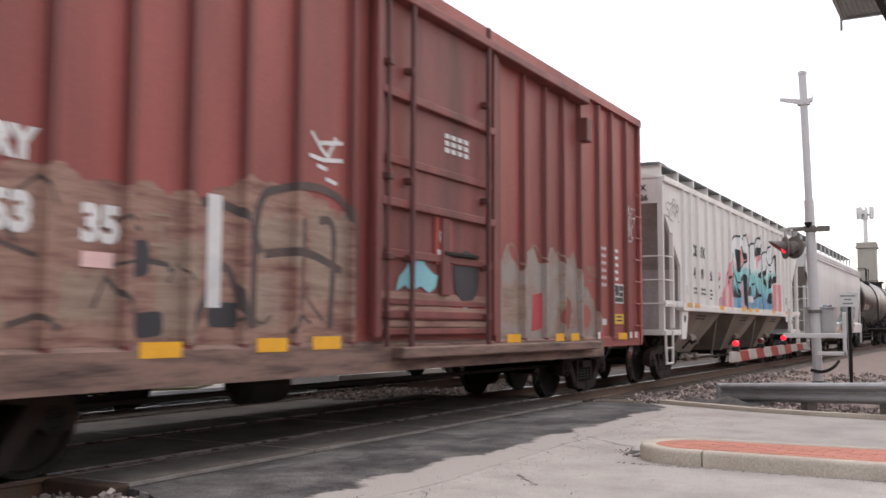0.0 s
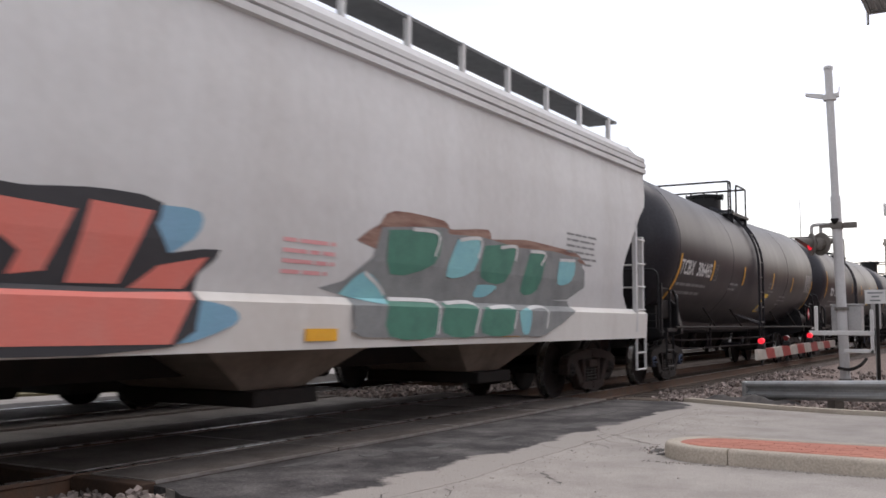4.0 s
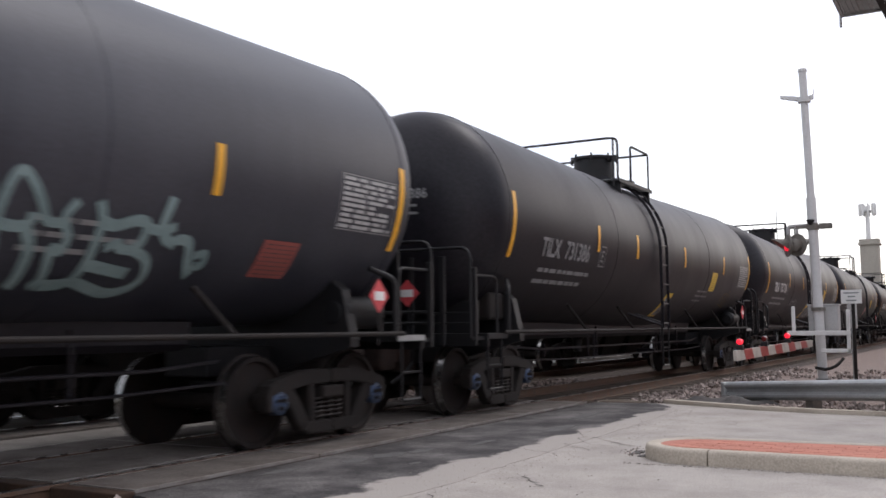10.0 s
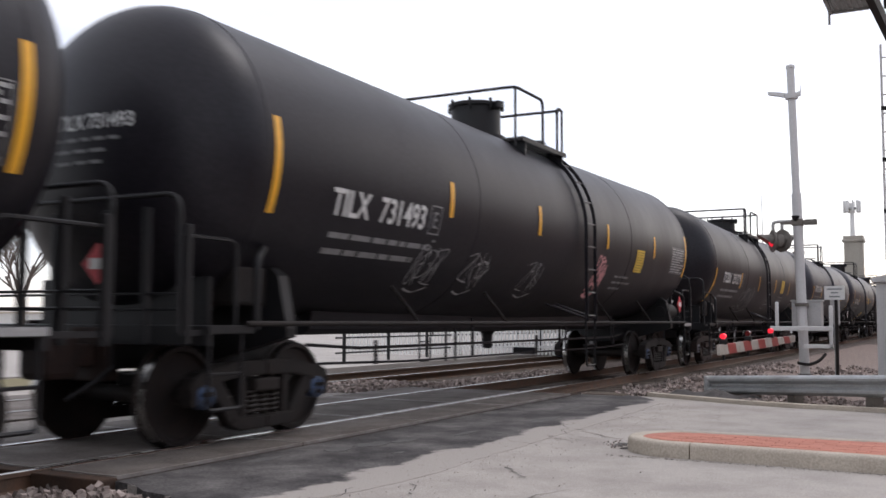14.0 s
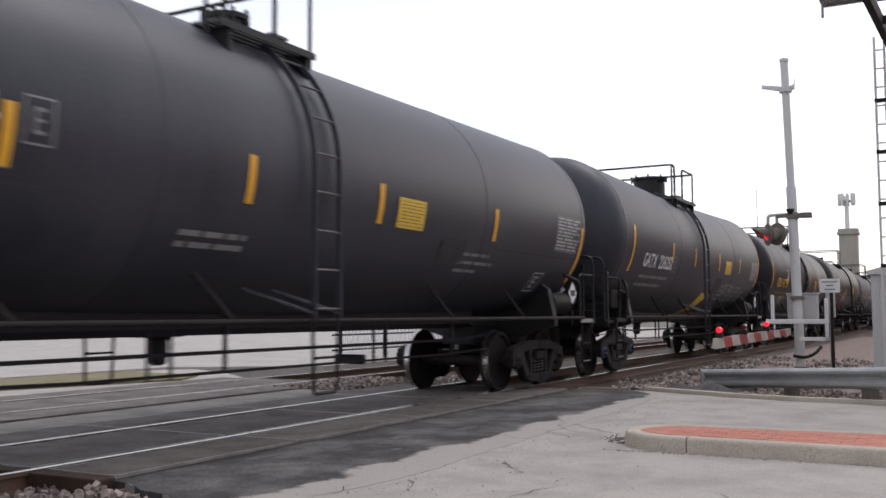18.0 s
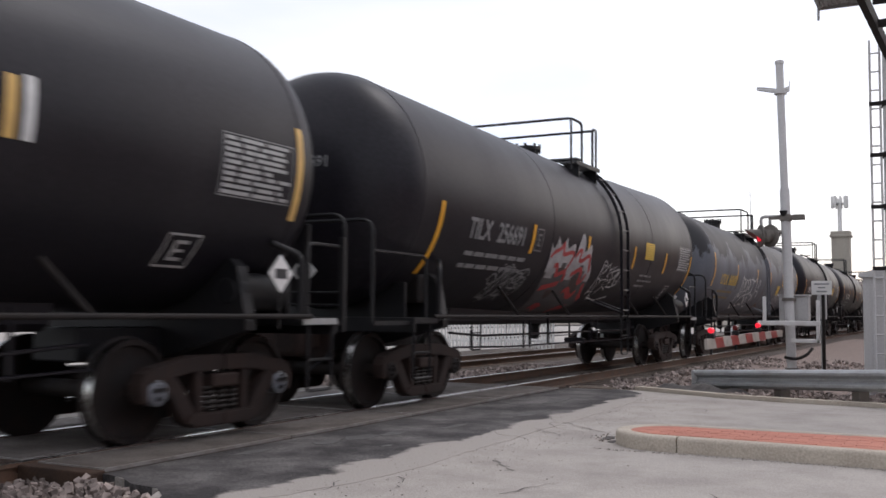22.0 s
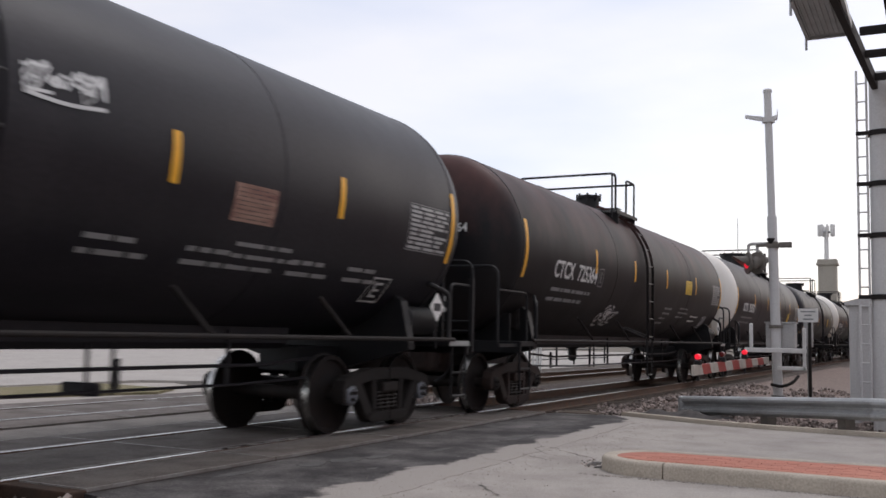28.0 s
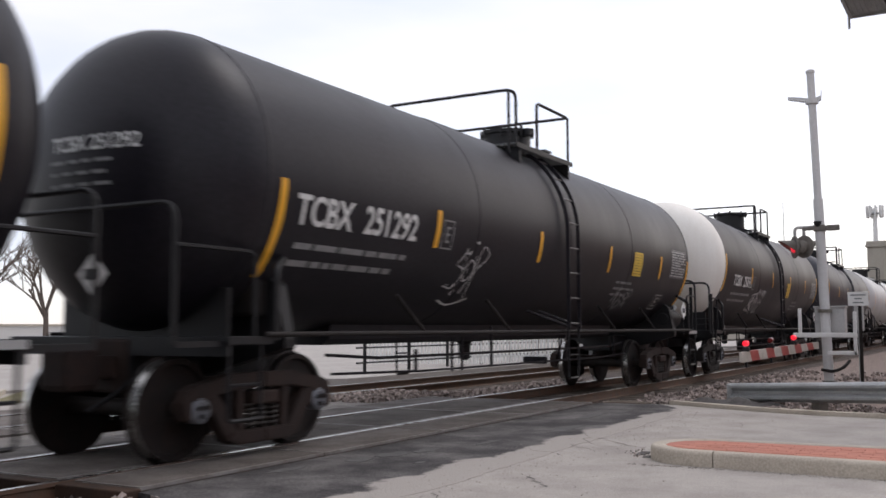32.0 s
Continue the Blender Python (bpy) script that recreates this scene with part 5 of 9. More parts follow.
            for p, q in zip(strip, strip[1:]):
                for k in range(4):
                    bm.faces.new((p[k], p[(k + 1) % 4], q[(k + 1) % 4], q[k]))
            bm.faces.new(strip[0])
            bm.faces.new(strip[-1][::-1])
            if foot:
                pipe(bm, [(sx * (R + 0.075), ladder + dy, 1.25), (sx * 1.1, ladder + dy - 0.45, 1.5)], 0.022, 6)
        part("ladder_rail", bm, paint, car)
        if foot:
            bm = bmesh.new()
            pipe(bm, rounded([(sx * (R + 0.06), ladder - 0.23, 1.3), (sx * (R + 0.06), ladder - 0.20, 0.44), (sx * (R + 0.06), ladder + 0.20, 0.44), (sx * (R + 0.06), ladder + 0.23, 1.3)], 0.05), 0.02, 6)
            rod(bm, (sx * (R + 0.06), ladder - 0.21, 0.80), (sx * (R + 0.06), ladder + 0.21, 0.80), 0.014, 6)
            part("ladder_stirrup", bm, M_BLACKSTEEL, car)
        rungs = [((R + 0.075) * sx, low + 0.1 + 0.40 * k) for k in range(int((Z - low) / 0.40) + 1)] if foot else []
        first = rungs[-1][1] + 0.40 - Z if rungs else -0.58
        arc = first / (R + 0.075)
        while arc < radians(74):
            rungs.append((sx * (R + 0.075) * math.cos(arc), Z + (R + 0.075) * math.sin(arc)))
            arc += 0.40 / (R + 0.075)
        for x, z in rungs:
            put("rung", shared("rung", lambda: mesh_of("rung", rod(bmesh.new(), (0, -0.22, 0), (0, 0.22, 0), 0.0145, 8), M_RUNG)), car, Matrix.Translation((x, ladder, z)))
    # top fittings: manway housing, walkways beside it, two facing hand rails with the ladder's gap between
    top = Z + R
    off, rh, mh = manway
    my = ladder + off
    part("manway_housing", lathe([(-0.2, rh * 1.12), (-0.02, rh * 1.12), (0.0, rh * 0.94), (mh - 0.10, rh * 0.94), (mh - 0.09, rh + 0.02), (mh - 0.03, rh + 0.02), (mh - 0.02, rh * 0.9), (mh, rh * 0.5)], 32, "z"), M_BLACKSTEEL, car, smooth=True, m=Matrix.Translation((0, my, top)))
    for k in range(8):
        a = 2 * math.pi * (k + 0.3) / 8
        put("lid_bolt", shared("lid_bolt", lambda: mesh_of("lid_bolt", rod(bmesh.new(), (0, 0, -0.16), (0, 0, 0.02), 0.026, 6), M_BLACKSTEEL)), car,
            Matrix.Translation((rh * 1.03 * math.cos(a), my + rh * 1.03 * math.sin(a), top + mh)))
    if rh > 0.4:
        for a in (150, -20):
            part("hinge_lug", boxed(rh * 0.9, rh * 1.28, -0.05, 0.05, mh - 0.17, mh - 0.03, bevel=0.02), M_BLACKSTEEL, car, m=Matrix.Translation((0, my, top)) @ Matrix.Rotation(radians(a), 4, "Z"))
    mc, md, hl, hr = (ladder + v for v in rails)
    fz = top - 0.23
    for sx in (1, -1):
        for k in range(4):
            x = sx * (0.84 + 0.09 * k)
            part("walkway_slat", boxed(x - 0.032, x + 0.032, mc + 0.12, hr - 0.01, fz, fz + 0.03), M_WALKGREY, car)
        part("walkway_beam", boxed(sx * 1.165, sx * 1.185, mc + 0.1, hr, fz - 0.04, fz + 0.035), M_BLACKSTEEL, car)
        for y in (mc + 0.3, hr - 0.1):
            part("walkway_bracket", boxed(sx * 0.85, sx * 1.15, y - 0.02, y + 0.02, fz - 0.26, fz - 0.001), M_BLACKSTEEL, car)
    part("walkway_bridge", boxed(-0.80, 0.80, hr - 0.30, hr, top + 0.005, top + 0.035), M_WALKGREY, car)
    hz, X1 = top + 0.60, 1.10
    bm = pipe(bmesh.new(), rounded([(-X1, md, fz), (-X1, md, hz), (-X1, mc, hz), (X1, mc, hz), (X1, md, hz), (X1, md, fz)], 0.13), 0.026)
    part("top_handrail", bm, M_BLACKSTEEL, car)
    bm = pipe(bmesh.new(), rounded([(-X1, hl, fz), (-X1, hl, hz), (-X1, hr, hz), (X1, hr, hz), (X1, hl, hz), (X1, hl, fz)], 0.10), 0.026)
    part("ladder_hoop", bm, M_BLACKSTEEL, car)
    for sx in (1, -1):
        for y in (mc, hr):
            part("rail_post", rod(bmesh.new(), (sx * X1, y, fz - 0.14), (sx * X1, y, hz), 0.023), M_BLACKSTEEL, car)
    part("mid_rail", pipe(bmesh.new(), rounded([(-X1, md, top + 0.14), (-X1, mc, top + 0.14), (0.0, mc, top + 0.14)], 0.10), 0.02), M_BLACKSTEEL, car)
    # underside: belly channel, outlet, brake gear, air pipes
    yb = half - 2.9
    bm = prism([(-0.50, 1.32), (-0.46, 1.10), (-0.36, 1.03), (0.36, 1.03), (0.46, 1.10), (0.50, 1.32)], -yb, yb)
    part("belly_channel", bm, M_TANKB, car, "dark steel channel along the tank's belly")
    for k in (0.28, 0.68):
        y = -yb + 2 * yb * k
        for d in (-0.15, 0.15):
            part("pipe_hanger", boxed(0.705, 0.735, y + d - 0.012, y + d + 0.012, 0.62, 1.10), M_TANKB, car)
    bm = prism([(-0.42, 1.24), (-0.26, 1.02), (0.26, 1.02), (0.42, 1.24)], -0.30, 0.30, "x")
    part("bottom_skid", bm, M_BLACKSTEEL, car, m=Matrix.Translation((0, ladder - 0.9, 0)))
    part("outlet_valve", lathe([(0.72, 0.05), (0.75, 0.09), (0.98, 0.10), (1.04, 0.17)], 14, "z"), M_BLACKSTEEL, car, m=Matrix.Translation((0, ladder - 0.7, 0)))
    bm = bmesh.new()
    y0, y1 = -ty + 1.3, ty - 1.3
    pipe(bm, [(0.62, y0, 0.92), (0.70, y0 + 1.0, 0.86), (0.70, y1 - 1.0, 0.86), (0.62, y1, 0.92)], 0.02, 6)
    pipe(bm, [(0.70, y0, 0.70), (0.75, y0 + 2.0, 0.66), (0.75, y1 - 1.5, 0.66), (0.70, y1, 0.70)], 0.016, 6)
    r = random.Random(seed + 3)
    for k in range(4):
        y = y0 + (y1 - y0) * (k + r.uniform(0.2, 0.8)) / 4
        box(bm, 0.67, 0.71, y - 0.015, y + 0.015, 0.64, 1.25 if k % 2 else 0.95)
    yl = y0 + (y1 - y0) * r.uniform(0.55, 0.7)
    box(bm, 0.35, 0.78, yl - 0.05, yl + 0.05, 0.62, 0.74, bevel=0.02)
    tagged(part("brake_rigging", bm, M_TANKB, car), kind="stuff")
    part("air_reservoir", lathe([(-0.42, 0.12), (-0.36, 0.19), (0.36, 0.19), (0.42, 0.12)], 20), M_BLACKSTEEL, car, m=Matrix.Translation((1.15, half - 1.0, 1.42)), smooth=True)
    part("brake_valve", boxed(0.75, 1.15, -half + 0.75, -half + 1.25, 1.35, 1.75, bevel=0.04), M_TRUCK, car)
    # reflective tape: short strips along the side, long ones at the ends
    end_y = half - 0.78 + ef
    et = end_top or top_strip + 0.2
    rows = [(y, top_strip - 0.46, 0.46) for y in (strips or (-4.3, -1.5, 1.5, 4.4)) if abs(y) < end_y - 0.45]
    for y, z0, ln in rows + [(-(sb or near_y) + 0.04, et - 0.95, 0.95), (end_y, et - 0.95, 0.95)]:
        bm = side_patch(bmesh.new(), y - 0.05, y + 0.05, z0, z0 + ln, tank_x, 0.009, 12)
        part("reflective_strip", bm, strip_mat or M_YELLOW, car)
    # reporting mark with its boxed class letter, and stencils
    if mark:
        mm = mark_mat or M_LETTER
        dim = M_LETTERYDIM if mm is M_LETTERY else M_LETTERDIM
        my0 = -half + mark_y
        y1 = my0
        for word in mark.split():
            me = letters(word, mark_size, mm, 0.008).copy()
            me.transform(Matrix.Diagonal((1, mark_w, 1, 1)))
            bend(me, y1, mark_z, tank_x)
            put("reporting_mark", me, car)
            y1 = max(v.co.y for v in me.vertices) + mark_size * 0.52
        y1 -= mark_size * 0.52 - 0.12
        for y, z0, ln in rows:
            if abs(y - y1 - 0.1) < 0.28:
                y1 = y + 0.12
        bm = bmesh.new()
        for a, b_, c0, c1 in ((0, 0.28, 0, 0.018), (0, 0.28, 0.342, 0.36), (0, 0.018, 0.018, 0.342), (0.262, 0.28, 0.018, 0.342), (0.09, 0.12, 0.08, 0.28), (0.12, 0.19, 0.08, 0.11), (0.12, 0.18, 0.17, 0.195), (0.12, 0.19, 0.25, 0.28)):
            side_patch(bm, y1 + a, y1 + b_, mark_z - 0.05 + c0, mark_z - 0.05 + c1, tank_x, 0.007, 2)
        part("class_letter", bm, dim, car, "small boxed stencil letter")
        bars(car, my0 + 0.1, mark_z - 0.24, (2.1, 1.9), dim, tank_x, 0.06, 0.17, seed)
        me = letters(mark, 0.2, mm if not head_b else M_LETTERK, 0.004).copy()
        for v in me.vertices:
            x, z = -0.28 + v.co.y * 0.9, Z + 0.15 + v.co.z
            rho = math.hypot(x, z - Z) / R
            v.co = (x, -(ends[-1][0] + (ends[-1][1] - ends[-1][0]) * bulge(rho)) - (0.024 if head_b else 0.012), z)
        put("end_mark", me, car)
        bm = bmesh.new()
        q = random.Random(seed + 60)
        for row in range(3):
            x = -0.28
            while x < 0.5 - 0.1 * row:
                w = q.uniform(0.08, 0.22)
                vs = []
                for a, c in ((x, 0.0), (x + w, 0.0), (x + w, 0.035), (x, 0.035)):
                    z = Z + 0.03 - 0.11 * row + c
                    rho = math.hypot(a, z - Z) / R
                    vs.append(bm.verts.new((a, -(ends[-1][0] + (ends[-1][1] - ends[-1][0]) * bulge(rho)) - (0.024 if head_b else 0.012), z)))
                bm.faces.new(vs)
                x += w + 0.05
        tagged(part("end_stencil", bm, M_LETTERDIM if not head_b else M_GREYP, car), kind="stuff")
    py = (half - 1.92 + ef) if panel_y is None else panel_y
    bars(car, py, 2.82, (1.0, 0.95, 1.0, 0.9, 1.0, 0.7, 1.0, 0.95, 0.9, 1.0), M_LETTERMID, tank_x, 0.034, 0.056, seed + 4)
    bm = bmesh.new()
    for a, b_, c0, c1 in ((-0.04, 1.04, 2.87, 2.882), (-0.04, 1.04, 2.29, 2.302), (-0.04, -0.025, 2.302, 2.87), (1.025, 1.04, 2.302, 2.87), (0.42, 0.432, 2.302, 2.87)):
        side_patch(bm, py + a, py + b_, c0, c1, tank_x, 0.007, 6)
    part("stencil_frame", bm, M_LETTERDIM, car, "thin white frame round the data stencils")
    if seed >= 7:
        y1, z1 = half - 2.35 + ef, 1.62
        bm = bmesh.new()
        for a, b_, c0, c1 in ((0, 0.42, 0, 0.02), (0, 0.42, 0.28, 0.30), (0, 0.02, 0.02, 0.28), (0.40, 0.42, 0.02, 0.28), (0.12, 0.16, 0.06, 0.24), (0.16, 0.29, 0.06, 0.09), (0.16, 0.27, 0.135, 0.16), (0.16, 0.29, 0.21, 0.24)):
            side_patch(bm, y1 + a, y1 + b_, z1 + c0, z1 + c1, tank_x, 0.007, 2, 0.0)
        part("class_letter", bm, M_LETTERMID, car, "small boxed stencil letter")
    bars(car, 0.35 * half, 2.05, (0.9, 1.1, 0.7), M_LETTERDIM, tank_x, 0.04, 0.11, seed + 1)
    # placard
    pm = M_PLACARDR if placard == "red" else M_WHITE
    for m in (Matrix.Translation((1.50, half - 1.0, 1.60)), Matrix.Translation((0.45, -max(half + 0.26, ends[-1][1] + 0.07) - 0.04, 1.72)) @ Matrix.Rotation(-math.pi / 2, 4, "Z")):
        bm = boxed(-0.006, 0.006, -0.135, 0.135, -0.135, 0.135)
        bmesh.ops.transform(bm, matrix=Matrix.Rotation(radians(45), 4, "X"), verts=bm.verts)
        pl = part("placard", bm, pm, car, "diamond shaped hazard placard", m=m)
        part("placard_holder", boxed(-0.015, -0.007, -0.012, 0.012, -0.55, 0.0), M_BLACKSTEEL, pl)
        part("placard_number", boxed(0.008, 0.011, -0.10, 0.10, -0.05, 0.05), M_WHITE if placard == "red" else M_LETTERK, pl)
    return car


TRAIN = []


def drape(bm, ribs, deep, foot=0.085, crown=0.048):
    """Lays flat paint over the upright ribs of a car's side."""
    ys = [v.co.y for v in bm.verts]
    lo, hi = min(ys), max(ys)
    for y in ribs:
        if lo - 0.1 < y < hi + 0.1:
            for d in (-foot, -crown, crown, foot):
                bmesh.ops.bisect_plane(bm, geom=bm.verts[:] + bm.edges[:] + bm.faces[:], plane_co=(0, y + d, 0), plane_no=(0, 1, 0))
    for v in bm.verts:
        near = min((abs(v.co.y - y) for y in ribs), default=9)
        k = max(0.0, min(1.0, (foot - near) / (foot - crown)))
        v.co.x += deep * k
    return bm

# -- boxcar: ribbed oxide-red sides, a sliding door, tan and grey overspray low down --
def boxcar():
    b, e = 2.2, 18.4
    mid = (b + e) / 2
    car = thing("boxcar", pose(0, mid, 0), "weathered oxide-red ribbed boxcar with graffiti along its lower side", "boxcar")
    MID[car.name] = mid
    half = (e - b) / 2
    X, ZT, ZB = 1.55, 5.36, 0.95
    Y = lambda s: s - mid
    part("body", boxed(-X, X, -half + 0.05, half - 0.05, ZB, ZT - 0.12, bevel=0.03), M_BOXRED, car)
    bm = prism([(-X - 0.09, ZT - 0.18), (X + 0.09, ZT - 0.18), (X + 0.09, ZT - 0.04), (1.2, ZT + 0.10), (0, ZT + 0.22), (-1.2, ZT + 0.10), (-X - 0.09, ZT - 0.04)], -half, half)
    part("roof", bm, M_BOXRED, car)
    for s in (1, -1):
        part("side_sill", prism([(s * (X + 0.08), 0.72), (s * (X + 0.08), 1.02), (s * X, 1.06), (s * (X - 0.1), 0.72)][::s], Y(4.0), Y(16.15)), M_SILL if s > 0 else M_BOXRED, car)
        for k, (y0, y1) in enumerate(((b, 4.0), (16.15, e))):
            part("end_sill", prism([(s * (X + 0.05), 0.88), (s * (X + 0.05), 1.04), (s * X, 1.06), (s * (X - 0.1), 0.88)][::s], Y(y0), Y(y1)), M_BOXRED, car)
    ribs = [3.2, 3.9, 4.62, 5.36, 6.04, 6.74, 7.5, 8.45, 12.86, 13.67, 14.41, 15.16, 16.05, 16.73, 17.55]
    rib_me = mesh_of("rib", prism([(0, -0.055), (0.075, -0.035), (0.075, 0.035), (0, 0.055)], 0.98, ZT - 0.2, "z"), M_BOXRIB)
    for y in ribs:
        put("rib", rib_me, car, Matrix.Translation((X, Y(y), 0)))
        put("rib", rib_me, car, Matrix.Translation((-X, Y(y), 0)) @ Matrix.Rotation(math.pi, 4, "Z"))
    for y in (b + 0.05, e - 0.05):
        part("corner_post", boxed(X - 0.08, X + 0.075, Y(y) - 0.06, Y(y) + 0.06, 0.9, ZT - 0.1, bevel=0.015), M_BOXRED, car)
    for k in range(5):
        part("end_rib", boxed(-1.45, 1.45, half - 0.06, half + 0.05, 1.3 + 0.75 * k, 1.5 + 0.75 * k, bevel=0.03), M_BOXRED, car)
    # the door on its tracks
    dx = X + 0.03
    door = part("door", boxed(X, dx + 0.05, Y(8.80), Y(11.75), 1.12, ZT - 0.35, bevel=0.015), M_BOXDOOR, car, "sliding steel door with a locking rod")
    for z in (1.36, 2.62, 3.88, 3.12, 2.05):
        part("door_rail", boxed(dx + 0.05, dx + 0.13 if z in (2.62, 3.88) else dx + 0.09, Y(8.85), Y(11.7), z - 0.05, z + 0.05, bevel=0.015), M_BOXDOOR, door)
    for y in (8.82, 11.72):
        part("door_edge", boxed(dx + 0.04, dx + 0.12, Y(y) - 0.06, Y(y) + 0.06, 1.1, ZT - 0.35, bevel=0.015), M_BOXDOOR, door)
    for y in (9.46, 11.43):
        part("lock_rod", rod(bmesh.new(), (dx + 0.15, Y(y), 0.98), (dx + 0.15, Y(y), ZT - 0.1), 0.035, 10), M_DOORROD, door)
    part("lock_rod", rod(bmesh.new(), (dx + 0.12, Y(8.98), 1.0), (dx + 0.12, Y(8.98), ZT - 0.1), 0.028, 10), M_DOORROD, door)
    for y in (8.98, 9.46, 11.43):
        for z in (1.35, 2.0, 2.9, 4.2):
            part("rod_bracket", boxed(dx + 0.05, dx + 0.175, Y(y) - 0.05, Y(y) + 0.05, z - 0.04, z + 0.04, bevel=0.012), M_DOORROD, door)
    for k in range(5):
        part("door_plank", boxed(dx + 0.052, dx + 0.075, Y(9.0), Y(11.55), 1.13 + 0.085 * k, 1.20 + 0.085 * k, bevel=0.008), M_BOXTAN if k % 2 else M_BOXDOOR, door)
    for y0, y1, mt in ((10.56, 10.861, M_REDP), (10.861, 10.99, M_WHITEP), (11.22, 11.62, M_REDP)):
        part("reflector", boxed(dx + 0.052, dx + 0.058, Y(y0), Y(y1), 1.37, 1.49), mt, door)
    part("white_disc", lathe([(dx + 0.076, 0.11), (dx + 0.080, 0.11), (dx + 0.080, 0.0)], 20, "x"), M_WHITEP, door, m=Matrix.Translation((0, Y(10.38), 2.36)))
    part("white_bar", boxed(dx + 0.05, dx + 0.080, Y(10.12), Y(10.69), 2.6, 2.66), M_WHITEP, door)
    part("white_label", boxed(dx + 0.076, dx + 0.080, Y(10.18), Y(10.38), 2.01, 2.16), M_WHITEP, door, "torn white paper label")
    part("door_seal", boxed(X, X + 0.09, Y(11.82), Y(12.0), 1.0, ZT - 0.3, bevel=0.02), M_BOXRIB, car)
    part("lock_bar", boxed(dx + 0.05, dx + 0.11, Y(10.25), Y(10.45), 1.6, 2.55, bevel=0.015), M_BOXDOOR, door)
    part("handle", boxed(dx + 0.08, dx + 0.13, Y(10.3), Y(11.2), 2.1, 2.15, bevel=0.01), M_TRUCK, door)
    part("top_track", boxed(X, X + 0.22, Y(8.2), Y(15.2), ZT - 0.38, ZT - 0.26, bevel=0.02), M_BOXDOOR, car)
    part("bottom_track", boxed(X, X + 0.24, Y(9.2), Y(15.6), 0.86, 0.99, bevel=0.02), M_SILL, car)
    part("door_stop", boxed(X, X + 0.2, Y(15.1), Y(15.35), 4.35, 4.75, bevel=0.02), M_BOXDOOR, car)
    # overspray: rough-edged fields of tan and grey paint on the lower side
    r = random.Random(11)
    surf = flat_side(X)

    def field(y0, y1, tops, material, lift, label):
        bm = bmesh.new()
        n = len(tops) - 1
        for i in range(n):
            a, c = y0 + (y1 - y0) * i / n, y0 + (y1 - y0) * (i + 1) / n
            steps = 12
            for k in range(steps):
                u0, u1 = k / steps, (k + 1) / steps
                wob = lambda u: 0.05 * math.sin((i + u) * 3.1 + y0) + 0.03 * math.sin((i + u) * 8.3) + 0.012 * math.sin((i + u) * 27.0 + 1)
                t0 = tops[i] + (tops[i + 1] - tops[i]) * u0 + wob(u0)
                t1 = tops[i] + (tops[i + 1] - tops[i]) * u1 + wob(u1)
                bm.faces.new([bm.verts.new((X + lift, Y(a + (c - a) * u0), 1.06)), bm.verts.new((X + lift, Y(a + (c - a) * u1), 1.06)),
                              bm.verts.new((X + lift, Y(a + (c - a) * u1), t1)), bm.verts.new((X + lift, Y(a + (c - a) * u0), t0))])
        bmesh.ops.remove_doubles(bm, verts=bm.verts, dist=0.0005)
        return part("overspray", drape(bm, [Y(q) for q in ribs], 0.075, 0.06, 0.034), material, car, label)

    field(2.6, 8.55, (2.35, 2.4, 2.42, 2.36, 2.36, 2.38, 2.3, 2.45, 2.58, 2.62, 2.45, 2.3), M_BOXTAN, 0.004, "faded tan overspray")
    for y0, y1, z0, z1 in ((2.7, 3.6, 1.5, 2.0), (3.1, 4.3, 1.2, 1.42), (4.75, 5.3, 1.25, 1.6), (6.95, 7.55, 1.85, 2.25), (7.75, 8.4, 1.5, 2.4), (6.9, 7.3, 1.2, 1.7), (5.7, 6.2, 1.1, 1.9), (12.2, 13.0, 1.3, 1.8), (14.2, 14.9, 1.2, 1.6)):
        bm = bmesh.new()
        n = 14
        out = [(Y(y0 + (y1 - y0) * i / n), z0 + 0.06 * math.sin(i * 1.9 + y0)) for i in range(n + 1)] + [(Y(y1 - (y1 - y0) * i / n), z1 + 0.07 * math.sin(i * 2.3 + y1)) for i in range(n + 1)]
        blob(bm, out, surf, 0.0065)
        part("overspray", drape(bm, [Y(q) for q in ribs], 0.075, 0.06, 0.034), M_BOXPALE, car, "pale buffed-out paint")
    field(11.95, 16.2, (1.9, 2.35, 2.1, 2.4, 2.2, 2.45, 2.25, 2.42, 2.0, 1.7, 1.4), M_BOXGREY, 0.004, "grey overspray with rust showing")
    bm = bmesh.new()
    for path in (((12.1, 2.0), (12.5, 2.42), (12.9, 2.1), (13.3, 2.45), (13.8, 2.2), (14.3, 2.4), (14.7, 1.9)), ((13.9, 1.2), (14.0, 1.8), (14.4, 2.05), (14.8, 1.6)), ((14.9, 1.2), (15.2, 1.75), (15.6, 1.85), (15.9, 1.4)), ((12.3, 1.25), (12.6, 1.9), (12.9, 1.3))):
        sprayed(bm, [(Y(a), z) for a, z in curve(path, 8)], 0.025, surf, 0.010)
    part("graffiti", drape(bm, [Y(q) for q in ribs], 0.075, 0.06, 0.034), M_BOXPALE, car, "thin pale sprayed outlines")
    bm = bmesh.new()
    for y0, y1, z0, z1 in ((14.3, 14.85, 1.15, 1.75), (15.2, 15.75, 1.2, 1.6)):
        blob(bm, [(Y(y0 + (y1 - y0) * (0.5 + 0.5 * math.cos(k * 0.523) * (0.8 + 0.2 * math.sin(k * 2.1)))), z0 + (z1 - z0) * (0.5 + 0.5 * math.sin(k * 0.523))) for k in range(12)], surf, 0.0085)
    part("overspray", drape(bm, [Y(q) for q in ribs], 0.075, 0.06, 0.034), M_BOXRED, car, "red paint showing through")
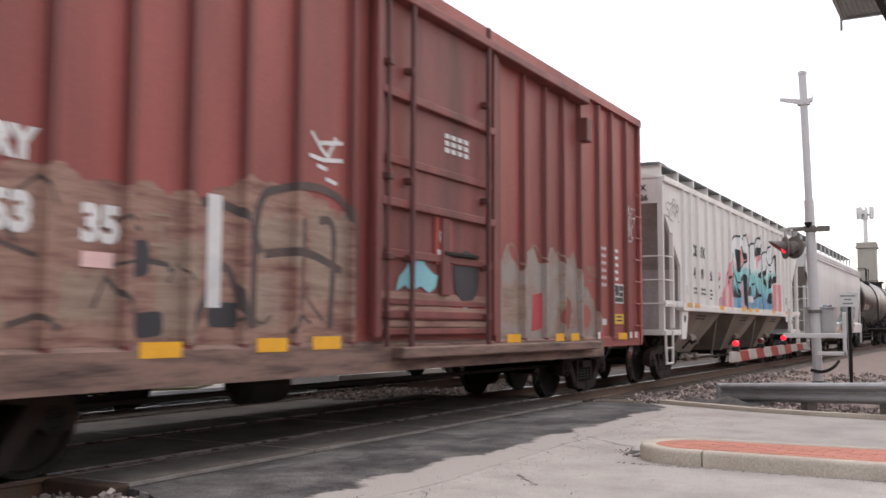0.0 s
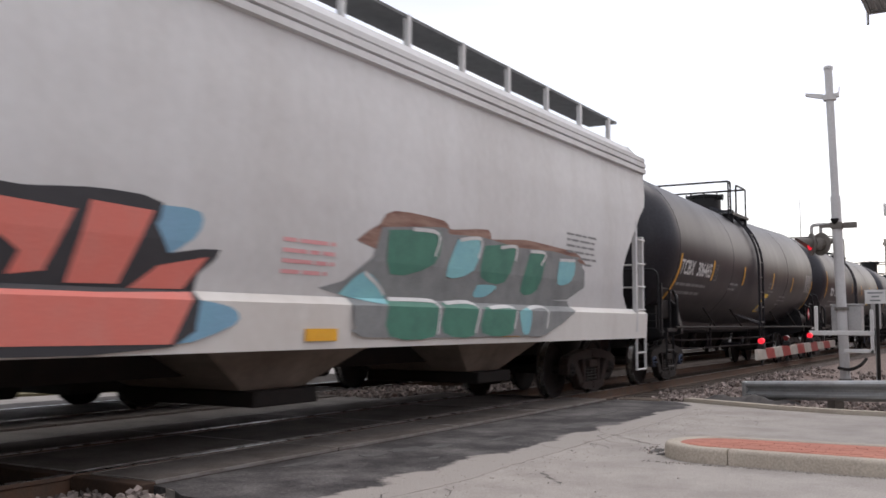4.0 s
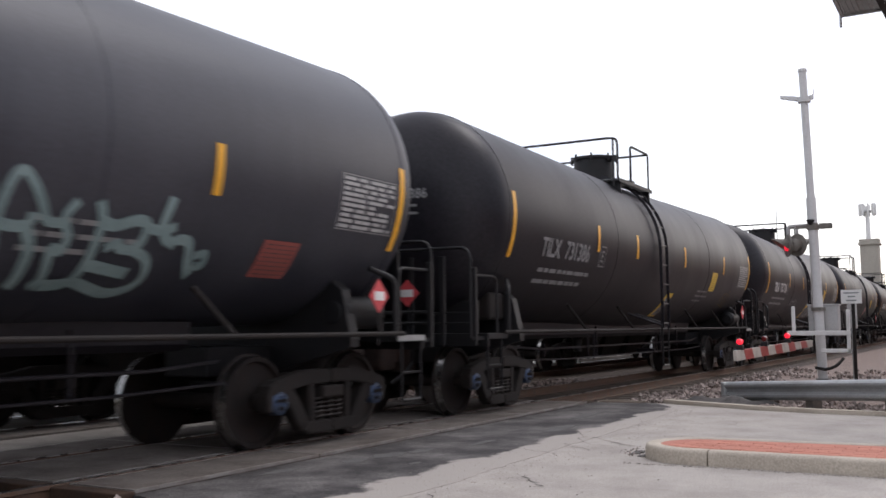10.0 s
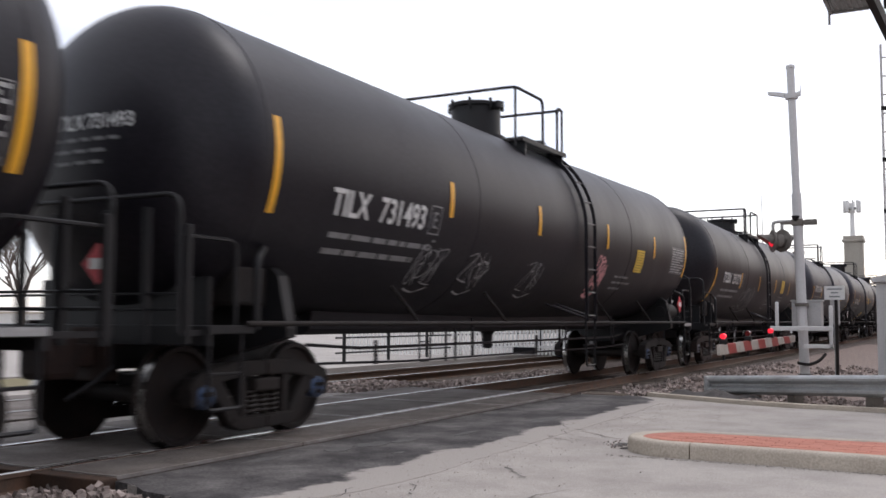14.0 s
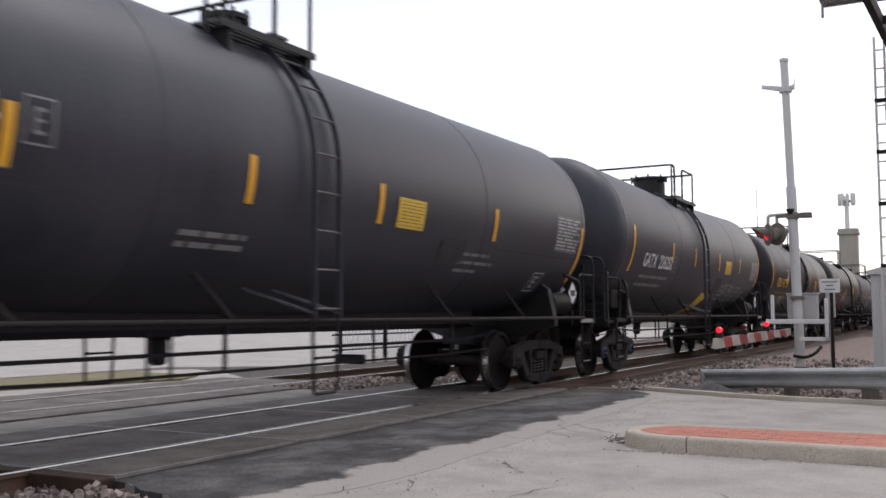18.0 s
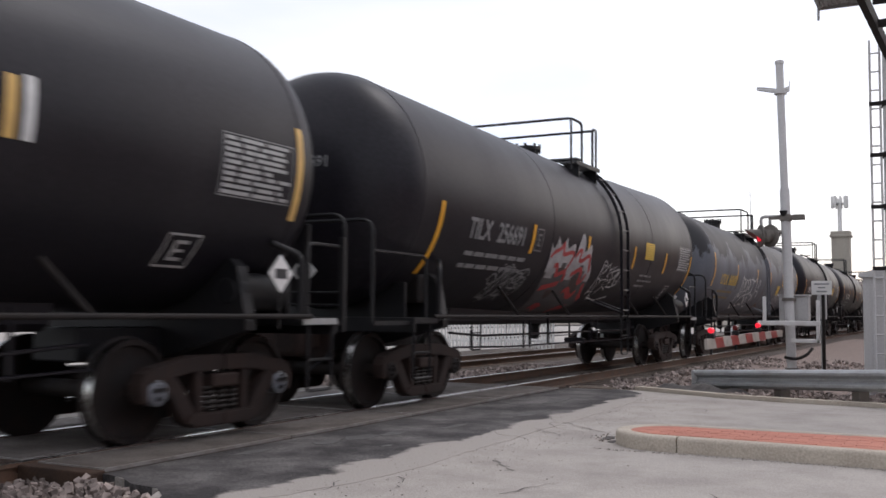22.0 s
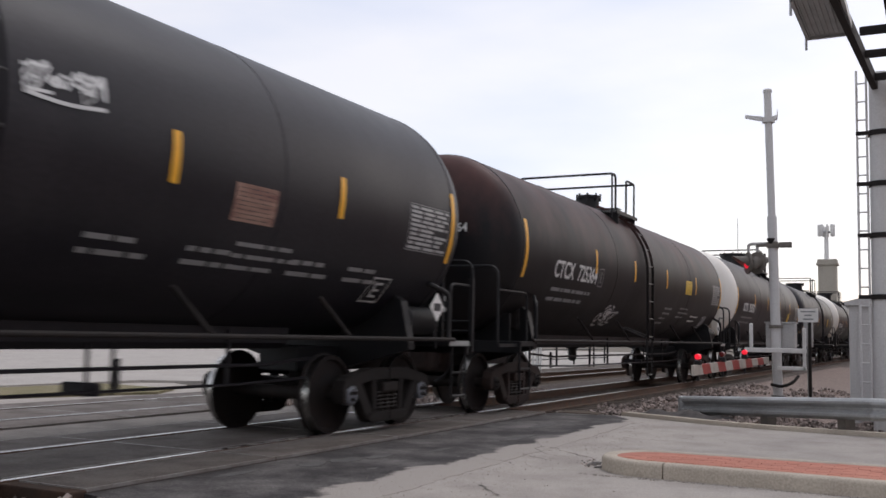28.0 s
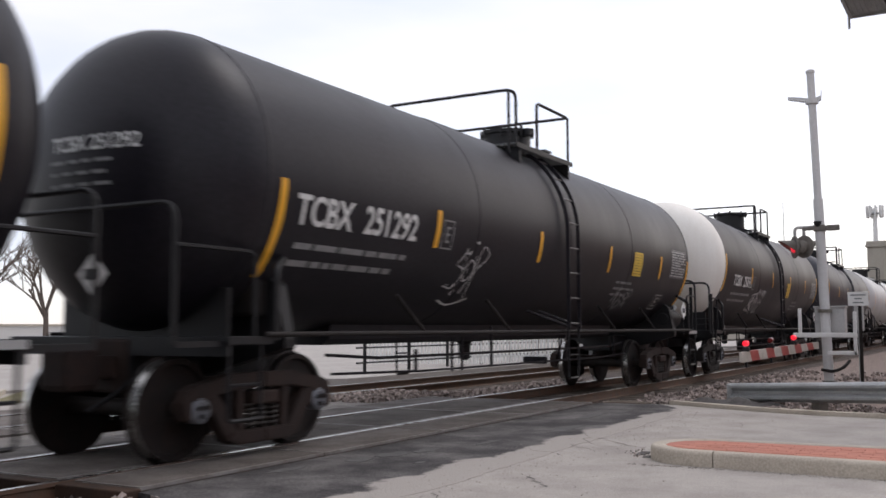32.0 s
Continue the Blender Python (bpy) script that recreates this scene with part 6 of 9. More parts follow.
    part("overspray", side_patch(bmesh.new(), Y(8.95), Y(11.6), 1.15, 1.62, flat_side(dx + 0.05), 0.004, 2), M_BOXTAN, door, "tan overspray")
    bm = bmesh.new()
    for path in (((6.9, 1.2), (6.95, 2.3), (7.3, 2.55), (8.0, 2.62), (8.45, 2.35), (8.5, 1.3)), ((7.05, 1.9), (7.7, 1.95), (8.3, 1.8)), ((7.6, 1.2), (7.65, 2.3)), ((6.2, 2.3), (6.7, 2.25), (7.0, 1.9)), ((8.1, 1.2), (8.15, 2.2), (7.9, 2.3)), ((6.1, 1.15), (6.5, 1.75), (6.8, 1.2))):
        sprayed(bm, [(Y(a), z) for a, z in curve(path, 6)], 0.085, surf, 0.008)
    for k in range(16):
        y, z = r.uniform(2.7, 8.3), r.uniform(1.15, 2.1)
        sprayed(bm, [(Y(y), z), (Y(y + r.uniform(0.05, 0.3)), z + r.uniform(-0.05, 0.25)), (Y(y + r.uniform(0.2, 0.5)), z + r.uniform(-0.1, 0.1))], r.uniform(0.02, 0.05), surf, 0.009)
    drape(bm, [Y(q) for q in ribs], 0.075, 0.06, 0.034)
    part("graffiti", bm, M_BLACKFADE, car, "faded black sprayed outlines")
    for y0, z0, w, h in ((5.32, 1.60, 0.30, 0.31), (5.48, 1.12, 0.3, 0.22), (6.3, 1.2, 0.42, 0.24)):
        bm = bmesh.new()
        blob(bm, [(Y(y0 + w * (0.5 + 0.5 * math.copysign(abs(math.cos(a)) ** 0.6, math.cos(a)))), z0 + h * (0.5 + 0.5 * math.copysign(abs(math.sin(a)) ** 0.6, math.sin(a)) + 0.05 * math.sin(3 * a + y0))) for a in [2 * math.pi * k / 18 for k in range(18)]], surf, 0.009)
        part("painted_square", bm, M_BLACKP, car)
    bm = bmesh.new()
    for a, c, z0, z1 in ((5.60, 5.86, 1.87, 1.89), (5.60, 5.86, 2.12, 2.14), (5.60, 5.62, 1.89, 2.12), (5.84, 5.86, 1.89, 2.12), (5.70, 5.76, 1.93, 2.08)):
        side_patch(bm, Y(a), Y(c), z0, z1, surf, 0.011, 1)
    part("stencil_box", bm, M_BOXPALE, car, "faint boxed stencil letter")
    part("notice_plate", boxed(X + 0.004, X + 0.012, Y(4.94), Y(5.24), 1.66, 1.78), M_PALEPINK, car, "faded pale notice plate")
    ds = flat_side(dx + 0.05)
    bm = bmesh.new()
    blob(bm, [(Y(9.25), 1.62), (Y(9.32), 1.80), (Y(9.5), 1.92), (Y(9.58), 2.06), (Y(9.78), 2.10), (Y(9.92), 1.95), (Y(10.1), 1.86), (Y(10.22), 1.84), (Y(10.16), 1.70), (Y(10.0), 1.62), (Y(9.8), 1.70), (Y(9.6), 1.62), (Y(9.45), 1.70)], ds, 0.012)
    part("graffiti", bm, M_TEAL, door, "pale turquoise sprayed shape")
    bm = bmesh.new()
    blob(bm, [(Y(10.66), 1.66), (Y(10.85), 1.55), (Y(11.15), 1.57), (Y(11.3), 1.72), (Y(11.32), 2.0), (Y(11.2), 2.16), (Y(10.95), 2.2), (Y(10.72), 2.14), (Y(10.62), 1.92)], ds, 0.012)
    part("painted_square", bm, M_BLACKP, door)
    for (y0, y1, z0, z1) in ((5.47, 5.93, 0.98, 1.07), (6.88, 7.32, 1.0, 1.09), (7.72, 8.2, 1.01, 1.1), (12.2, 12.65, 1.02, 1.1), (13.95, 14.3, 1.02, 1.1), (14.6, 14.95, 1.02, 1.1), (16.91, 17.41, 1.02, 1.10)):
        part("reflective_strip", boxed(X + 0.081, X + 0.085, Y(y0), Y(y1), z0 - 0.02, z1 + 0.02), M_YELLOW, car)
    part("white_bar", boxed(X + 0.004, X + 0.010, Y(6.28), Y(6.46), 1.38, 2.38), M_WHITEP, car, "upright white painted bar")
    for text, y, z, size in (("RY", 4.13, 2.41, 0.30), ("53", 4.12, 1.89, 0.38), ("35", 4.92, 1.87, 0.38)):
        put("lettering", letters(text, size, M_LETTER, 0.02), car, Matrix.Translation((X + 0.012, Y(y), z)))
    bm = bmesh.new()
    for k in range(3):
        for j in range(4):
            side_patch(bm, Y(10.38 + 0.17 * j), Y(10.5 + 0.17 * j), 3.40 + 0.09 * k, 3.46 + 0.09 * k, ds, 0.012, 1)
    tagged(part("stencil_writing", bm, M_LETTER, door), kind="stuff")
    bm = bmesh.new()
    for k in range(6):
        for j, y in enumerate((16.28, 16.42, 16.85, 17.0, 17.08)):
            side_patch(bm, Y(y), Y(y + 0.09), 1.95 + 0.13 * k, 2.01 + 0.13 * k, surf, 0.006, 1)
    tagged(part("stencil_writing", bm, M_LETTER, car), kind="stuff")
    notice = part("notice_plate", boxed(X + 0.002, X + 0.02, Y(16.91), Y(17.41), 1.66, 2.02), M_WHITEP, car, "black notice plate with a white border")
    for y0, y1, z0, z1 in ((16.94, 17.16, 1.80, 1.99), (17.19, 17.38, 1.90, 1.99), (17.19, 17.38, 1.79, 1.87), (16.94, 17.38, 1.69, 1.77)):
        part("black_field", boxed(X + 0.020, X + 0.023, Y(y0), Y(y1), z0, z1), M_LETTERK, notice)
    for y in (15.98, 17.72, 18.02):
        part("reflector", boxed(X + 0.081, X + 0.086, Y(y), Y(y + 0.13), 1.02, 1.14), M_REDP, car)
        part("reflector", boxed(X + 0.081, X + 0.086, Y(y - 0.14), Y(y - 0.01), 1.02, 1.14), M_WHITEP, car)
    part("white_patch", side_patch(bmesh.new(), Y(16.28), Y(16.52), 1.26, 1.37, surf, 0.006, 1), M_WHITEP, car)
    part("notice_plate", boxed(X + 0.002, X + 0.02, Y(16.91), Y(17.41), 1.28, 1.46), M_LABELY, car, "yellow notice plate")
    bars(car, Y(17.0), 1.40, (0.32, 0.32), M_LETTERK, flat_side(X + 0.02), 0.03, 0.07, 12)
    part("notice_plate", boxed(dx + 0.05, dx + 0.075, Y(10.12), Y(10.56), 1.98, 2.62, bevel=0.006), M_REDSTRIPE, door, "red placard board")
    part("round_emblem", lathe([(0, 0.12), (0.006, 0.12)], 20, "x"), M_WHITEP, door, m=Matrix.Translation((dx + 0.077, Y(10.34), 2.32)))
    for y, on in ((10.4, M_REDSTRIPE), (10.6, M_WHITE), (10.95, M_REDSTRIPE), (11.1, M_WHITE)):
        part("reflective_strip", boxed(dx + 0.052, dx + 0.058, Y(y), Y(y + 0.18), 1.30, 1.40), on, door)
    bm = bmesh.new()
    for path in (((7.75, 3.2), (7.92, 3.04), (8.02, 2.98)), ((7.9, 3.1), (8.3, 3.16)), ((7.72, 2.95), (7.95, 2.93), (8.3, 2.97)), ((8.18, 3.2), (8.02, 2.95)), ((8.0, 2.74), (8.2, 2.71)), ((7.85, 2.86), (8.02, 2.84))):
        sprayed(bm, [(Y(a), z) for a, z in path], 0.045, surf, 0.008)
    part("graffiti", bm, M_WHITEP, car, "short white sprayed strokes")
    scrawl(car, 6, Y(17.63), 2.95, 0.52, 0.55, M_WHITEP, surf, 14, 0.03)
    scrawl(car, 9, Y(15.5), 2.05, 0.52, 0.23, M_BOXPALE, surf, 12, 0.028, "pale sprayed scrawl")
    bm = bmesh.new()
    blob(bm, [(Y(13.2), 1.15), (Y(13.6), 1.2), (Y(13.65), 1.75), (Y(13.25), 1.7)], surf, 0.008)
    part("graffiti", bm, M_REDP, car, "dull red sprayed patch")
    # corner ladder
    for k in range(7):
        part("grab_iron", rod(bmesh.new(), (X + 0.12, Y(17.78), 1.25 + 0.42 * k), (X + 0.12, Y(18.3), 1.25 + 0.42 * k), 0.016, 8), M_BOXRED, car)
    bm = bmesh.new()
    box(bm, -0.35, 0.35, -half, half, 0.62, 0.92)
    for k in range(9):
        box(bm, -1.4, 1.4, -half + 1.9 + k * 1.5, -half + 2.0 + k * 1.5, 0.74, 0.95)
    part("underframe", bm, M_TRUCK, car)
    part("brake_rod", rod(bmesh.new(), (0.8, -5.4, 0.55), (0.8, 5.4, 0.55), 0.03, 6), M_TRUCK, car)
    part("brake_cylinder", lathe([(-0.4, 0.12), (-0.3, 0.2), (0.3, 0.2), (0.4, 0.1)], 18), M_TRUCK, car, m=Matrix.Translation((0.8, -2.4, 0.62)))
    add_trucks(car, -half + 2.05, half - 1.75, 1, "dark")
    add_couplers(car, half)
    return car


def blended(name, bands):
    """Spray paint that passes from colour to colour with height, in soft cloudy edges."""
    m = mat(name, bands[0][1], 0.55, bump=0, amount=0)
    n, l = m.node_tree.nodes, m.node_tree.links
    tc, sep, nz = n.new("ShaderNodeTexCoord"), n.new("ShaderNodeSeparateXYZ"), n.new("ShaderNodeTexNoise")
    nz.inputs["Scale"].default_value, nz.inputs["Detail"].default_value = 3.2, 3
    l.new(tc.outputs["Object"], sep.inputs[0])
    l.new(tc.outputs["Object"], nz.inputs["Vector"])
    ma = n.new("ShaderNodeMath")
    ma.operation, ma.inputs[1].default_value = "MULTIPLY_ADD", 0.75
    l.new(nz.outputs["Fac"], ma.inputs[0])
    l.new(sep.outputs["Z"], ma.inputs[2])
    mr = n.new("ShaderNodeMapRange")
    mr.inputs[1].default_value, mr.inputs[2].default_value = 1.375, 4.375
    l.new(ma.outputs[0], mr.inputs[0])
    ramp = n.new("ShaderNodeValToRGB")
    e = ramp.color_ramp.elements
    while len(e) < len(bands):
        e.new(0.5)
    for k, (z, c) in enumerate(bands):
        e[k].position, e[k].color = (z - 1.0) / 3.0, (*c, 1)
    l.new(mr.outputs[0], ramp.inputs[0])
    l.new(ramp.outputs[0], n["Principled BSDF"].inputs["Base Color"])
    return m


M_PIECE = blended("white_turquoise_blue_spray_paint", ((2.02, (0.19, 0.37, 0.51)), (2.30, (0.24, 0.55, 0.57)), (2.80, (0.27, 0.60, 0.58)), (2.98, (0.74, 0.74, 0.72))))


# -- covered hopper with ribbed sides and a large sprayed piece --
def ribbed_hopper():
    b, e = 20.25, 37.6
    mid = (b + e) / 2
    half = (e - b) / 2
    Y = lambda s: s - mid
    car = thing("covered_hopper", pose(0, mid, 0), "pale grey ribbed covered hopper car with colourful graffiti", "hopper car")
    MID[car.name] = mid
    X, ZT, ZS = 1.50, 4.46, 1.74
    # side sheets, cut away over the trucks
    outline = [(Y(b), ZT), (Y(b), 3.82), (Y(21.62), 2.60), (Y(21.62), ZS), (Y(36.07), ZS), (Y(36.07), 2.60), (Y(e), 3.82), (Y(e), ZT)]
    for s in (1, -1):
        bm = prism(outline, s * X, s * (X - 0.06), "x")
        part("side_sheet", bm, M_HOPPER, car)
        part("side_sill", boxed(s * (X - 0.10), s * (X + 0.07), Y(21.6), Y(36.3), ZS - 0.14, ZS + 0.02, bevel=0.015), M_HOPPER, car)
        part("top_chord", boxed(s * (X - 0.10), s * (X + 0.06), Y(b), Y(e), ZT - 0.10, ZT + 0.04, bevel=0.02), M_HOPPER, car)
    rib_me = mesh_of("rib", prism([(0, -0.085), (0.07, -0.05), (0.07, 0.05), (0, 0.085)], ZS, ZT - 0.08, "z"), M_HOPPER)
    ribs = [21.82, 22.45, 23.13, 24.0, 24.88, 25.72, 26.52, 27.5, 28.35, 29.37, 30.36, 31.17, 31.97, 32.83, 33.70, 34.52, 35.21, 35.90]
    over = [Y(q) for q in ribs]
    for y in ribs:
        for s in (0, 180):
            put("rib", rib_me, car, Matrix.Rotation(radians(s), 4, "Z") @ Matrix.Translation((X, Y(y) if s == 0 else -Y(y), 0)))
    # roof, hatches, running boards
    part("roof", prism([(-X, ZT), (X, ZT), (0.9, ZT + 0.16), (0, ZT + 0.22), (-0.9, ZT + 0.16)], Y(b), Y(e)), M_HOPPER, car)
    for k in range(10):
        part("roof_hatch", boxed(-0.45, 0.45, Y(21.2) + 1.6 * k, Y(22.6) + 1.6 * k, ZT + 0.18, ZT + 0.34, bevel=0.03), M_HOPPER, car)
    for s in (1, -1):
        wk = part("running_board", boxed(s * 0.72, s * 1.38, Y(b + 0.2), Y(e - 0.2), ZT + 0.32, ZT + 0.36), M_WALKGREY, car, "dark roof running board")
        part("end_grating", boxed(s * 0.02, s * 1.38, Y(b + 0.2), Y(b + 0.75), ZT + 0.36, ZT + 0.385), M_WALKGREY, wk)
        for k in range(13):
            part("board_bracket", boxed(s * 0.75, s * 1.40, Y(b + 0.3) + 1.38 * k - 0.03, Y(b + 0.3) + 1.38 * k + 0.03, ZT + 0.05, ZT + 0.34), M_HOPPER, wk)
    # slope sheets and end frames
    for s, y0 in ((-1, b), (1, e)):
        top_y, low_y = Y(y0) - s * 0.02, Y(y0) - s * 1.42
        bm = bmesh.new()
        vs = [(-X + 0.06, top_y, 3.93), (X - 0.06, top_y, 3.93), (X - 0.06, low_y, 2.54), (-X + 0.06, low_y, 2.54)]
        f = bm.faces.new([bm.verts.new(v) for v in vs])
        bmesh.ops.solidify(bm, geom=[f], thickness=0.05)
        part("slope_sheet", bm, M_DUSTY, car)
        part("end_panel", boxed(-X, X, min(top_y, top_y - s * 0.06), max(top_y, top_y - s * 0.06), 3.91, ZT), M_HOPPER, car)
        part("bulkhead", boxed(-X + 0.02, X - 0.02, min(Y(y0) - s * 1.42, Y(y0) - s * 1.47), max(Y(y0) - s * 1.42, Y(y0) - s * 1.47), 1.15, 2.56), M_DUSTY, car)
        for x in (-X + 0.05, -0.50, 0.50, X - 0.05):
            part("end_post", boxed(x - 0.06, x + 0.06, min(Y(y0), Y(y0) - s * 0.1), max(Y(y0), Y(y0) - s * 0.1), 1.15, ZT - 0.05 if abs(x) > 1 else 4.0, bevel=0.01), M_HOPPER, car)
        for z in (1.73, 2.24, 2.75):
            part("end_rung", rod(bmesh.new(), (-X, Y(y0) + s * 0.05, z), (X, Y(y0) + s * 0.05, z), 0.016, 8), M_HOPPER, car)
            part("side_rung", rod(bmesh.new(), (X + 0.05, Y(y0), z), (X + 0.05, Y(y0) - s * 0.62, z), 0.016, 8), M_HOPPER, car)
        part("ladder_post", boxed(X - 0.03, X + 0.06, min(Y(y0) - s * 0.58, Y(y0) - s * 0.66), max(Y(y0) - s * 0.58, Y(y0) - s * 0.66), 1.2, 3.3, bevel=0.01), M_HOPPER, car)
        part("end_deck", boxed(-X, X, min(Y(y0), Y(y0) - s * 1.5), max(Y(y0), Y(y0) - s * 1.5), 1.05, 1.17, bevel=0.01), M_HOPPER, car)
        part("waist_bar", boxed(X - 0.02, X + 0.05, min(Y(y0), Y(y0) - s * 1.35), max(Y(y0), Y(y0) - s * 1.35), 1.66, 1.80, bevel=0.01), M_HOPPER, car)
        bm = prism([(Y(y0) - s * 1.4, 1.66), (Y(y0) - s * 1.95, 1.66), (Y(y0) - s * 1.72, 0.96), (Y(y0) - s * 1.35, 0.96)][::-s], X - 0.04, X + 0.02, "x")
        br = part("bolster_plate", bm, M_HOPPER, car)
        part("lifting_hole", lathe([(X + 0.021, 0.09), (X + 0.025, 0.09)], 18, "x"), M_BLACKP, br, m=Matrix.Translation((0, Y(y0) - s * 1.62, 1.42)))
        bm = bmesh.new()
        pipe(bm, [(X + 0.02, Y(y0) - s * 0.05, 1.15), (X + 0.02, Y(y0) - s * 0.12, 0.45), (X + 0.02, Y(y0) - s * 0.58, 0.45), (X + 0.02, Y(y0) - s * 0.62, 1.15)], 0.03, 6)
        rod(bm, (X + 0.02, Y(y0) - s * 0.1, 0.78), (X + 0.02, Y(y0) - s * 0.6, 0.78), 0.02, 6)
        part("step", bm, M_HOPPER, car)
    bm = bmesh.new()
    box(bm, -0.3, 0.3, -half, half, 0.74, 1.05)
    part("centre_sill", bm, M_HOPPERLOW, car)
    # sloping floor sheets, near-black for the shade between the pockets, then the three pockets
    part("floor_sheet", boxed(-X + 0.05, X - 0.08, Y(21.7), Y(36.0), ZS - 0.16, ZS - 0.13), M_TRUCK, car)
    for c0, c1 in ((22.1, 25.7), (27.23, 30.33), (31.93, 34.62)):
        m0 = (c0 + c1) / 2
        bm = bmesh.new()
        top = [(-X + 0.04, Y(c0), ZS - 0.12), (X - 0.04, Y(c0), ZS - 0.12), (X - 0.04, Y(c1), ZS - 0.12), (-X + 0.04, Y(c1), ZS - 0.12)]
        low = [(-0.85, Y(m0) - 0.75, 0.58), (0.85, Y(m0) - 0.75, 0.58), (0.85, Y(m0) + 0.75, 0.58), (-0.85, Y(m0) + 0.75, 0.58)]
        tv, lv = [bm.verts.new(p) for p in top], [bm.verts.new(p) for p in low]
        for k in range(4):
            bm.faces.new((tv[k], tv[(k + 1) % 4], lv[(k + 1) % 4], lv[k]))
        bm.faces.new(lv)
        bm.faces.new(tv[::-1])
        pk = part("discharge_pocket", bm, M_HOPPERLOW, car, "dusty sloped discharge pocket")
        part("gate", boxed(-0.95, 0.98, Y(m0) - 0.5, Y(m0) + 0.5, 0.46, 0.62, bevel=0.02), M_TRUCK, pk)
        part("gate_shaft", rod(bmesh.new(), (1.05, Y(m0) - 0.75, 0.50), (1.05, Y(m0) + 0.75, 0.50), 0.04, 8), M_HOPPERLOW, pk)
        for d in (-0.5, 0.42):
            part("shaft_bearing", lathe([(-0.09, 0.05), (-0.08, 0.085), (0.05, 0.095), (0.08, 0.06), (0.10, 0.045)], 12, "x"), M_HOPPERLOW, pk, m=Matrix.Translation((1.10, Y(m0) + d, 0.50)))
        part("gear_cover", prism([(1.06, 0.94), (1.20, 0.90), (1.20, 0.98), (1.12, 1.07)], Y(m0) - 0.26, Y(m0) + 0.22, "y"), M_HOPPERLOW, pk)
        part("gear", lathe([(1.08, 0.05), (1.10, 0.10), (1.15, 0.10), (1.17, 0.05), (1.22, 0.03)], 14, "x"), M_TRUCK, pk, m=Matrix.Translation((0, Y(m0) + 0.05, 0.90)))
        part("gear_strut", rod(bmesh.new(), (1.16, Y(m0) - 0.24, 0.92), (1.02, Y(m0) - 0.42, 0.72), 0.025, 6), M_TRUCK, pk)
        for k in range(2):
            part("caution_line", side_patch(bmesh.new(), Y(m0) - 0.50, Y(m0) + 0.42, 1.42 + 0.07 * k, 1.45 + 0.07 * k, lambda z: 0.85 + (z - 0.58) * 0.5865, 0.008, 1), M_TRUCK, pk)
    for q in (26.1, 31.05):
        part("cross_bearer", rod(bmesh.new(), (1.30, Y(q) - 0.35, 1.50), (0.98, Y(q) + 0.35, 0.52), 0.035, 8), M_HOPPERLOW, car)
    part("brake_rod", rod(bmesh.new(), (0.98, Y(23.2), 0.45), (0.98, Y(34.2), 0.45), 0.028, 8), M_TRUCK, car)
    add_trucks(car, Y(21.65), Y(35.8), 1, "dark")
    add_couplers(car, half)
    surf = flat = flat_side(X)
    for text, y, z, size in (("CE", 22.64, 2.93, 0.35), ("FX", 23.41, 2.93, 0.35), ("34", 22.59, 2.40, 0.35), ("39", 23.35, 2.40, 0.35), ("26", 24.20, 2.40, 0.35)):
        put("lettering", letters(text, size, M_LETTERK, 0.012), car, Matrix.Translation((X + 0.008, Y(y), z)))
    for text, x, z, size in (("CEFX", 0.72, 4.19, 0.18), ("343926", 0.65, 3.97, 0.18)):
        put("end_lettering", letters(text, size, M_LETTERK, 0.006), car, Matrix.Translation((x, Y(b) - 0.008, z)) @ Matrix.Rotation(-math.pi / 2, 4, "Z"))
    bars(car, Y(22.6), 2.12, (0.5, 0.5), M_LETTERK, flat, 0.05, 0.1, 3)
    bars(car, Y(23.4), 2.12, (0.5, 0.5), M_LETTERK, flat, 0.05, 0.1, 4)
    bars(car, Y(24.2), 2.12, (0.4, 0.4, 0.3), M_LETTERK, flat, 0.05, 0.1, 5)
    for y in (21.9, 22.58, 25.05, 27.65, 28.58, 29.55, 32.14, 34.56, 35.33):
        part("reflective_strip", boxed(X + 0.071, X + 0.075, Y(y), Y(y + 0.45), ZS - 0.06, ZS + 0.05), M_YELLOW if 25 < y < 33 else M_FADEORANGE, car)
    part("data_plate", boxed(X + 0.004, X + 0.014, Y(34.63), Y(35.05), 2.0, 2.26), M_WALKGREY, car, "dark grey data plate")
    bars(car, Y(35.33), 2.12, (0.42, 0.40, 0.38), M_LETTERDIM, flat, 0.03, 0.06, 13)
    bars(car, Y(33.84), 2.10, (0.4, 0.4, 0.35), M_LETTERDIM, flat, 0.03, 0.07, 14)
    part("sill_plate", boxed(X + 0.071, X + 0.080, Y(34.5), Y(34.84), 1.43, 1.62), M_HOPPER, car, "small pale plate with a dark border")
    bars(car, Y(34.55), 1.56, (0.24, 0.24), M_LETTERDIM, flat_side(X + 0.074), 0.03, 0.06, 15)
    part("notice_plate", boxed(X + 0.052, X + 0.06, Y(21.1), Y(21.55), 1.69, 1.78), M_WHITEP, car, "small white notice plate")
    for q, z0, z1 in ((21.98, 1.99, 2.16), (24.98, 2.62, 2.90)):
        bm = bmesh.new()
        for y0, y1, a, c in ((0, 0.26, z0, z0 + 0.012), (0, 0.26, z1, z1 + 0.012), (0, 0.012, z0 + 0.012, z1), (0.248, 0.26, z0 + 0.012, z1), (0.05, 0.2, z0 + 0.06, z0 + 0.075), (0.05, 0.2, z0 + 0.10, z0 + 0.115)):
            side_patch(bm, Y(q) + y0, Y(q) + y1, a, c, flat, 0.007, 1)
        part("stencil_box", bm, M_LETTERDIM, car, "thin boxed stencil")
    pocket = lambda z: 0.85 + (z - 0.58) * 0.5865
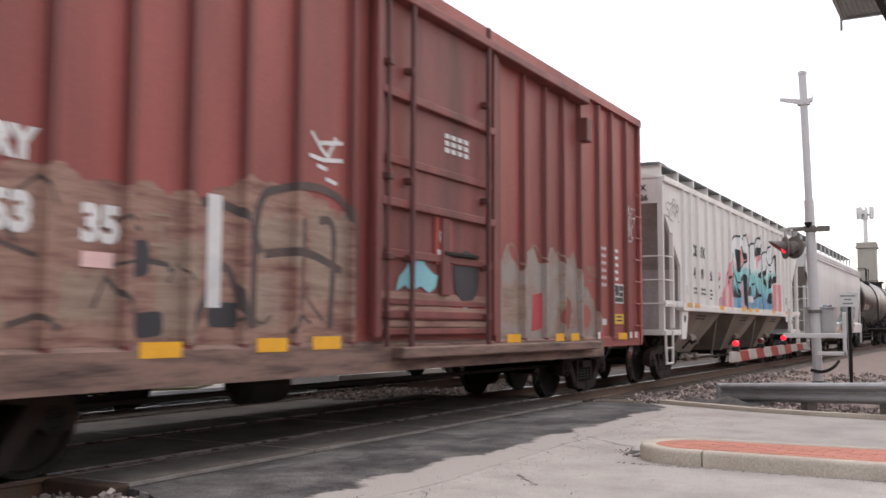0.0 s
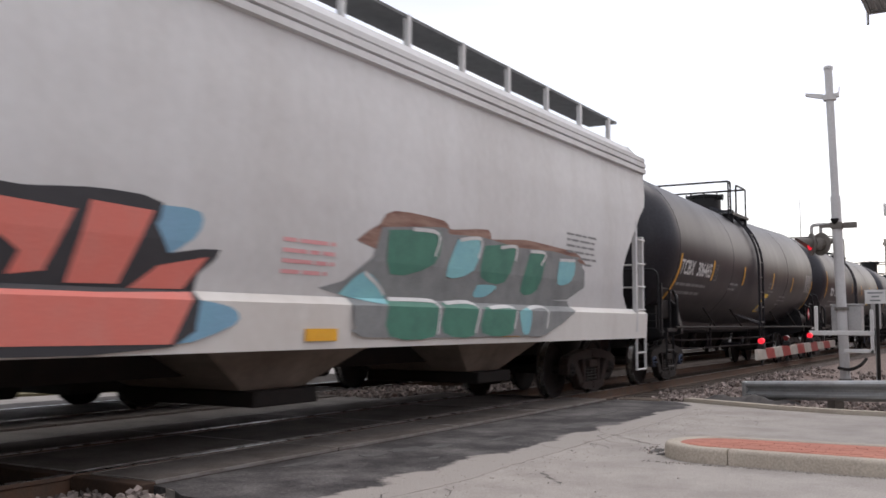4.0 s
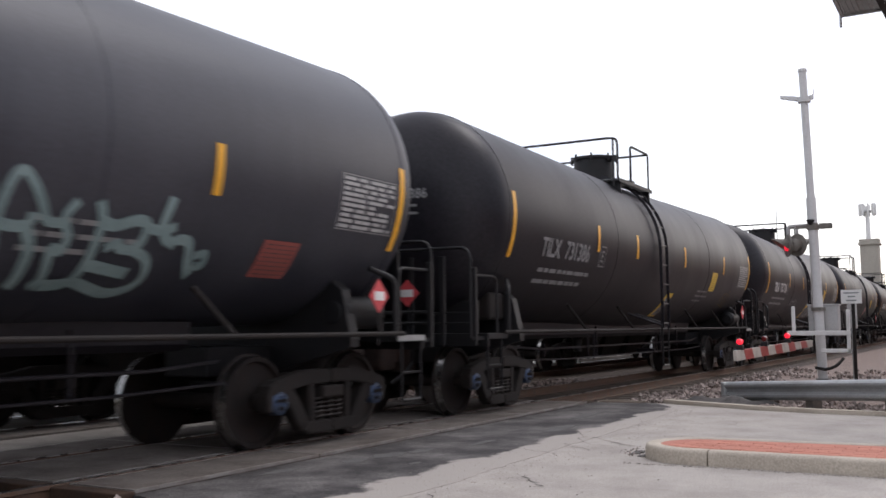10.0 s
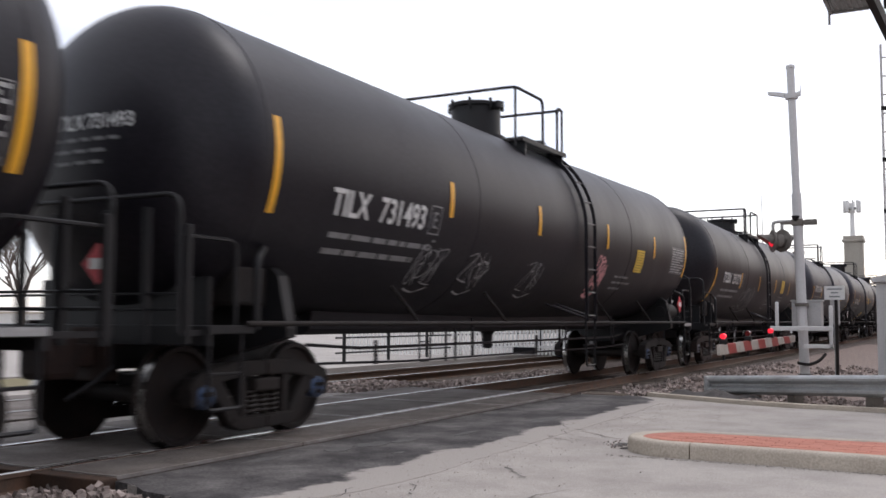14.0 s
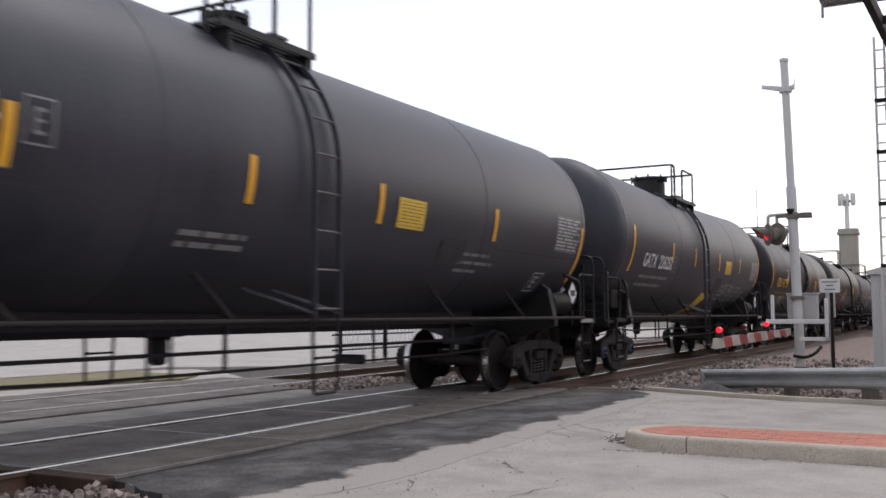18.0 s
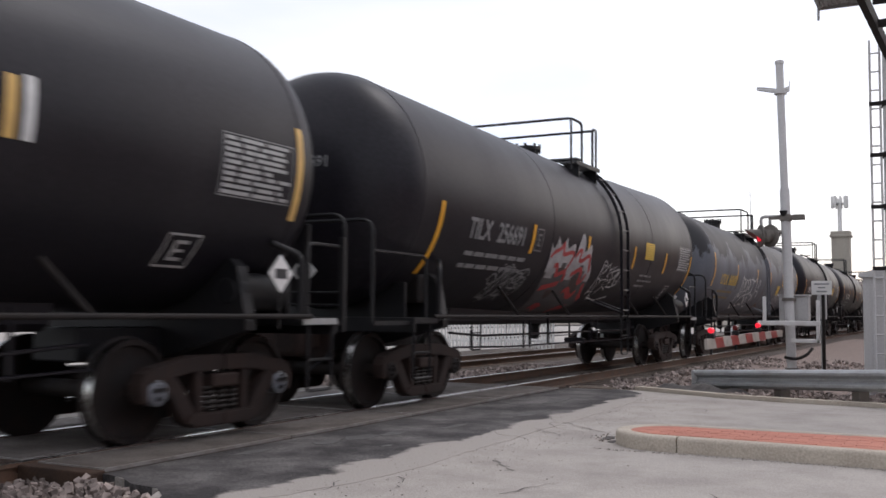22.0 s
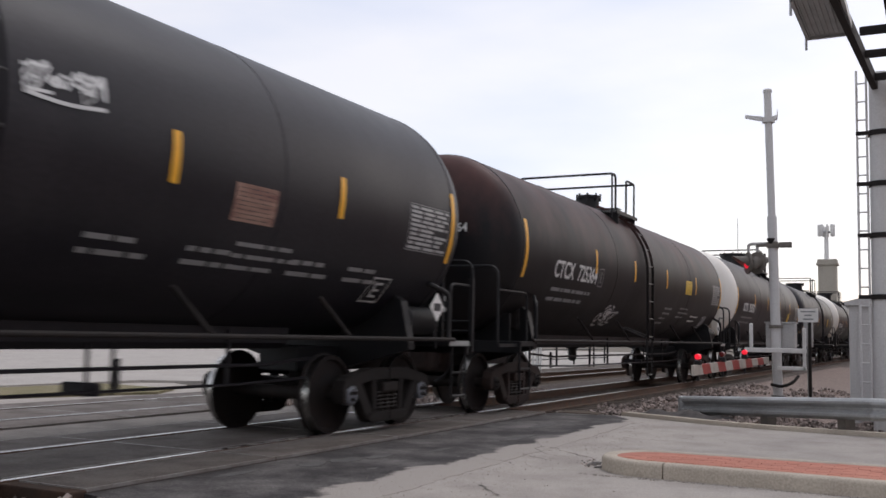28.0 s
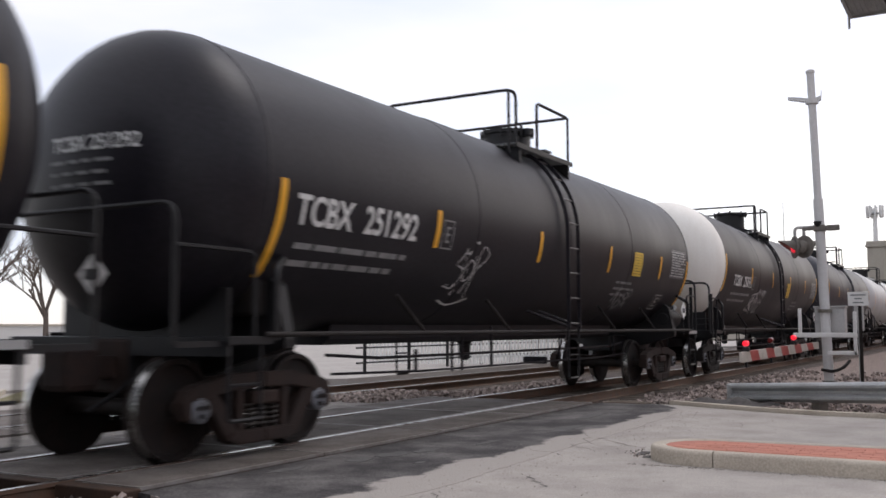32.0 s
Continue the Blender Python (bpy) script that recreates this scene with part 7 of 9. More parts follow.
    scrawl(car, 47, Y(22.72), 1.16, 0.8, 0.42, M_DULLPINK, pocket, 10, 0.03, "dull pink sprayed scrawl")
    scrawl(car, 31, Y(20.55), 3.55, 0.95, 0.55, M_BLACKP, flat, 8, 0.03, "thin black sprayed signature")
    # the big piece: pink clouds, letters that pass from white to turquoise to blue, pink and black fills, black lines
    def fill(pts, material, lift, label, smooth=True):
        bm = bmesh.new()
        line = curve(pts + [pts[0]], 4)[:-1] if smooth else pts
        blob(bm, [(Y(q[0]), q[1]) for q in line], surf, lift)
        part("graffiti", drape(bm, over, 0.07), material, car, label)
    for k, pts in enumerate((
        [(25.6, 1.77), (25.62, 2.03), (25.73, 2.47), (26.02, 2.59), (26.27, 2.75), (26.64, 3.06), (26.68, 1.77)],
        [(25.19, 1.77), (25.21, 1.95), (25.4, 2.01), (25.62, 2.01), (25.63, 1.77)],
        [(32.6, 1.77), (32.65, 2.55), (33.15, 2.63), (33.64, 2.65), (33.9, 2.45), (33.93, 2.17), (34.07, 1.95), (34.1, 1.77)])):
        fill(pts, M_VIOLET if k == 1 else M_PINK, 0.004 + 0.001 * k, "pink sprayed cloud")
    for pts in (
        [(25.94, 2.29), (26.38, 2.31), (26.28, 1.96), (26.02, 1.83)],
        [(33, 2.26), (33.26, 2.39), (33.58, 2.2), (33.47, 1.77), (33.15, 1.77)]):
        fill(pts, M_PALEPINK, 0.008, "pale pink highlight")
    for y, z, w, h in ((25.93, 2.78, 0.10, 0.13), (25.36, 2.56, 0.09, 0.12), (28.75, 3.86, 0.05, 0.09), (29.12, 3.90, 0.06, 0.10), (28.98, 3.66, 0.06, 0.10), (32.38, 3.05, 0.04, 0.08), (33.25, 2.62, 0.07, 0.12)):
        fill([(y + w * math.cos(k), z + h * math.sin(k)) for k in (0, 1.05, 2.1, 3.14, 4.2, 5.24)], M_PINK, 0.008, "pink sprayed dot")
    for pts in (
        [(26.66, 1.77), (26.67, 2.06), (26.51, 2.17), (26.49, 2.34), (26.67, 2.62), (26.64, 2.69), (26.65, 3.17), (26.75, 3.57), (27.09, 3.75), (27.47, 3.76), (27.66, 3.7), (27.73, 3.47), (27.78, 3.26), (28.01, 3.65), (28.36, 3.9), (28.58, 3.92), (28.79, 3.8), (28.96, 3.59), (29.13, 3.5), (29.1, 2.61), (29.25, 2.2), (29.24, 1.77)],
        [(28.2, 1.77), (28.41, 2.04), (28.76, 2.37), (28.8, 2.56), (29, 2.7), (29.03, 3.24), (29.05, 3.59), (29.2, 3.68), (29.45, 3.71), (29.51, 3.42), (29.68, 3.5), (29.92, 3.81), (30.17, 3.94), (30.35, 3.94), (30.68, 3.73), (30.81, 3.78), (30.84, 3.47), (31.09, 3.57), (31.32, 3.6), (31.58, 3.49), (32.03, 3.85), (32.08, 3.27), (32.55, 3.34), (32.79, 3.57), (32.99, 3.64), (33.15, 3.47), (33, 3.12), (33, 2.77), (32.18, 2.6), (32.5, 2.28), (32.55, 1.81)]):
        fill(pts, M_PIECE, 0.010, "large sprayed letters, white above and turquoise to blue below", False)
    for pts in (
        [(27.78, 3.44), (28.01, 3.54), (28.18, 3.39), (28.4, 3.22), (27.81, 2.94)],
        [(27.21, 3.08), (27.36, 2.99), (27.45, 2.79), (27.28, 2.85)],
        [(27.73, 2.4), (28.05, 2.51), (28.18, 2.13), (28.13, 2.04)],
        [(28.11, 2.08), (28.2, 2.08), (28.32, 1.77), (28.13, 1.77)],
        [(28.47, 3.08), (28.65, 3.16), (28.65, 2.96), (28.51, 2.78)],
        [(29.96, 3.35), (30.34, 3.42), (30.25, 3.18), (30.09, 2.98)],
        [(30.4, 2.78), (30.54, 2.75), (30.63, 2.35), (30.43, 2.49)],
        [(31.14, 2.8), (31.57, 3.03), (31.41, 2.66), (31.18, 2.44)],
        [(31.93, 2.11), (32.13, 2.15), (32.13, 2.04)],
        [(29.41, 2.92), (29.58, 2.91), (29.79, 2.58), (29.59, 2.67)]):
        fill(pts, M_PINK, 0.013, "pink sprayed fill")
    for pts in (
        [(27.13, 3.39), (27.36, 3.41), (27.59, 3.3), (27.59, 3.02), (27.52, 2.8), (27.4, 2.78), (27.4, 2.95), (27.21, 3.18)],
        [(28.4, 3.9), (28.63, 3.91), (28.55, 3.52), (28.4, 3.77)],
        [(28.01, 3.57), (28.4, 3.29), (28.67, 3.4), (28.65, 3.15), (28.26, 3.18), (28.03, 3.41)],
        [(27.03, 2.41), (27.25, 2.23), (27.52, 2.06), (26.71, 2.09), (26.92, 2.2)],
        [(26.49, 2.38), (26.61, 2.53), (26.97, 2.74), (26.88, 2.52), (26.61, 2.18), (26.49, 2.16)],
        [(27.6, 2.49), (28.26, 2.76), (28.34, 2.36), (28.59, 1.77), (28.32, 1.77), (28.19, 2.26), (28.09, 2.58), (27.76, 2.44)],
        [(28.58, 2.15), (29, 2.44), (29.27, 2.2)],
        [(28.84, 2.19), (29.16, 2.44), (29.2, 2.23), (29.01, 2.14)],
        [(29.74, 3.41), (29.86, 3.57), (30.11, 3.66), (30.38, 3.64), (30.34, 3.45), (29.99, 3.36)],
        [(30.44, 3.5), (30.82, 3.8), (30.79, 3.68), (30.36, 3.31)],
        [(29.89, 2.38), (29.98, 2.44), (30.27, 2.26), (30.35, 2.17), (29.82, 2.11)],
        [(30.19, 2.74), (30.53, 3.13), (30.64, 2.65), (30.69, 2.28), (30.39, 2.49), (30.32, 2.74)],
        [(30.95, 2.81), (31.32, 3.22), (31.65, 3.18), (31.61, 3.03), (31.25, 2.97), (31.06, 2.79)],
        [(32.11, 2.83), (32.45, 2.81), (33.02, 2.95), (33.02, 2.76), (32.5, 2.63), (32.11, 2.61)],
        [(31.89, 3.04), (32.15, 3.01), (32.1, 2.67), (31.73, 2.36), (32, 2.73)],
        [(31.85, 2.29), (32.09, 2.35), (32.15, 2.04), (31.65, 2.05)],
        [(29.4, 3.38), (29.54, 3.44), (29.49, 3.16), (29.44, 3.13)]):
        fill(pts, M_BLACKP, 0.016, "black sprayed shading")
    for width, pts in (
        (0.06, [(26.49, 2.28), (26.59, 2.53), (26.65, 2.69), (26.65, 3.17), (26.75, 3.57), (27.09, 3.74), (27.47, 3.77), (27.68, 3.7), (27.76, 3.39), (27.78, 3.09), (27.7, 2.83), (28.4, 3.16)]),
        (0.05, [(26.91, 3.27), (26.89, 3.05), (27.03, 2.74), (27.29, 2.53), (27.56, 2.49), (28.26, 2.75)]),
        (0.05, [(27.03, 2.7), (27.29, 2.51), (27.48, 2.1)]),
        (0.05, [(28.03, 3.53), (28.2, 3.38), (28.4, 3.27)]),
        (0.05, [(28.05, 3.71), (28.31, 3.88), (28.6, 3.92), (28.82, 3.76), (29.11, 3.47), (29.01, 2.98), (29.2, 2.77)]),
        (0.07, [(28.52, 3.86), (28.81, 3.79), (29, 3.5), (29.02, 2.89), (28.76, 2.37), (28.73, 2.69)]),
        (0.05, [(29.05, 3.59), (29.2, 3.68), (29.48, 3.71), (29.61, 3.49), (29.45, 3.13), (29.7, 2.85), (29.83, 2.5), (29.95, 2.42)]),
        (0.06, [(29.44, 3.13), (29.68, 3.45), (29.92, 3.8), (30.17, 3.94), (30.37, 3.92), (30.72, 3.7), (30.82, 3.79), (30.87, 3.23), (31.06, 2.75), (31.17, 2.42)]),
        (0.04, [(30.38, 4.06), (30.35, 3.92)]),
        (0.03, [(30.2, 3.9), (30.21, 3.65)]),
        (0.075, [(30.52, 3.12), (30.7, 2.61), (30.89, 2.01), (31.08, 1.7)]),
        (0.05, [(30.85, 3.46), (31.09, 3.57), (31.34, 3.59), (31.67, 3.34), (32.01, 3.17)]),
        (0.045, [(31.56, 3.51), (32.06, 3.85), (32.08, 3.22)]),
        (0.05, [(32.08, 3.27), (32.47, 3.32), (32.81, 3.58)]),
        (0.1, [(32.81, 3.6), (32.83, 2.78)]),
        (0.04, [(32.99, 3.62), (33.15, 3.47), (33.03, 3.12)]),
        (0.045, [(31.22, 2.1), (31.66, 2.05), (31.92, 2), (32.15, 2.04)]),
        (0.05, [(32.15, 2.55), (32.5, 2.23), (32.53, 1.86)]),
        (0.05, [(29.21, 2.46), (29.45, 2.53), (29.55, 2.31), (29.41, 2.11), (29.2, 2.07)]),
        (0.045, [(29.84, 2.12), (29.78, 1.81)]),
        (0.05, [(29.47, 2.97), (29.7, 2.85)])):
        bm = bmesh.new()
        sprayed(bm, [(Y(a), z) for a, z in curve(pts, 5)], width, surf, 0.019)
        part("graffiti", drape(bm, over, 0.07), M_BLACKP, car, "black sprayed outline")
    for y, z in ((25.0, 2.5), (25.08, 2.34), (25.22, 2.42), (25.02, 2.15), (25.2, 2.2), (26.2, 2.62), (26.35, 2.5), (26.3, 2.38)):
        fill([(y, z), (y + 0.11, z + 0.04), (y + 0.13, z + 0.12), (y + 0.02, z + 0.10)], M_BLACKP, 0.012, "small black sprayed mark", False)
    bm = boxed(X + 0.072, X + 0.08, Y(28.5), Y(29.16), 1.95, 2.13)
    part("notice_plate", bm, M_WHITEP, car, "small white notice plate")
    return car


# -- covered hopper with smooth curved sides --
def smooth_hopper():
    b, e = 38.9, 57.9
    mid, half = (b + e) / 2, (e - b) / 2
    Y = lambda s: s - mid
    car = thing("covered_hopper", pose(0, mid, 0), "light grey smooth-sided covered hopper car with two graffiti pieces", "hopper car")
    MID[car.name] = mid
    prof = [(1.52, 1.48), (1.58, 1.9), (1.615, 2.5), (1.61, 3.3), (1.57, 4.02)]
    def surf(z):
        for (x0, z0), (x1, z1) in zip(prof, prof[1:]):
            if z <= z1:
                return x0 + (x1 - x0) * (z - z0) / (z1 - z0)
        return prof[-1][0]
    # side outline: the ends curve away over the trucks
    def end_y(z):
        pts = [(1.45, 0.78), (1.6, 0.95), (1.74, 1.12), (2.0, 1.2), (2.21, 1.2), (2.47, 1.06), (3.02, 0.50), (3.16, 0.36), (3.2, 0.34), (3.4, 0.06), (3.6, 0.0), (4.1, 0.0)]
        for (z0, a), (z1, c) in zip(pts, pts[1:]):
            if z <= z1:
                return a + (c - a) * (z - z0) / (z1 - z0)
        return 0.0
    for s in (1, -1):
        bm = bmesh.new()
        rows_ = []
        zs = [1.48 + (4.05 - 1.48) * k / 28 for k in range(29)]
        for z in zs:
            o = end_y(z)
            rows_.append([bm.verts.new((s * surf(z), y, z)) for y in (-half + o, -half + 2, 0, half - 2, half - o)])
        for a, c in zip(rows_, rows_[1:]):
            for k in range(4):
                bm.faces.new((a[k], a[k + 1], c[k + 1], c[k]))
        bmesh.ops.solidify(bm, geom=bm.faces[:], thickness=0.04)
        part("side_sheet", bm, M_HOPPER2, car, smooth=True)
        part("side_sill", prism([(s * 1.60, 0.98), (s * 1.62, 1.42), (s * 1.53, 1.5), (s * 1.48, 0.98)][::s], -half, half), M_HOPPER, car, "pale side sill")
        part("top_rail", prism([(s * 1.54, 4.01), (s * 1.63, 4.03), (s * 1.63, 4.105), (s * 1.585, 4.115), (s * 1.585, 4.13), (s * 1.63, 4.14), (s * 1.63, 4.215), (s * 1.585, 4.225), (s * 1.585, 4.24), (s * 1.61, 4.25), (s * 1.61, 4.315), (s * 1.46, 4.36), (s * 1.44, 4.01)][::s], -half, half), M_HOPPER2, car)
        wk = part("running_board", boxed(s * 0.62, s * 1.18, -half + 0.3, half - 0.3, 4.97, 5.01), M_WALKGREY, car, "dark roof running board")
        for k in range(14):
            y = -half + 0.6 + k * 1.36
            part("board_bracket", boxed(s * 1.13, s * 1.20, y - 0.035, y + 0.035, 4.45, 5.01), M_HOPPER2, wk)
    part("roof", prism([(-1.5, 4.33), (1.5, 4.33), (1.28, 4.56), (0.6, 4.75), (-0.6, 4.75), (-1.28, 4.56)], -half, half), M_HOPPER2, car)
    part("hatch_trough", boxed(-0.32, 0.32, -half + 0.6, half - 0.6, 4.74, 4.88, bevel=0.03), M_HOPPER2, car)
    for s, y0 in ((-1, b), (1, e)):
        yy = Y(y0)
        part("end_panel", prism([(-1.56, 3.57), (1.56, 3.57), (1.56, 4.28), (1.30, 4.56), (0.6, 4.74), (-0.6, 4.74), (-1.30, 4.56), (-1.56, 4.28)], yy - s * 0.02, yy - s * 0.07), M_HOPPER2, car)
        bm = bmesh.new()
        f = bm.faces.new([bm.verts.new(v) for v in ((-1.5, yy - s * 0.1, 3.6), (1.5, yy - s * 0.1, 3.6), (1.5, yy - s * 1.25, 2.2), (-1.5, yy - s * 1.25, 2.2))])
        bmesh.ops.solidify(bm, geom=[f], thickness=0.05)
        part("slope_sheet", bm, M_DUSTY, car)
        part("slope_stiffener", prism([(yy - s * 0.08, 3.5), (yy - s * 0.5, 3.0), (yy - s * 0.5, 1.2), (yy - s * 0.2, 1.2)][::-s], -0.12, 0.12, "x"), M_HOPPER2, car)
        part("bulkhead", boxed(-1.45, 1.45, min(yy - s * 1.22, yy - s * 1.27), max(yy - s * 1.22, yy - s * 1.27), 1.1, 2.24), M_DUSTY, car)
        part("end_deck", boxed(-1.55, 1.55, min(yy, yy - s * 1.2), max(yy, yy - s * 1.2), 0.98, 1.1, bevel=0.01), M_HOPPER2, car)
        for x, hi in ((1.52, 2.85), (-1.52, 2.85), (0.75, 2.85)):
            part("end_post", boxed(x - 0.045, x + 0.045, min(yy, yy - s * 0.08), max(yy, yy - s * 0.08), 1.05, hi, bevel=0.01), M_HOPPER2, car)
        part("ladder_post", boxed(1.54, 1.62, min(yy - s * 0.5, yy - s * 0.58), max(yy - s * 0.5, yy - s * 0.58), 1.1, 3.1, bevel=0.01), M_HOPPER2, car)
        for z in (1.5, 1.92, 2.34, 2.78):
            part("end_rung", rod(bmesh.new(), (-1.52, yy + s * 0.03, z), (1.55, yy + s * 0.03, z), 0.016, 8), M_HOPPER2, car)
            part("side_rung", rod(bmesh.new(), (1.58, yy, z), (1.58, yy - s * 0.54, z), 0.016, 8), M_HOPPER2, car)
        bm = bmesh.new()
        pipe(bm, [(1.58, yy - s * 0.03, 1.0), (1.58, yy - s * 0.03, 0.42), (1.58, yy - s * 0.5, 0.42), (1.58, yy - s * 0.5, 1.0)], 0.026, 6)
        rod(bm, (1.58, yy - s * 0.03, 0.72), (1.58, yy - s * 0.5, 0.72), 0.018, 6)
        part("step", bm, M_HOPPER2, car)
    bm = boxed(-0.3, 0.3, -half, half, 0.7, 1.0)
    part("centre_sill", bm, M_TRUCK, car)
    for m0 in (-4.6, 0.0, 4.6):
        bm = bmesh.new()
        tv = [bm.verts.new(p) for p in ((-1.45, m0 - 2.2, 1.45), (1.45, m0 - 2.2, 1.45), (1.45, m0 + 2.2, 1.45), (-1.45, m0 + 2.2, 1.45))]
        lv = [bm.verts.new(p) for p in ((-0.8, m0 - 0.45, 0.55), (0.8, m0 - 0.45, 0.55), (0.8, m0 + 0.45, 0.55), (-0.8, m0 + 0.45, 0.55))]
        for k in range(4):
            bm.faces.new((tv[k], tv[(k + 1) % 4], lv[(k + 1) % 4], lv[k]))
        bm.faces.new(lv)
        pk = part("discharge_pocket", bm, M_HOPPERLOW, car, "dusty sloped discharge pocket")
        part("gate", boxed(-0.9, 1.0, m0 - 0.5, m0 + 0.5, 0.40, 0.56, bevel=0.02), M_TRUCK, pk)
    add_trucks(car, Y(40.0), Y(56.5), 1, "dark")
    add_couplers(car, half)
    for text, y, z in (("BNGX", 40.74, 2.77), ("60091", 40.71, 2.28)):
        put("lettering", letters(text, 0.375, M_LETTERK, 0.014), car, Matrix.Translation((surf(z + 0.1) + 0.012, Y(y), z)))
    for text, z in (("BNGX", 4.42), ("60091", 4.22)):
        put("end_lettering", letters(text, 0.185, M_LETTERK, 0.006), car, Matrix.Translation((0.58, Y(b) - 0.008, z)) @ Matrix.Rotation(-math.pi / 2, 4, "Z"))
    bars(car, Y(40.75), 1.98, (0.9,), M_LETTERDIM, surf, 0.06, 0.1, 6)
    bars(car, Y(40.75), 1.82, (0.9,), M_LETTERDIM, surf, 0.06, 0.1, 7)
    bars(car, Y(47.6), 2.0, (0.8, 0.8, 0.8, 0.7), M_PINK, surf, 0.04, 0.1, 8)
    bars(car, Y(54.2), 2.6, (1.2, 1.2, 1.1, 1.1, 1.2, 1.0), M_LETTERDIM, surf, 0.035, 0.09, 9)
    for y in (39.42, 42.75, 47.9, 52.0):
        part("reflective_strip", boxed(1.618, 1.628, Y(y), Y(y + 0.8 if y < 40 else y + 0.5), 1.06, 1.18), M_YELLOW, car)
    part("slot", boxed(1.615, 1.63, Y(39.9), Y(39.98), 1.24, 1.38), M_BLACKP, car)
    part("stencil_box", boxed(1.618, 1.626, Y(41.45), Y(41.75), 1.14, 1.32), M_LETTERDIM, car)
    low = lambda z: 1.628 if z < 1.42 else (1.628 + (surf(1.5) - 1.62) * (z - 1.42) / 0.08 if z < 1.5 else surf(z))

    def piece(fields, material, lift, label):
        for pts in fields:
            out = curve(pts + [pts[0]], 3)[:-1] if material is not M_CORALP else pts
            bm = bmesh.new()
            bmesh.ops.triangulate(bm, faces=[bm.faces.new([bm.verts.new((0, Y(q[0]), q[1])) for q in out])])
            for z in (1.42, 1.5, 1.7, 1.9, 2.2, 2.5):
                bmesh.ops.bisect_plane(bm, geom=bm.verts[:] + bm.edges[:] + bm.faces[:], plane_co=(0, 0, z), plane_no=(0, 0, 1))
            for v in bm.verts:
                v.co.x = low(v.co.z) + lift
            part("graffiti", bm, material, car, label)

    # two sprayed names: coral letters with a black edge and blue shadow; green and grey letters with white highlights
    piece((
        [(46, 2.17), (46.52, 2.16), (46.46, 1.93), (45.93, 1.71)],
        [(42.96, 1.52), (43.33, 1.5), (43.48, 1.05), (43.21, 1.08), (42.96, 1.28)],
        [(46.28, 1.44), (46.87, 1.37), (46.92, 1.22), (46.21, 1.06)],
        [(43.27, 2.14), (43.35, 2.19), (44.02, 2.21), (44.4, 2.19), (44.27, 2.11)]), M_BLUE, 0.005, "blue sprayed shadow")
    piece((
        [(43.08, 1.85), (43.27, 2.14), (44.27, 2.11), (44.4, 2.19), (45.26, 2.16), (45.36, 2.23), (46.1, 2.19), (45.95, 1.79), (46.78, 1.86), (46.39, 1.5), (46.21, 1.04), (43.48, 1.05), (43.3, 1.5), (43.04, 1.59)],), M_BLACKP, 0.008, "black sprayed edge of the coral letters")
    piece((
        [(43.31, 2.06), (43.94, 2.1), (44.48, 2.02), (44.39, 1.83), (43.61, 1.81), (43.61, 1.69), (44.36, 1.62), (44.25, 1.51), (44, 1.51), (43.34, 1.62)],
        [(44.53, 2.09), (45.27, 2.06), (45.05, 1.6), (44.76, 1.56), (44.89, 1.83), (44.67, 1.83), (44.49, 1.59), (44.36, 1.75)],
        [(45.4, 2.14), (46.01, 2.12), (45.72, 1.53), (45.24, 1.52)],
        [(46.1, 1.69), (46.64, 1.79), (46.39, 1.51), (45.82, 1.5)],
        [(43.33, 1.48), (43.96, 1.49), (44.01, 1.3), (44.34, 1.45), (44.47, 1.28), (44.45, 1.06), (43.67, 1.06)],
        [(44.53, 1.46), (44.82, 1.46), (44.81, 1.27), (45.15, 1.27), (45.19, 1.45), (45.34, 1.22), (45.52, 1.46), (46.46, 1.49), (46.19, 1.06), (44.57, 1.07)]), M_CORALP, 0.012, "blocky coral sprayed letter")
    piece((
        [(49.17, 2.3), (49.44, 2.47), (50.51, 2.46), (50.66, 2.37), (51.63, 2.45), (51.74, 2.33), (52.73, 2.4), (53.7, 2.37), (54.57, 2.33), (54.51, 2.11), (49.15, 2.02)],), M_BOXTAN, 0.005, "brown sprayed shadow")
    piece((
        [(49.21, 2.27), (50.51, 2.38), (50.66, 2.31), (51.48, 2.34), (51.65, 2.26), (54.57, 2.26), (54.35, 1.61), (48.49, 1.53), (48.97, 1.78)],
        [(48.65, 1.51), (54.35, 1.58), (53.39, 1.09), (52.44, 1.07), (48.82, 1.09), (49.04, 1.3), (48.7, 1.18)]), M_GREYP, 0.008, "dark sprayed base of the green letters")
    piece((
        [(49.34, 2.25), (50.19, 2.32), (50.44, 2.29), (50.32, 1.93), (49.42, 1.77)],
        [(51.56, 2.23), (51.82, 2.26), (52.44, 2.27), (52.17, 1.79), (51.49, 1.83)],
        [(49.33, 1.48), (50.32, 1.49), (50.26, 1.09), (49.31, 1.1)],
        [(50.52, 1.48), (51.3, 1.49), (51.22, 1.09), (50.45, 1.13)],
        [(51.51, 1.44), (52.38, 1.45), (52.26, 1.1), (51.42, 1.12)],
        [(52.91, 2.23), (53.41, 2.24), (53.21, 1.72), (52.67, 1.68)]), M_GREENP, 0.012, "dull green sprayed letter")
    piece((
        [(50.85, 2.26), (51.41, 2.31), (51.28, 1.9), (50.62, 1.8)],
        [(48.52, 1.53), (48.93, 1.78), (49.3, 1.6), (49.29, 1.44)],
        [(53.93, 2.17), (54.52, 2.19), (54.4, 1.89), (53.9, 1.83)],
        [(52.5, 1.4), (52.88, 1.45), (52.81, 1.12), (52.59, 1.12)],
        [(51.43, 1.73), (51.95, 1.73), (51.68, 1.59), (51.34, 1.58)]), M_TEAL, 0.014, "pale turquoise sprayed fill")
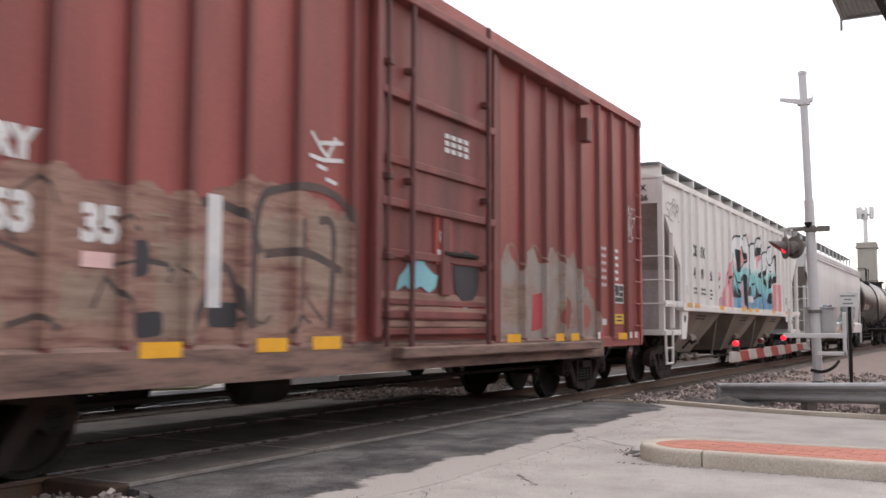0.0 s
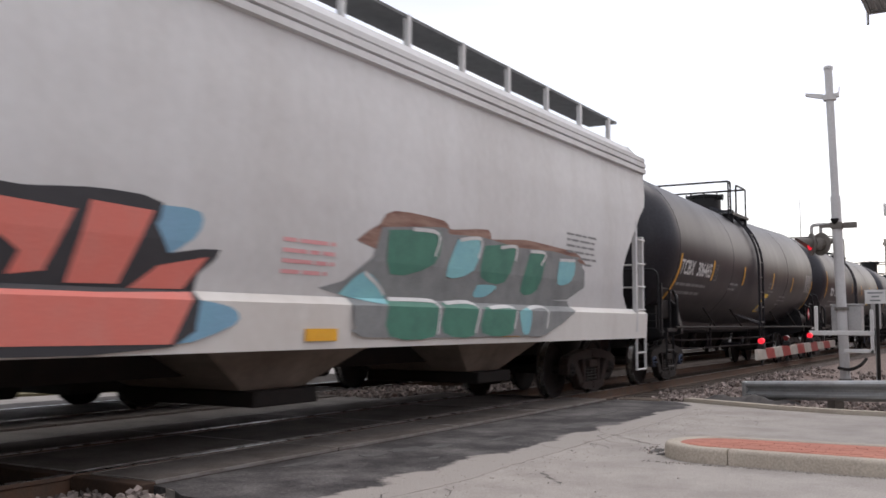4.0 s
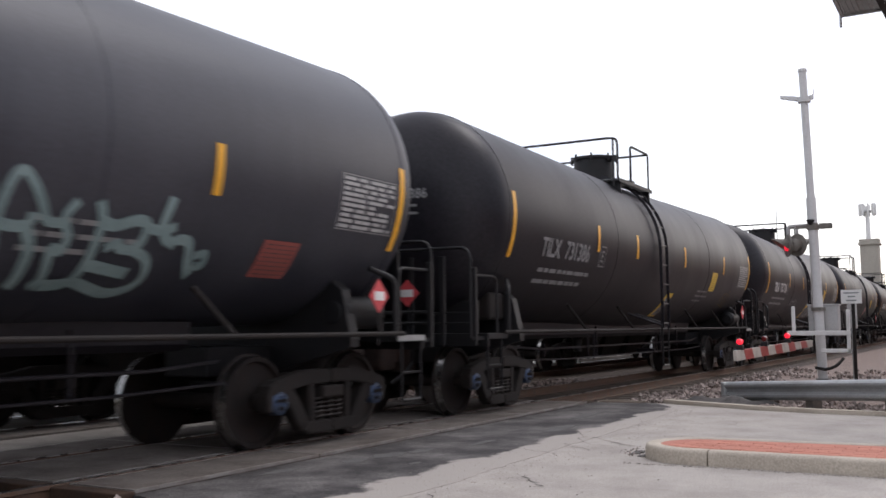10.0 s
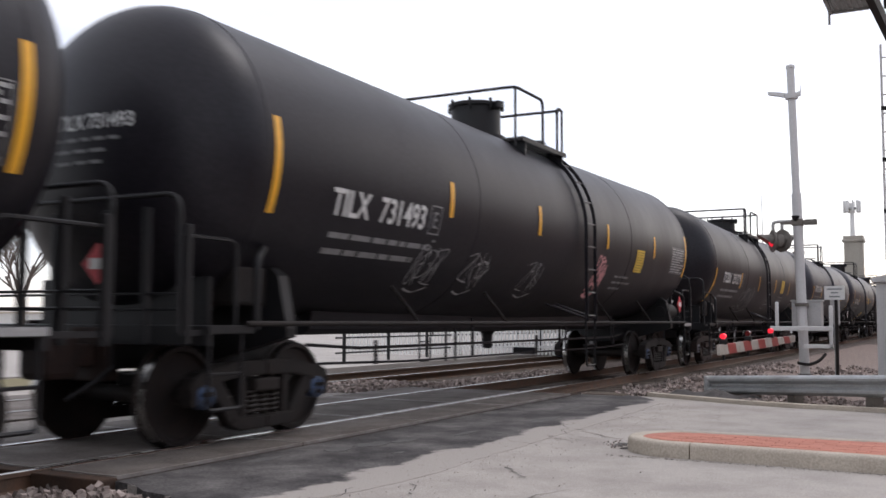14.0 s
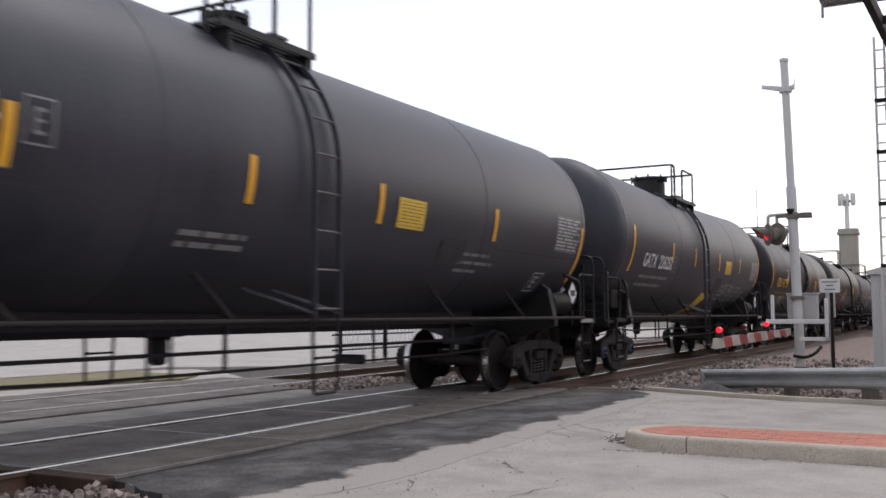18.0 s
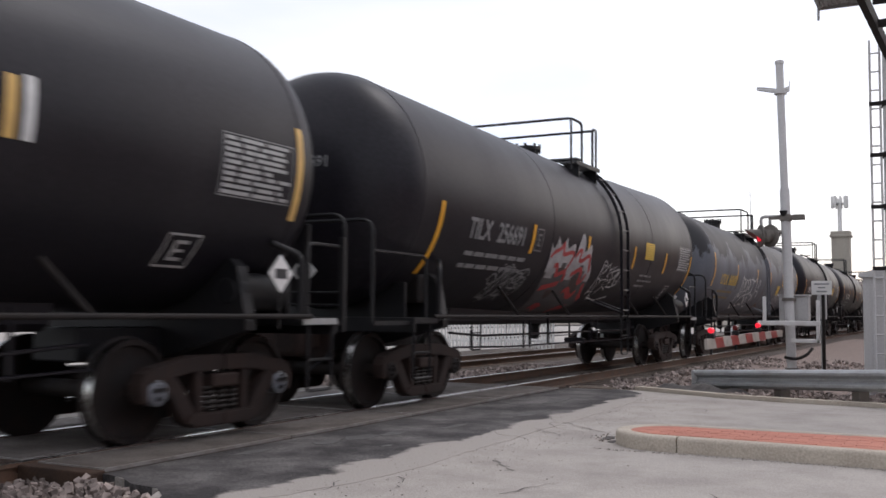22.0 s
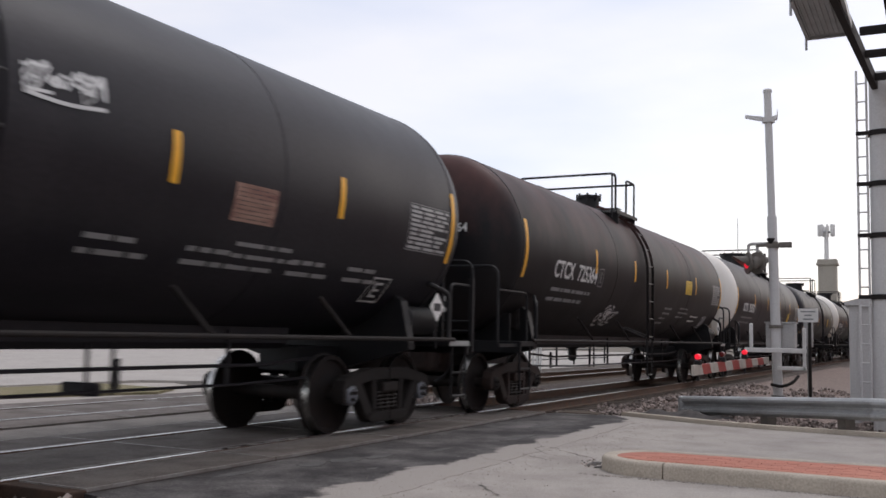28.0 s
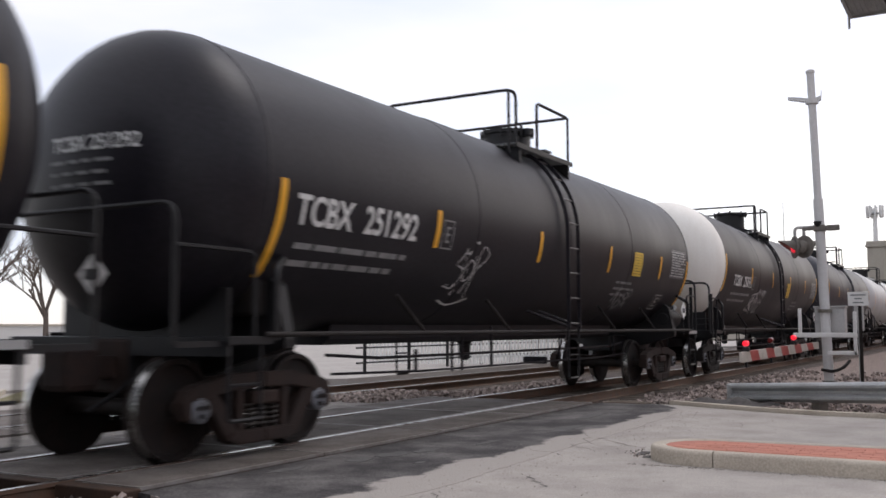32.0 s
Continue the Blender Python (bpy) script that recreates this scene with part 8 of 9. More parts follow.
    for pts in (
        [(49.82, 2.3), (50.39, 2.29), (50.33, 2.02)],
        [(50.9, 2.26), (51.45, 2.31), (51.39, 2.06)],
        [(51.99, 2.24), (52.46, 2.28), (52.45, 2.09)],
        [(52.91, 2.25), (53.41, 2.25), (53.28, 2.07)],
        [(53.93, 2.19), (54.52, 2.21)],
        [(48.93, 1.77), (49.2, 1.64), (49.33, 1.54)],
        [(49.4, 1.5), (50.29, 1.5), (50.38, 1.42), (50.32, 1.11)],
        [(50.6, 1.48), (51.33, 1.48), (51.24, 1.12)],
        [(51.67, 1.44), (52.38, 1.45), (52.33, 1.17)],
        [(52.84, 1.45), (53.42, 1.47), (53.39, 1.17)]):
        part("graffiti", sprayed(bmesh.new(), [(Y(a), z) for a, z in curve(pts, 4)], 0.045, low, 0.018), M_WHITEP, car, "white sprayed highlight")
    return car


TRAIN += [boxcar(), ribbed_hopper(), smooth_hopper()]


# ---- the train's tank cars, in order; places are those along the train ----
def scr(car, seed, y0, z0, w, h, material=None, n=9, width=0.032, label="white sprayed scrawl"):
    return scrawl(car, seed, y0, z0, w, h, material or M_WHITEP, SIDE[car.name], n, width, label)


def yellow(car, y0, z0, w, h, skew=0.0, material=None):
    bm = side_patch(bmesh.new(), y0, y0 + w, z0, z0 + h, SIDE[car.name], 0.009, 6, skew)
    pan = part("warning_panel", bm, material or M_LABELY, car, "yellow warning stencil panel")
    bm = bmesh.new()
    rr = random.Random(int(y0 * 100))
    for k in range(8):
        z = z0 + h * (k + 0.7) / 8.8
        o = skew * (z - z0) / h
        y = y0 + w * 0.08
        while y < y0 + w * 0.86:
            ln = min(w * rr.uniform(0.1, 0.32), y0 + w * 0.92 - y)
            side_patch(bm, y + o, y + ln + o, z, z + h * 0.024, SIDE[car.name], 0.012, 1)
            y += ln + w * 0.04
    tagged(part("panel_writing", bm, M_BLACKFADE, pan), kind="stuff")


def tag(car, y0, z0, w=0.5, h=0.5):
    """The slanted inspection panel low on the tank, yellow above and pale below."""
    bm = side_patch(bmesh.new(), y0, y0 + w, z0, z0 + h, SIDE[car.name], 0.009, 6, 0.0)
    pan = part("inspection_panel", bm, M_LABELY, car, "yellow and white inspection panel")
    part("panel_blank", side_patch(bmesh.new(), y0 + w * 0.24, y0 + w * 0.98, z0 + h * 0.05, z0 + h * 0.78, SIDE[car.name], 0.012, 4), M_LETTERDIM, pan)
    bm = bmesh.new()
    for a, b, c0, c1 in ((0.42, 0.52, 0.2, 0.66), (0.52, 0.78, 0.2, 0.28), (0.52, 0.72, 0.40, 0.47), (0.52, 0.78, 0.58, 0.66)):
        side_patch(bm, y0 + w * a, y0 + w * b, z0 + h * c0, z0 + h * c1, SIDE[car.name], 0.015, 1)
    part("panel_letter", bm, M_BLACKP, pan)


def head_patch(y_end, x0, z0, wx, wz, R, Z, deep, lift):
    """A ragged stain on a tank's rounded end; y_end is the outermost point, deep its depth."""
    rr = random.Random(5)
    bm = bmesh.new()
    centre, ring = None, []
    for k in range(28):
        a = 2 * math.pi * k / 28
        f = rr.uniform(0.75, 1.1)
        x, z = x0 + wx * f * math.cos(a), z0 + wz * f * math.sin(a) * (1.5 if math.sin(a) < 0 else 0.8)
        ring.append((x, z))
    def at(x, z):
        rho = math.hypot(x, z - Z) / R
        return bm.verts.new((x, y_end + deep - (deep + 0.01) * bulge(rho) - lift, z))
    loops = [[at(x0 + (x - x0) * f, z0 + (z - z0) * f) for x, z in ring] for f in (0.33, 0.66, 1.0)]
    bm.faces.new(loops[0])
    for p, q in zip(loops, loops[1:]):
        for k in range(28):
            bm.faces.new((p[k], p[(k + 1) % 28], q[(k + 1) % 28], q[k]))
    return bm


def spray_strokes(car, strokes, width, material, lift, label):
    """Hand-sprayed lines, each through a few (along, up) points on the tank's side."""
    bm = bmesh.new()
    for k, pts in enumerate(strokes):
        sprayed(bm, curve(pts, 5), width * (0.85 + 0.3 * ((k * 0.37) % 1)), SIDE[car.name], lift + 0.0003 * k)
    tagged(part("graffiti", bm, material, car, label), label, kind="stuff")


def spray_field(car, fields, cut_z, material, lift, label, low=None):
    """Filled sprayed areas, laid on the tank in narrow bands so that they follow its curve."""
    surf = SIDE[car.name]
    for pts in fields:
        out = curve(list(pts) + [pts[0]], 3)[:-1]
        bm = bmesh.new()
        bmesh.ops.triangulate(bm, faces=[bm.faces.new([bm.verts.new((0, p.x, p.y)) for p in out])])
        lo, hi = min(p.y for p in out), max(p.y for p in out)
        for k in range(1, 16):
            bmesh.ops.bisect_plane(bm, geom=bm.verts[:] + bm.edges[:] + bm.faces[:], plane_co=(0, 0, lo + (hi - lo) * k / 16), plane_no=(0, 0, 1))
        for v in bm.verts:
            v.co.x = surf(v.co.z) + lift
        ob = part("graffiti", bm, material, car, label)
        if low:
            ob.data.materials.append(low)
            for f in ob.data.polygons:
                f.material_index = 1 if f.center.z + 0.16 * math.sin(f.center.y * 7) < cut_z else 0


SMALL = dict(R=1.545, Z=2.74, mark_z=2.30)
c = tank_car(59.45, 75.9, "black tank car with large white reporting mark", M_TANK, "TCBX 306465", ladder=-0.6, placard="red", mark_size=0.42, mark_y=0.9, seed=1, mark_z=2.30, R=1.6, Z=2.8, strips=(-4.9, -2.0, 1.45, 4.27), top_strip=2.7, ef=0.05, end_top=2.7, rails=(-0.98, -0.75, -0.16, 0.91), manway=(0.75, 0.48, 0.5))
tag(c, 0.85, 1.6, 0.5, 0.5)
bars(c, 1.05, 2.35, (0.7, 0.7, 0.8, 0.6), M_LETTERDIM, SIDE[c.name], 0.05, 0.1, 1)
bars(c, -3.2, 2.2, (0.8, 0.6), M_LETTERDIM, SIDE[c.name], 0.05, 0.12, 2)
TRAIN.append(c)
c = tank_car(77.5, 94.3, "glossy black tank car with white reporting mark", M_TANK, "TILX 731710", ladder=-0.7, placard="red", seed=2, strips=(-3.95, -1.25, 1.72, 4.65), top_strip=3.0, ef=0.1, te=-0.2, rails=(-1.04, -0.75, 0.0, 1.12), manway=(0.54, 0.48, 0.58))
tag(c, 0.75, 1.55)
yellow(c, 4.0, 2.16, 0.5, 0.5)
TRAIN.append(c)
c = tank_car(96.2, 113.1, "black tank car with green and white graffiti", M_TANKG, "GATX 223226", ladder=0.95, placard="red", mark_y=1.65, mark_z=2.30, seed=3, cap="blue", strips=(-4.63, -1.53, 2.11, 4.76), top_strip=2.88, eb=7.85, deep=0.95, sb=7.55, ef=0.12, mark_w=0.84, rails=(-1.77, -0.64, 0.06, 0.28), manway=(-1.13, 0.47, 0.7))
spray_strokes(c, ([(2.82, 1.71), (2.71, 1.98), (2.72, 2.25), (2.8, 2.38), (2.91, 2.31), (3.03, 2.17), (3.12, 2.05), (3.3, 2.05)],
    [(2.75, 2), (2.87, 1.99), (2.97, 2.02), (2.98, 2.1)],
    [(2.95, 2), (3.06, 1.85), (3.1, 1.65), (3.08, 1.56)],
    [(3.34, 2.22), (3.26, 2.09), (3.35, 1.95), (3.34, 1.84), (3.25, 1.86), (3.32, 1.65), (3.27, 1.57)],
    [(3.54, 2.24), (3.61, 2.1), (3.63, 1.93), (3.64, 1.75), (3.58, 1.62), (3.35, 1.59)],
    [(3.6, 2.1), (3.75, 2.07), (3.96, 2.13), (4.08, 2.1), (4.08, 1.96), (4.02, 1.91)],
    [(3.74, 1.89), (3.85, 1.94), (3.9, 1.9), (4.06, 1.89), (4.23, 1.83), (4.31, 1.7), (4.25, 1.6), (4.06, 1.55), (3.81, 1.59), (3.59, 1.64)],
    [(3.66, 1.76), (3.84, 1.74), (4.11, 1.71)],
    [(4.28, 2.35), (4.25, 2.11), (4.38, 1.98)],
    [(4.11, 2.08), (4.27, 2.07), (4.4, 2.12)],
    [(4.41, 1.94), (4.46, 2.01), (4.61, 2), (4.7, 1.86), (4.82, 1.72)],
    [(4.75, 1.89), (4.87, 1.92), (4.91, 1.82), (4.81, 1.81)],), 0.085, M_PALETEAL, 0.012, "pale teal sprayed letters")
spray_strokes(c, ([(-3.36, 2.22), (-3.51, 2.3), (-3.71, 2.28), (-3.84, 2.18), (-3.79, 2.01), (-3.68, 1.83), (-3.37, 1.67), (-3.02, 1.62)],
    [(-3.28, 2.29), (-3.38, 2.37), (-3.29, 2.43), (-3.14, 2.43), (-3.06, 2.31), (-3.07, 2.21)],
    [(-3.01, 2.22), (-2.91, 2.35), (-2.67, 2.37), (-2.4, 2.33), (-2.27, 2.18), (-2.29, 2.07), (-2.64, 2.12), (-2.78, 2.14)],
    [(-3.41, 2.06), (-3.23, 2.12), (-2.93, 2.18), (-2.85, 2.07), (-3.23, 2.04), (-3.18, 1.92)],
    [(-2.26, 2.31), (-2.05, 2.29), (-1.92, 2.2), (-1.94, 2.13)],
    [(-1.92, 2.2), (-1.74, 2.25), (-1.62, 2.01)],
    [(-1.53, 2.16), (-1.51, 2.29), (-1.35, 2.28), (-1.32, 2.17)],
    [(-4.35, 1.91), (-4.32, 2), (-4.25, 2.03), (-4.1, 1.99), (-3.98, 1.88), (-4.28, 1.89)],), 0.06, M_GREENP, 0.012, "dark green sprayed tag")
yellow(c, 5.6, 1.75, 0.55, 0.35, 0.0, M_BOXRED)
TRAIN.append(c)
c = tank_car(114.8, 131.6, "black tank car with a faded grey reporting mark", M_TANKB, "TILX 731386", M_LETTERDIM, ladder=-0.6, placard="red", seed=4, strips=(-4.22, -2.07, 1.32, 4.98), top_strip=3.0, ef=0.38, eb=7.72, deep=0.95, te=-0.35, rails=(-1.36, -1.09, -0.28, 0.92), manway=(0.53, 0.48, 0.6))
tag(c, 0.55, 1.46)
yellow(c, 3.9, 2.1, 0.5, 0.45, 0.0)
scr(c, 401, 5.6, 1.75, 0.8, 0.35, M_LETTERYDIM, 8, 0.03, "small dim yellow sprayed tag")
TRAIN.append(c)
c = tank_car(133.5, 150.3, "black tank car with large grey graffiti letters", M_TANKB, "TILX 731718", ladder=-0.6, placard="red", seed=5, strips=(-4.1, -1.3, 1.6, 4.45), top_strip=3.0, eb=7.95, sb=7.75, deep=0.98, ef=0.45, tn=-0.18, te=-0.2, rails=(-1.22, -0.95, -0.21, 0.89), manway=(0.39, 0.48, 0.58))
tag(c, 0.3, 1.52, 0.52, 0.5)
yellow(c, 3.85, 2.16, 0.5, 0.5)
spray_field(c, ([(0.37, 2.03), (0.46, 2.18), (0.53, 2.21), (0.39, 2.27), (0.3, 2.48), (0.35, 2.6), (0.45, 2.54), (0.72, 2.63), (0.87, 2.23), (1.07, 2.28), (1.41, 2.45), (1.76, 2.21), (1.86, 2.43), (2.34, 2.42), (2.6, 2.39), (3.11, 2.46), (3.54, 2.32), (3.72, 2.12), (4.1, 2), (4.25, 1.82), (4.11, 1.7), (3.73, 1.58), (2.89, 1.59), (2.28, 1.53), (1.79, 1.62), (1.53, 1.61), (1.13, 1.52), (0.98, 1.72), (1, 1.84), (0.76, 1.99)],), 0, M_GREYP, 0.01, "grey sprayed letter field")
spray_strokes(c, ([(0.45, 2.54), (0.44, 2.41), (0.53, 2.24), (0.83, 2.17), (1.38, 2.38), (1.77, 2.15)],
    [(1.07, 1.92), (1.3, 2.03), (1.24, 1.84), (1.62, 1.96)],
    [(1.16, 1.64), (1.49, 1.76), (1.51, 1.6), (2.03, 1.51)],
    [(1.46, 2.31), (1.43, 2.1), (1.81, 1.91), (1.86, 2.13), (1.98, 2.36), (2.06, 2.02), (2.11, 1.7), (2.2, 1.61), (2.65, 1.59)],
    [(2.14, 2.31), (2.47, 2.11), (2.64, 1.85), (2.68, 1.64)],
    [(2.47, 2.36), (2.57, 2.05), (2.9, 2.15), (2.81, 1.93), (3.25, 1.92), (2.84, 1.8)],
    [(2.98, 2.38), (3.13, 1.95), (3.5, 1.67)],
    [(3.1, 2.25), (3.38, 2.34), (3.55, 2.18), (3.36, 1.99), (3.85, 1.95), (4.15, 1.78), (3.74, 1.75)],
    [(0.42, 2.03), (0.75, 2.08), (0.9, 2.06)],), 0.05, M_BLACKP, 0.014, "black sprayed letter edges")
spray_strokes(c, ([(0.87, 2.19), (1.42, 2.43), (1.69, 2.23)],
    [(1.83, 2.24), (1.86, 2.42), (2.46, 2.43), (3.12, 2.44), (3.57, 2.29), (3.72, 2.12)],
    [(1.14, 1.51), (1.56, 1.59), (2.03, 1.51)],
    [(0.39, 2.27), (0.3, 2.48), (0.36, 2.59)],), 0.028, M_PALEGREYP, 0.018, "pale sprayed outline")
scr(c, 502, -3.2, 1.9, 1.2, 0.25, M_GREYP, 8, 0.02)
TRAIN.append(c)
c = tank_car(152.0, 169.0, "black tank car with four small sprayed tags", M_TANKB, "TILX 731493", ladder=0.95, placard="red", seed=6, strips=(-4.08, -1.14, 2.11, 5.14), top_strip=3.0, rails=(-1.93, -0.78, -0.12, 0.11), manway=(-1.16, 0.46, 0.58), fall=0.01)
for sd, y in ((601, -4.55), (602, -3.2), (603, -1.2)):
    scr(c, sd, y, 1.66, 0.62, 0.5, M_GREYTAG, 11, 0.024)
scr(c, 604, 1.8, 1.75, 0.55, 0.6, M_PINK, 8, 0.06, "pink sprayed tag")
yellow(c, 3.95, 2.2, 0.5, 0.45)
TRAIN.append(c)
c = tank_car(171.0, 187.4, "black tank car with a bright yellow warning panel", M_TANKB, "TCBX 251279", ladder=-0.2, cap="grey", rust=1, seed=7, cage=0, **SMALL, strips=(-4.1, -1.27, 1.74, 4.69), top_strip=2.65, ef=0.35, end_top=2.65, rails=(-1.25, -0.98, -0.2, 1.0), manway=(0.5, 0.46, 0.46))
yellow(c, 2.95, 2.22, 0.6, 0.45)
scr(c, 701, -3.4, 1.6, 1.9, 0.6, M_GREYP, 9, 0.03)
bars(c, 0.8, 1.9, (0.5, 0.8, 0.4), M_LETTERDIM, SIDE[c.name], 0.04, 0.13, 8)
TRAIN.append(c)
c = tank_car(189.6, 205.2, "charcoal tank car with a seam along its belt", M_TANKG, "GATX 67564", ladder=-0.75, cap="dark", seed=8, cage=0, R=1.58, Z=2.76, mark_z=2.52, mark_y=1.15, mark_size=0.40, strips=(-4.5, -1.85, 0.46, 3.58), top_strip=2.75, eb=7.2, deep=0.9, ef=0.1, end_top=2.75, tn=-0.33, te=0.2, rails=(-1.25, -0.99, -0.19, 0.44), manway=(0.29, 0.26, 0.4), fall=0.01)
yellow(c, 0.85, 2.28, 0.65, 0.36)
part("belt_seam", side_patch(bmesh.new(), -7.0, 7.0, 2.18, 2.195, SIDE[c.name], 0.012, 1), M_BLACKP, c)
bm = side_patch(bmesh.new(), 2.1, 2.8, 1.95, 2.25, SIDE[c.name], 0.010, 3)
part("painted_patch", bm, M_BLACKP, c)
bars(c, -2.6, 1.95, (0.9, 0.9), M_LETTERDIM, SIDE[c.name], 0.05, 0.1, 9)
TRAIN.append(c)
c = tank_car(206.6, 221.9, "faded charcoal tank car with yellow panels", M_TANKG, "GATX 226252", ladder=-0.75, cap="blue", seed=9, mark_z=2.26, strips=(-3.67, -1.55, 1.15, 3.9), top_strip=2.87, eb=7.15, sb=6.72, deep=0.92, te=0.33, rails=(-1.1, -0.83, -0.08, 1.02), manway=(0.7, 0.45, 0.58))
bm = side_patch(bmesh.new(), 0.25, 1.05, 1.24, 1.80, SIDE[c.name], 0.009, 6)
part("warning_panel", bm, M_LABELY, c, "large yellow warning panel")
yellow(c, 1.96, 2.36, 0.75, 0.36)
part("painted_patch", side_patch(bmesh.new(), 1.15, 1.95, 1.80, 2.22, SIDE[c.name], 0.010, 4), M_BLACKP, c)
for i, y in enumerate((2.2, 3.4, 4.3)):
    bars(c, y, 2.0, (0.7, 0.6, 0.7, 0.5), M_LETTERDIM, SIDE[c.name], 0.045, 0.12, 20 + i)
TRAIN.append(c)
c = tank_car(223.8, 240.7, "black tank car with yellow lettering and white tags", M_TANKB, "UTLX 677798", M_LETTERY, strip_mat=M_FADESTRIP, ladder=-0.1, cap="grey", rust=1, seed=10, mark_z=2.24, mark_y=1.55, mark_size=0.44, R=1.55, Z=2.75, strips=(-4.5, -2.23, 1.52, 4.24), top_strip=2.9, eb=8.0, foot=False, tn=-0.6, te=0.0, rails=(-1.46, -0.87, -0.11, 1.6), manway=(0.49, 0.46, 0.52), fall=0)
for sd, y, z, w, h in ((1001, -6.4, 1.55, 0.9, 0.3), (1002, -5.3, 1.55, 1.0, 0.4), (1003, -4.2, 1.5, 1.7, 0.6), (1004, -1.5, 1.5, 0.8, 0.65), (1005, 0.7, 1.45, 1.0, 0.6), (1006, 3.0, 1.95, 0.8, 0.5)):
    scr(c, sd, y, z, w, h, M_WHITEP if sd in (1002, 1006) else M_LETTERDIM, 10, 0.03)
yellow(c, 3.05, 2.36, 0.55, 0.36)
for y in (-4.72, -2.05, 4.4):
    part("reflective_strip", side_patch(bmesh.new(), y - 0.05, y + 0.05, 2.44, 2.92, SIDE[c.name], 0.009, 8), M_LETTER, c)
TRAIN.append(c)
c = tank_car(242.4, 257.3, "dark tank car with red and white graffiti", M_TANKB, "TILX 256691", M_LETTERDIM, ladder=0.8, cap="dark", rust=1, seed=11, cage=0, R=1.58, Z=2.76, mark_z=2.28, mark_y=1.5, strips=(-3.67, -1.07, 1.83, 4.32), top_strip=2.64, eb=7.22, sb=6.85, deep=1.0, end_top=2.69, tn=-0.28, te=0.1, rails=(-1.57, -0.97, -0.35, -0.13), manway=(-1.1, 0.24, 0.22))
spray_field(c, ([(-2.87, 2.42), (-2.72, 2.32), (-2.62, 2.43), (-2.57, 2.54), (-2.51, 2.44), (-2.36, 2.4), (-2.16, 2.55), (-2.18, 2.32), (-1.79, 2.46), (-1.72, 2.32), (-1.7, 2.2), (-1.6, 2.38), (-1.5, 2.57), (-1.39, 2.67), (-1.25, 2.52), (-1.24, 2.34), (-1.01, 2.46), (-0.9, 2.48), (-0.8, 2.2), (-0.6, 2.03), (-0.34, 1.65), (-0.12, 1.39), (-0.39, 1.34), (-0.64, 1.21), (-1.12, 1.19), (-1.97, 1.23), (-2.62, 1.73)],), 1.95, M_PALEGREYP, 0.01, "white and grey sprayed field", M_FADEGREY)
spray_field(c, ([(-1.42, 1.86), (-1.23, 1.92), (-0.95, 1.81), (-0.78, 1.65), (-0.89, 1.57), (-1.19, 1.67)],
    [(-2.24, 1.99), (-2.04, 2.04), (-1.96, 1.98), (-2.17, 1.94)],
    [(-2.1, 1.62), (-1.92, 1.65), (-1.75, 1.58), (-1.86, 1.48)],), 0, M_BLACKFADE, 0.013, "dark sprayed shade")
spray_strokes(c, ([(-2.76, 2.17), (-2.66, 2.26), (-2.41, 2.34), (-2.3, 2.43), (-2.27, 2.3), (-2.2, 2.25), (-1.96, 2.29), (-1.8, 2.3), (-1.75, 2.23), (-1.81, 2.11), (-1.86, 2), (-1.73, 1.8)],
    [(-2.45, 2.04), (-2.31, 2.05), (-2.19, 1.9), (-1.97, 1.95), (-1.87, 1.96)],
    [(-2.46, 1.66), (-2.25, 1.69), (-2.03, 1.73), (-1.85, 1.76)],
    [(-1.64, 2.23), (-1.51, 2.35), (-1.39, 2.34), (-1.4, 2.2), (-1.24, 2.19), (-0.96, 2.29), (-0.83, 2.13), (-0.7, 2.02)],
    [(-1.52, 1.92), (-1.38, 1.98), (-1.13, 2.03), (-0.95, 1.81), (-0.82, 1.84), (-0.77, 1.96)],
    [(-1.34, 1.62), (-1.21, 1.67), (-0.95, 1.57), (-0.74, 1.55), (-0.78, 1.65)],
    [(-0.63, 1.78), (-0.4, 1.59), (-0.21, 1.5)],
    [(-0.77, 1.25), (-0.7, 1.33), (-0.42, 1.36)],
    [(-1.89, 1.35), (-1.77, 1.37), (-1.51, 1.31)],), 0.085, M_REDP, 0.016, "red sprayed outlines")
scr(c, 1101, 0.0, 1.6, 1.3, 0.6, None, 9, 0.04)
scr(c, 1102, -4.6, 1.45, 1.3, 0.5, M_LETTERDIM, 9, 0.035)
yellow(c, 2.6, 2.42, 0.65, 0.36)
TRAIN.append(c)
c = tank_car(259.2, 276.65, "grey tank car with peeling black paint and graffiti", M_TANKGREY, "UTLX 662458", M_LETTERY, ladder=0.1, cap="dark", rust=1, seed=12, cage=0, mark_z=2.14, mark_y=1.5, mark_size=0.42, R=1.52, Z=2.72, fall=0.0, strips=(-5.0, -1.52, 1.2, 4.0), top_strip=2.8, eb=8.3, tn=-0.23, te=0.84, rails=(-2.32, -1.04, -0.36, -0.13), manway=(-1.67, 0.27, 0.34))
bm = bmesh.new()
q = random.Random(8)
side = [(0.25 + 0.12 * q.uniform(-1, 1), 1.5 + 0.16 * k) for k in range(15)]
blob(bm, side + [(1.35 + 0.25 * q.uniform(-1, 1), 3.74 - 0.16 * k) for k in range(15)], SIDE[c.name], 0.006)
part("rust_stain", bm, M_RUSTSTAIN, c, "broad rust stain below the manway")
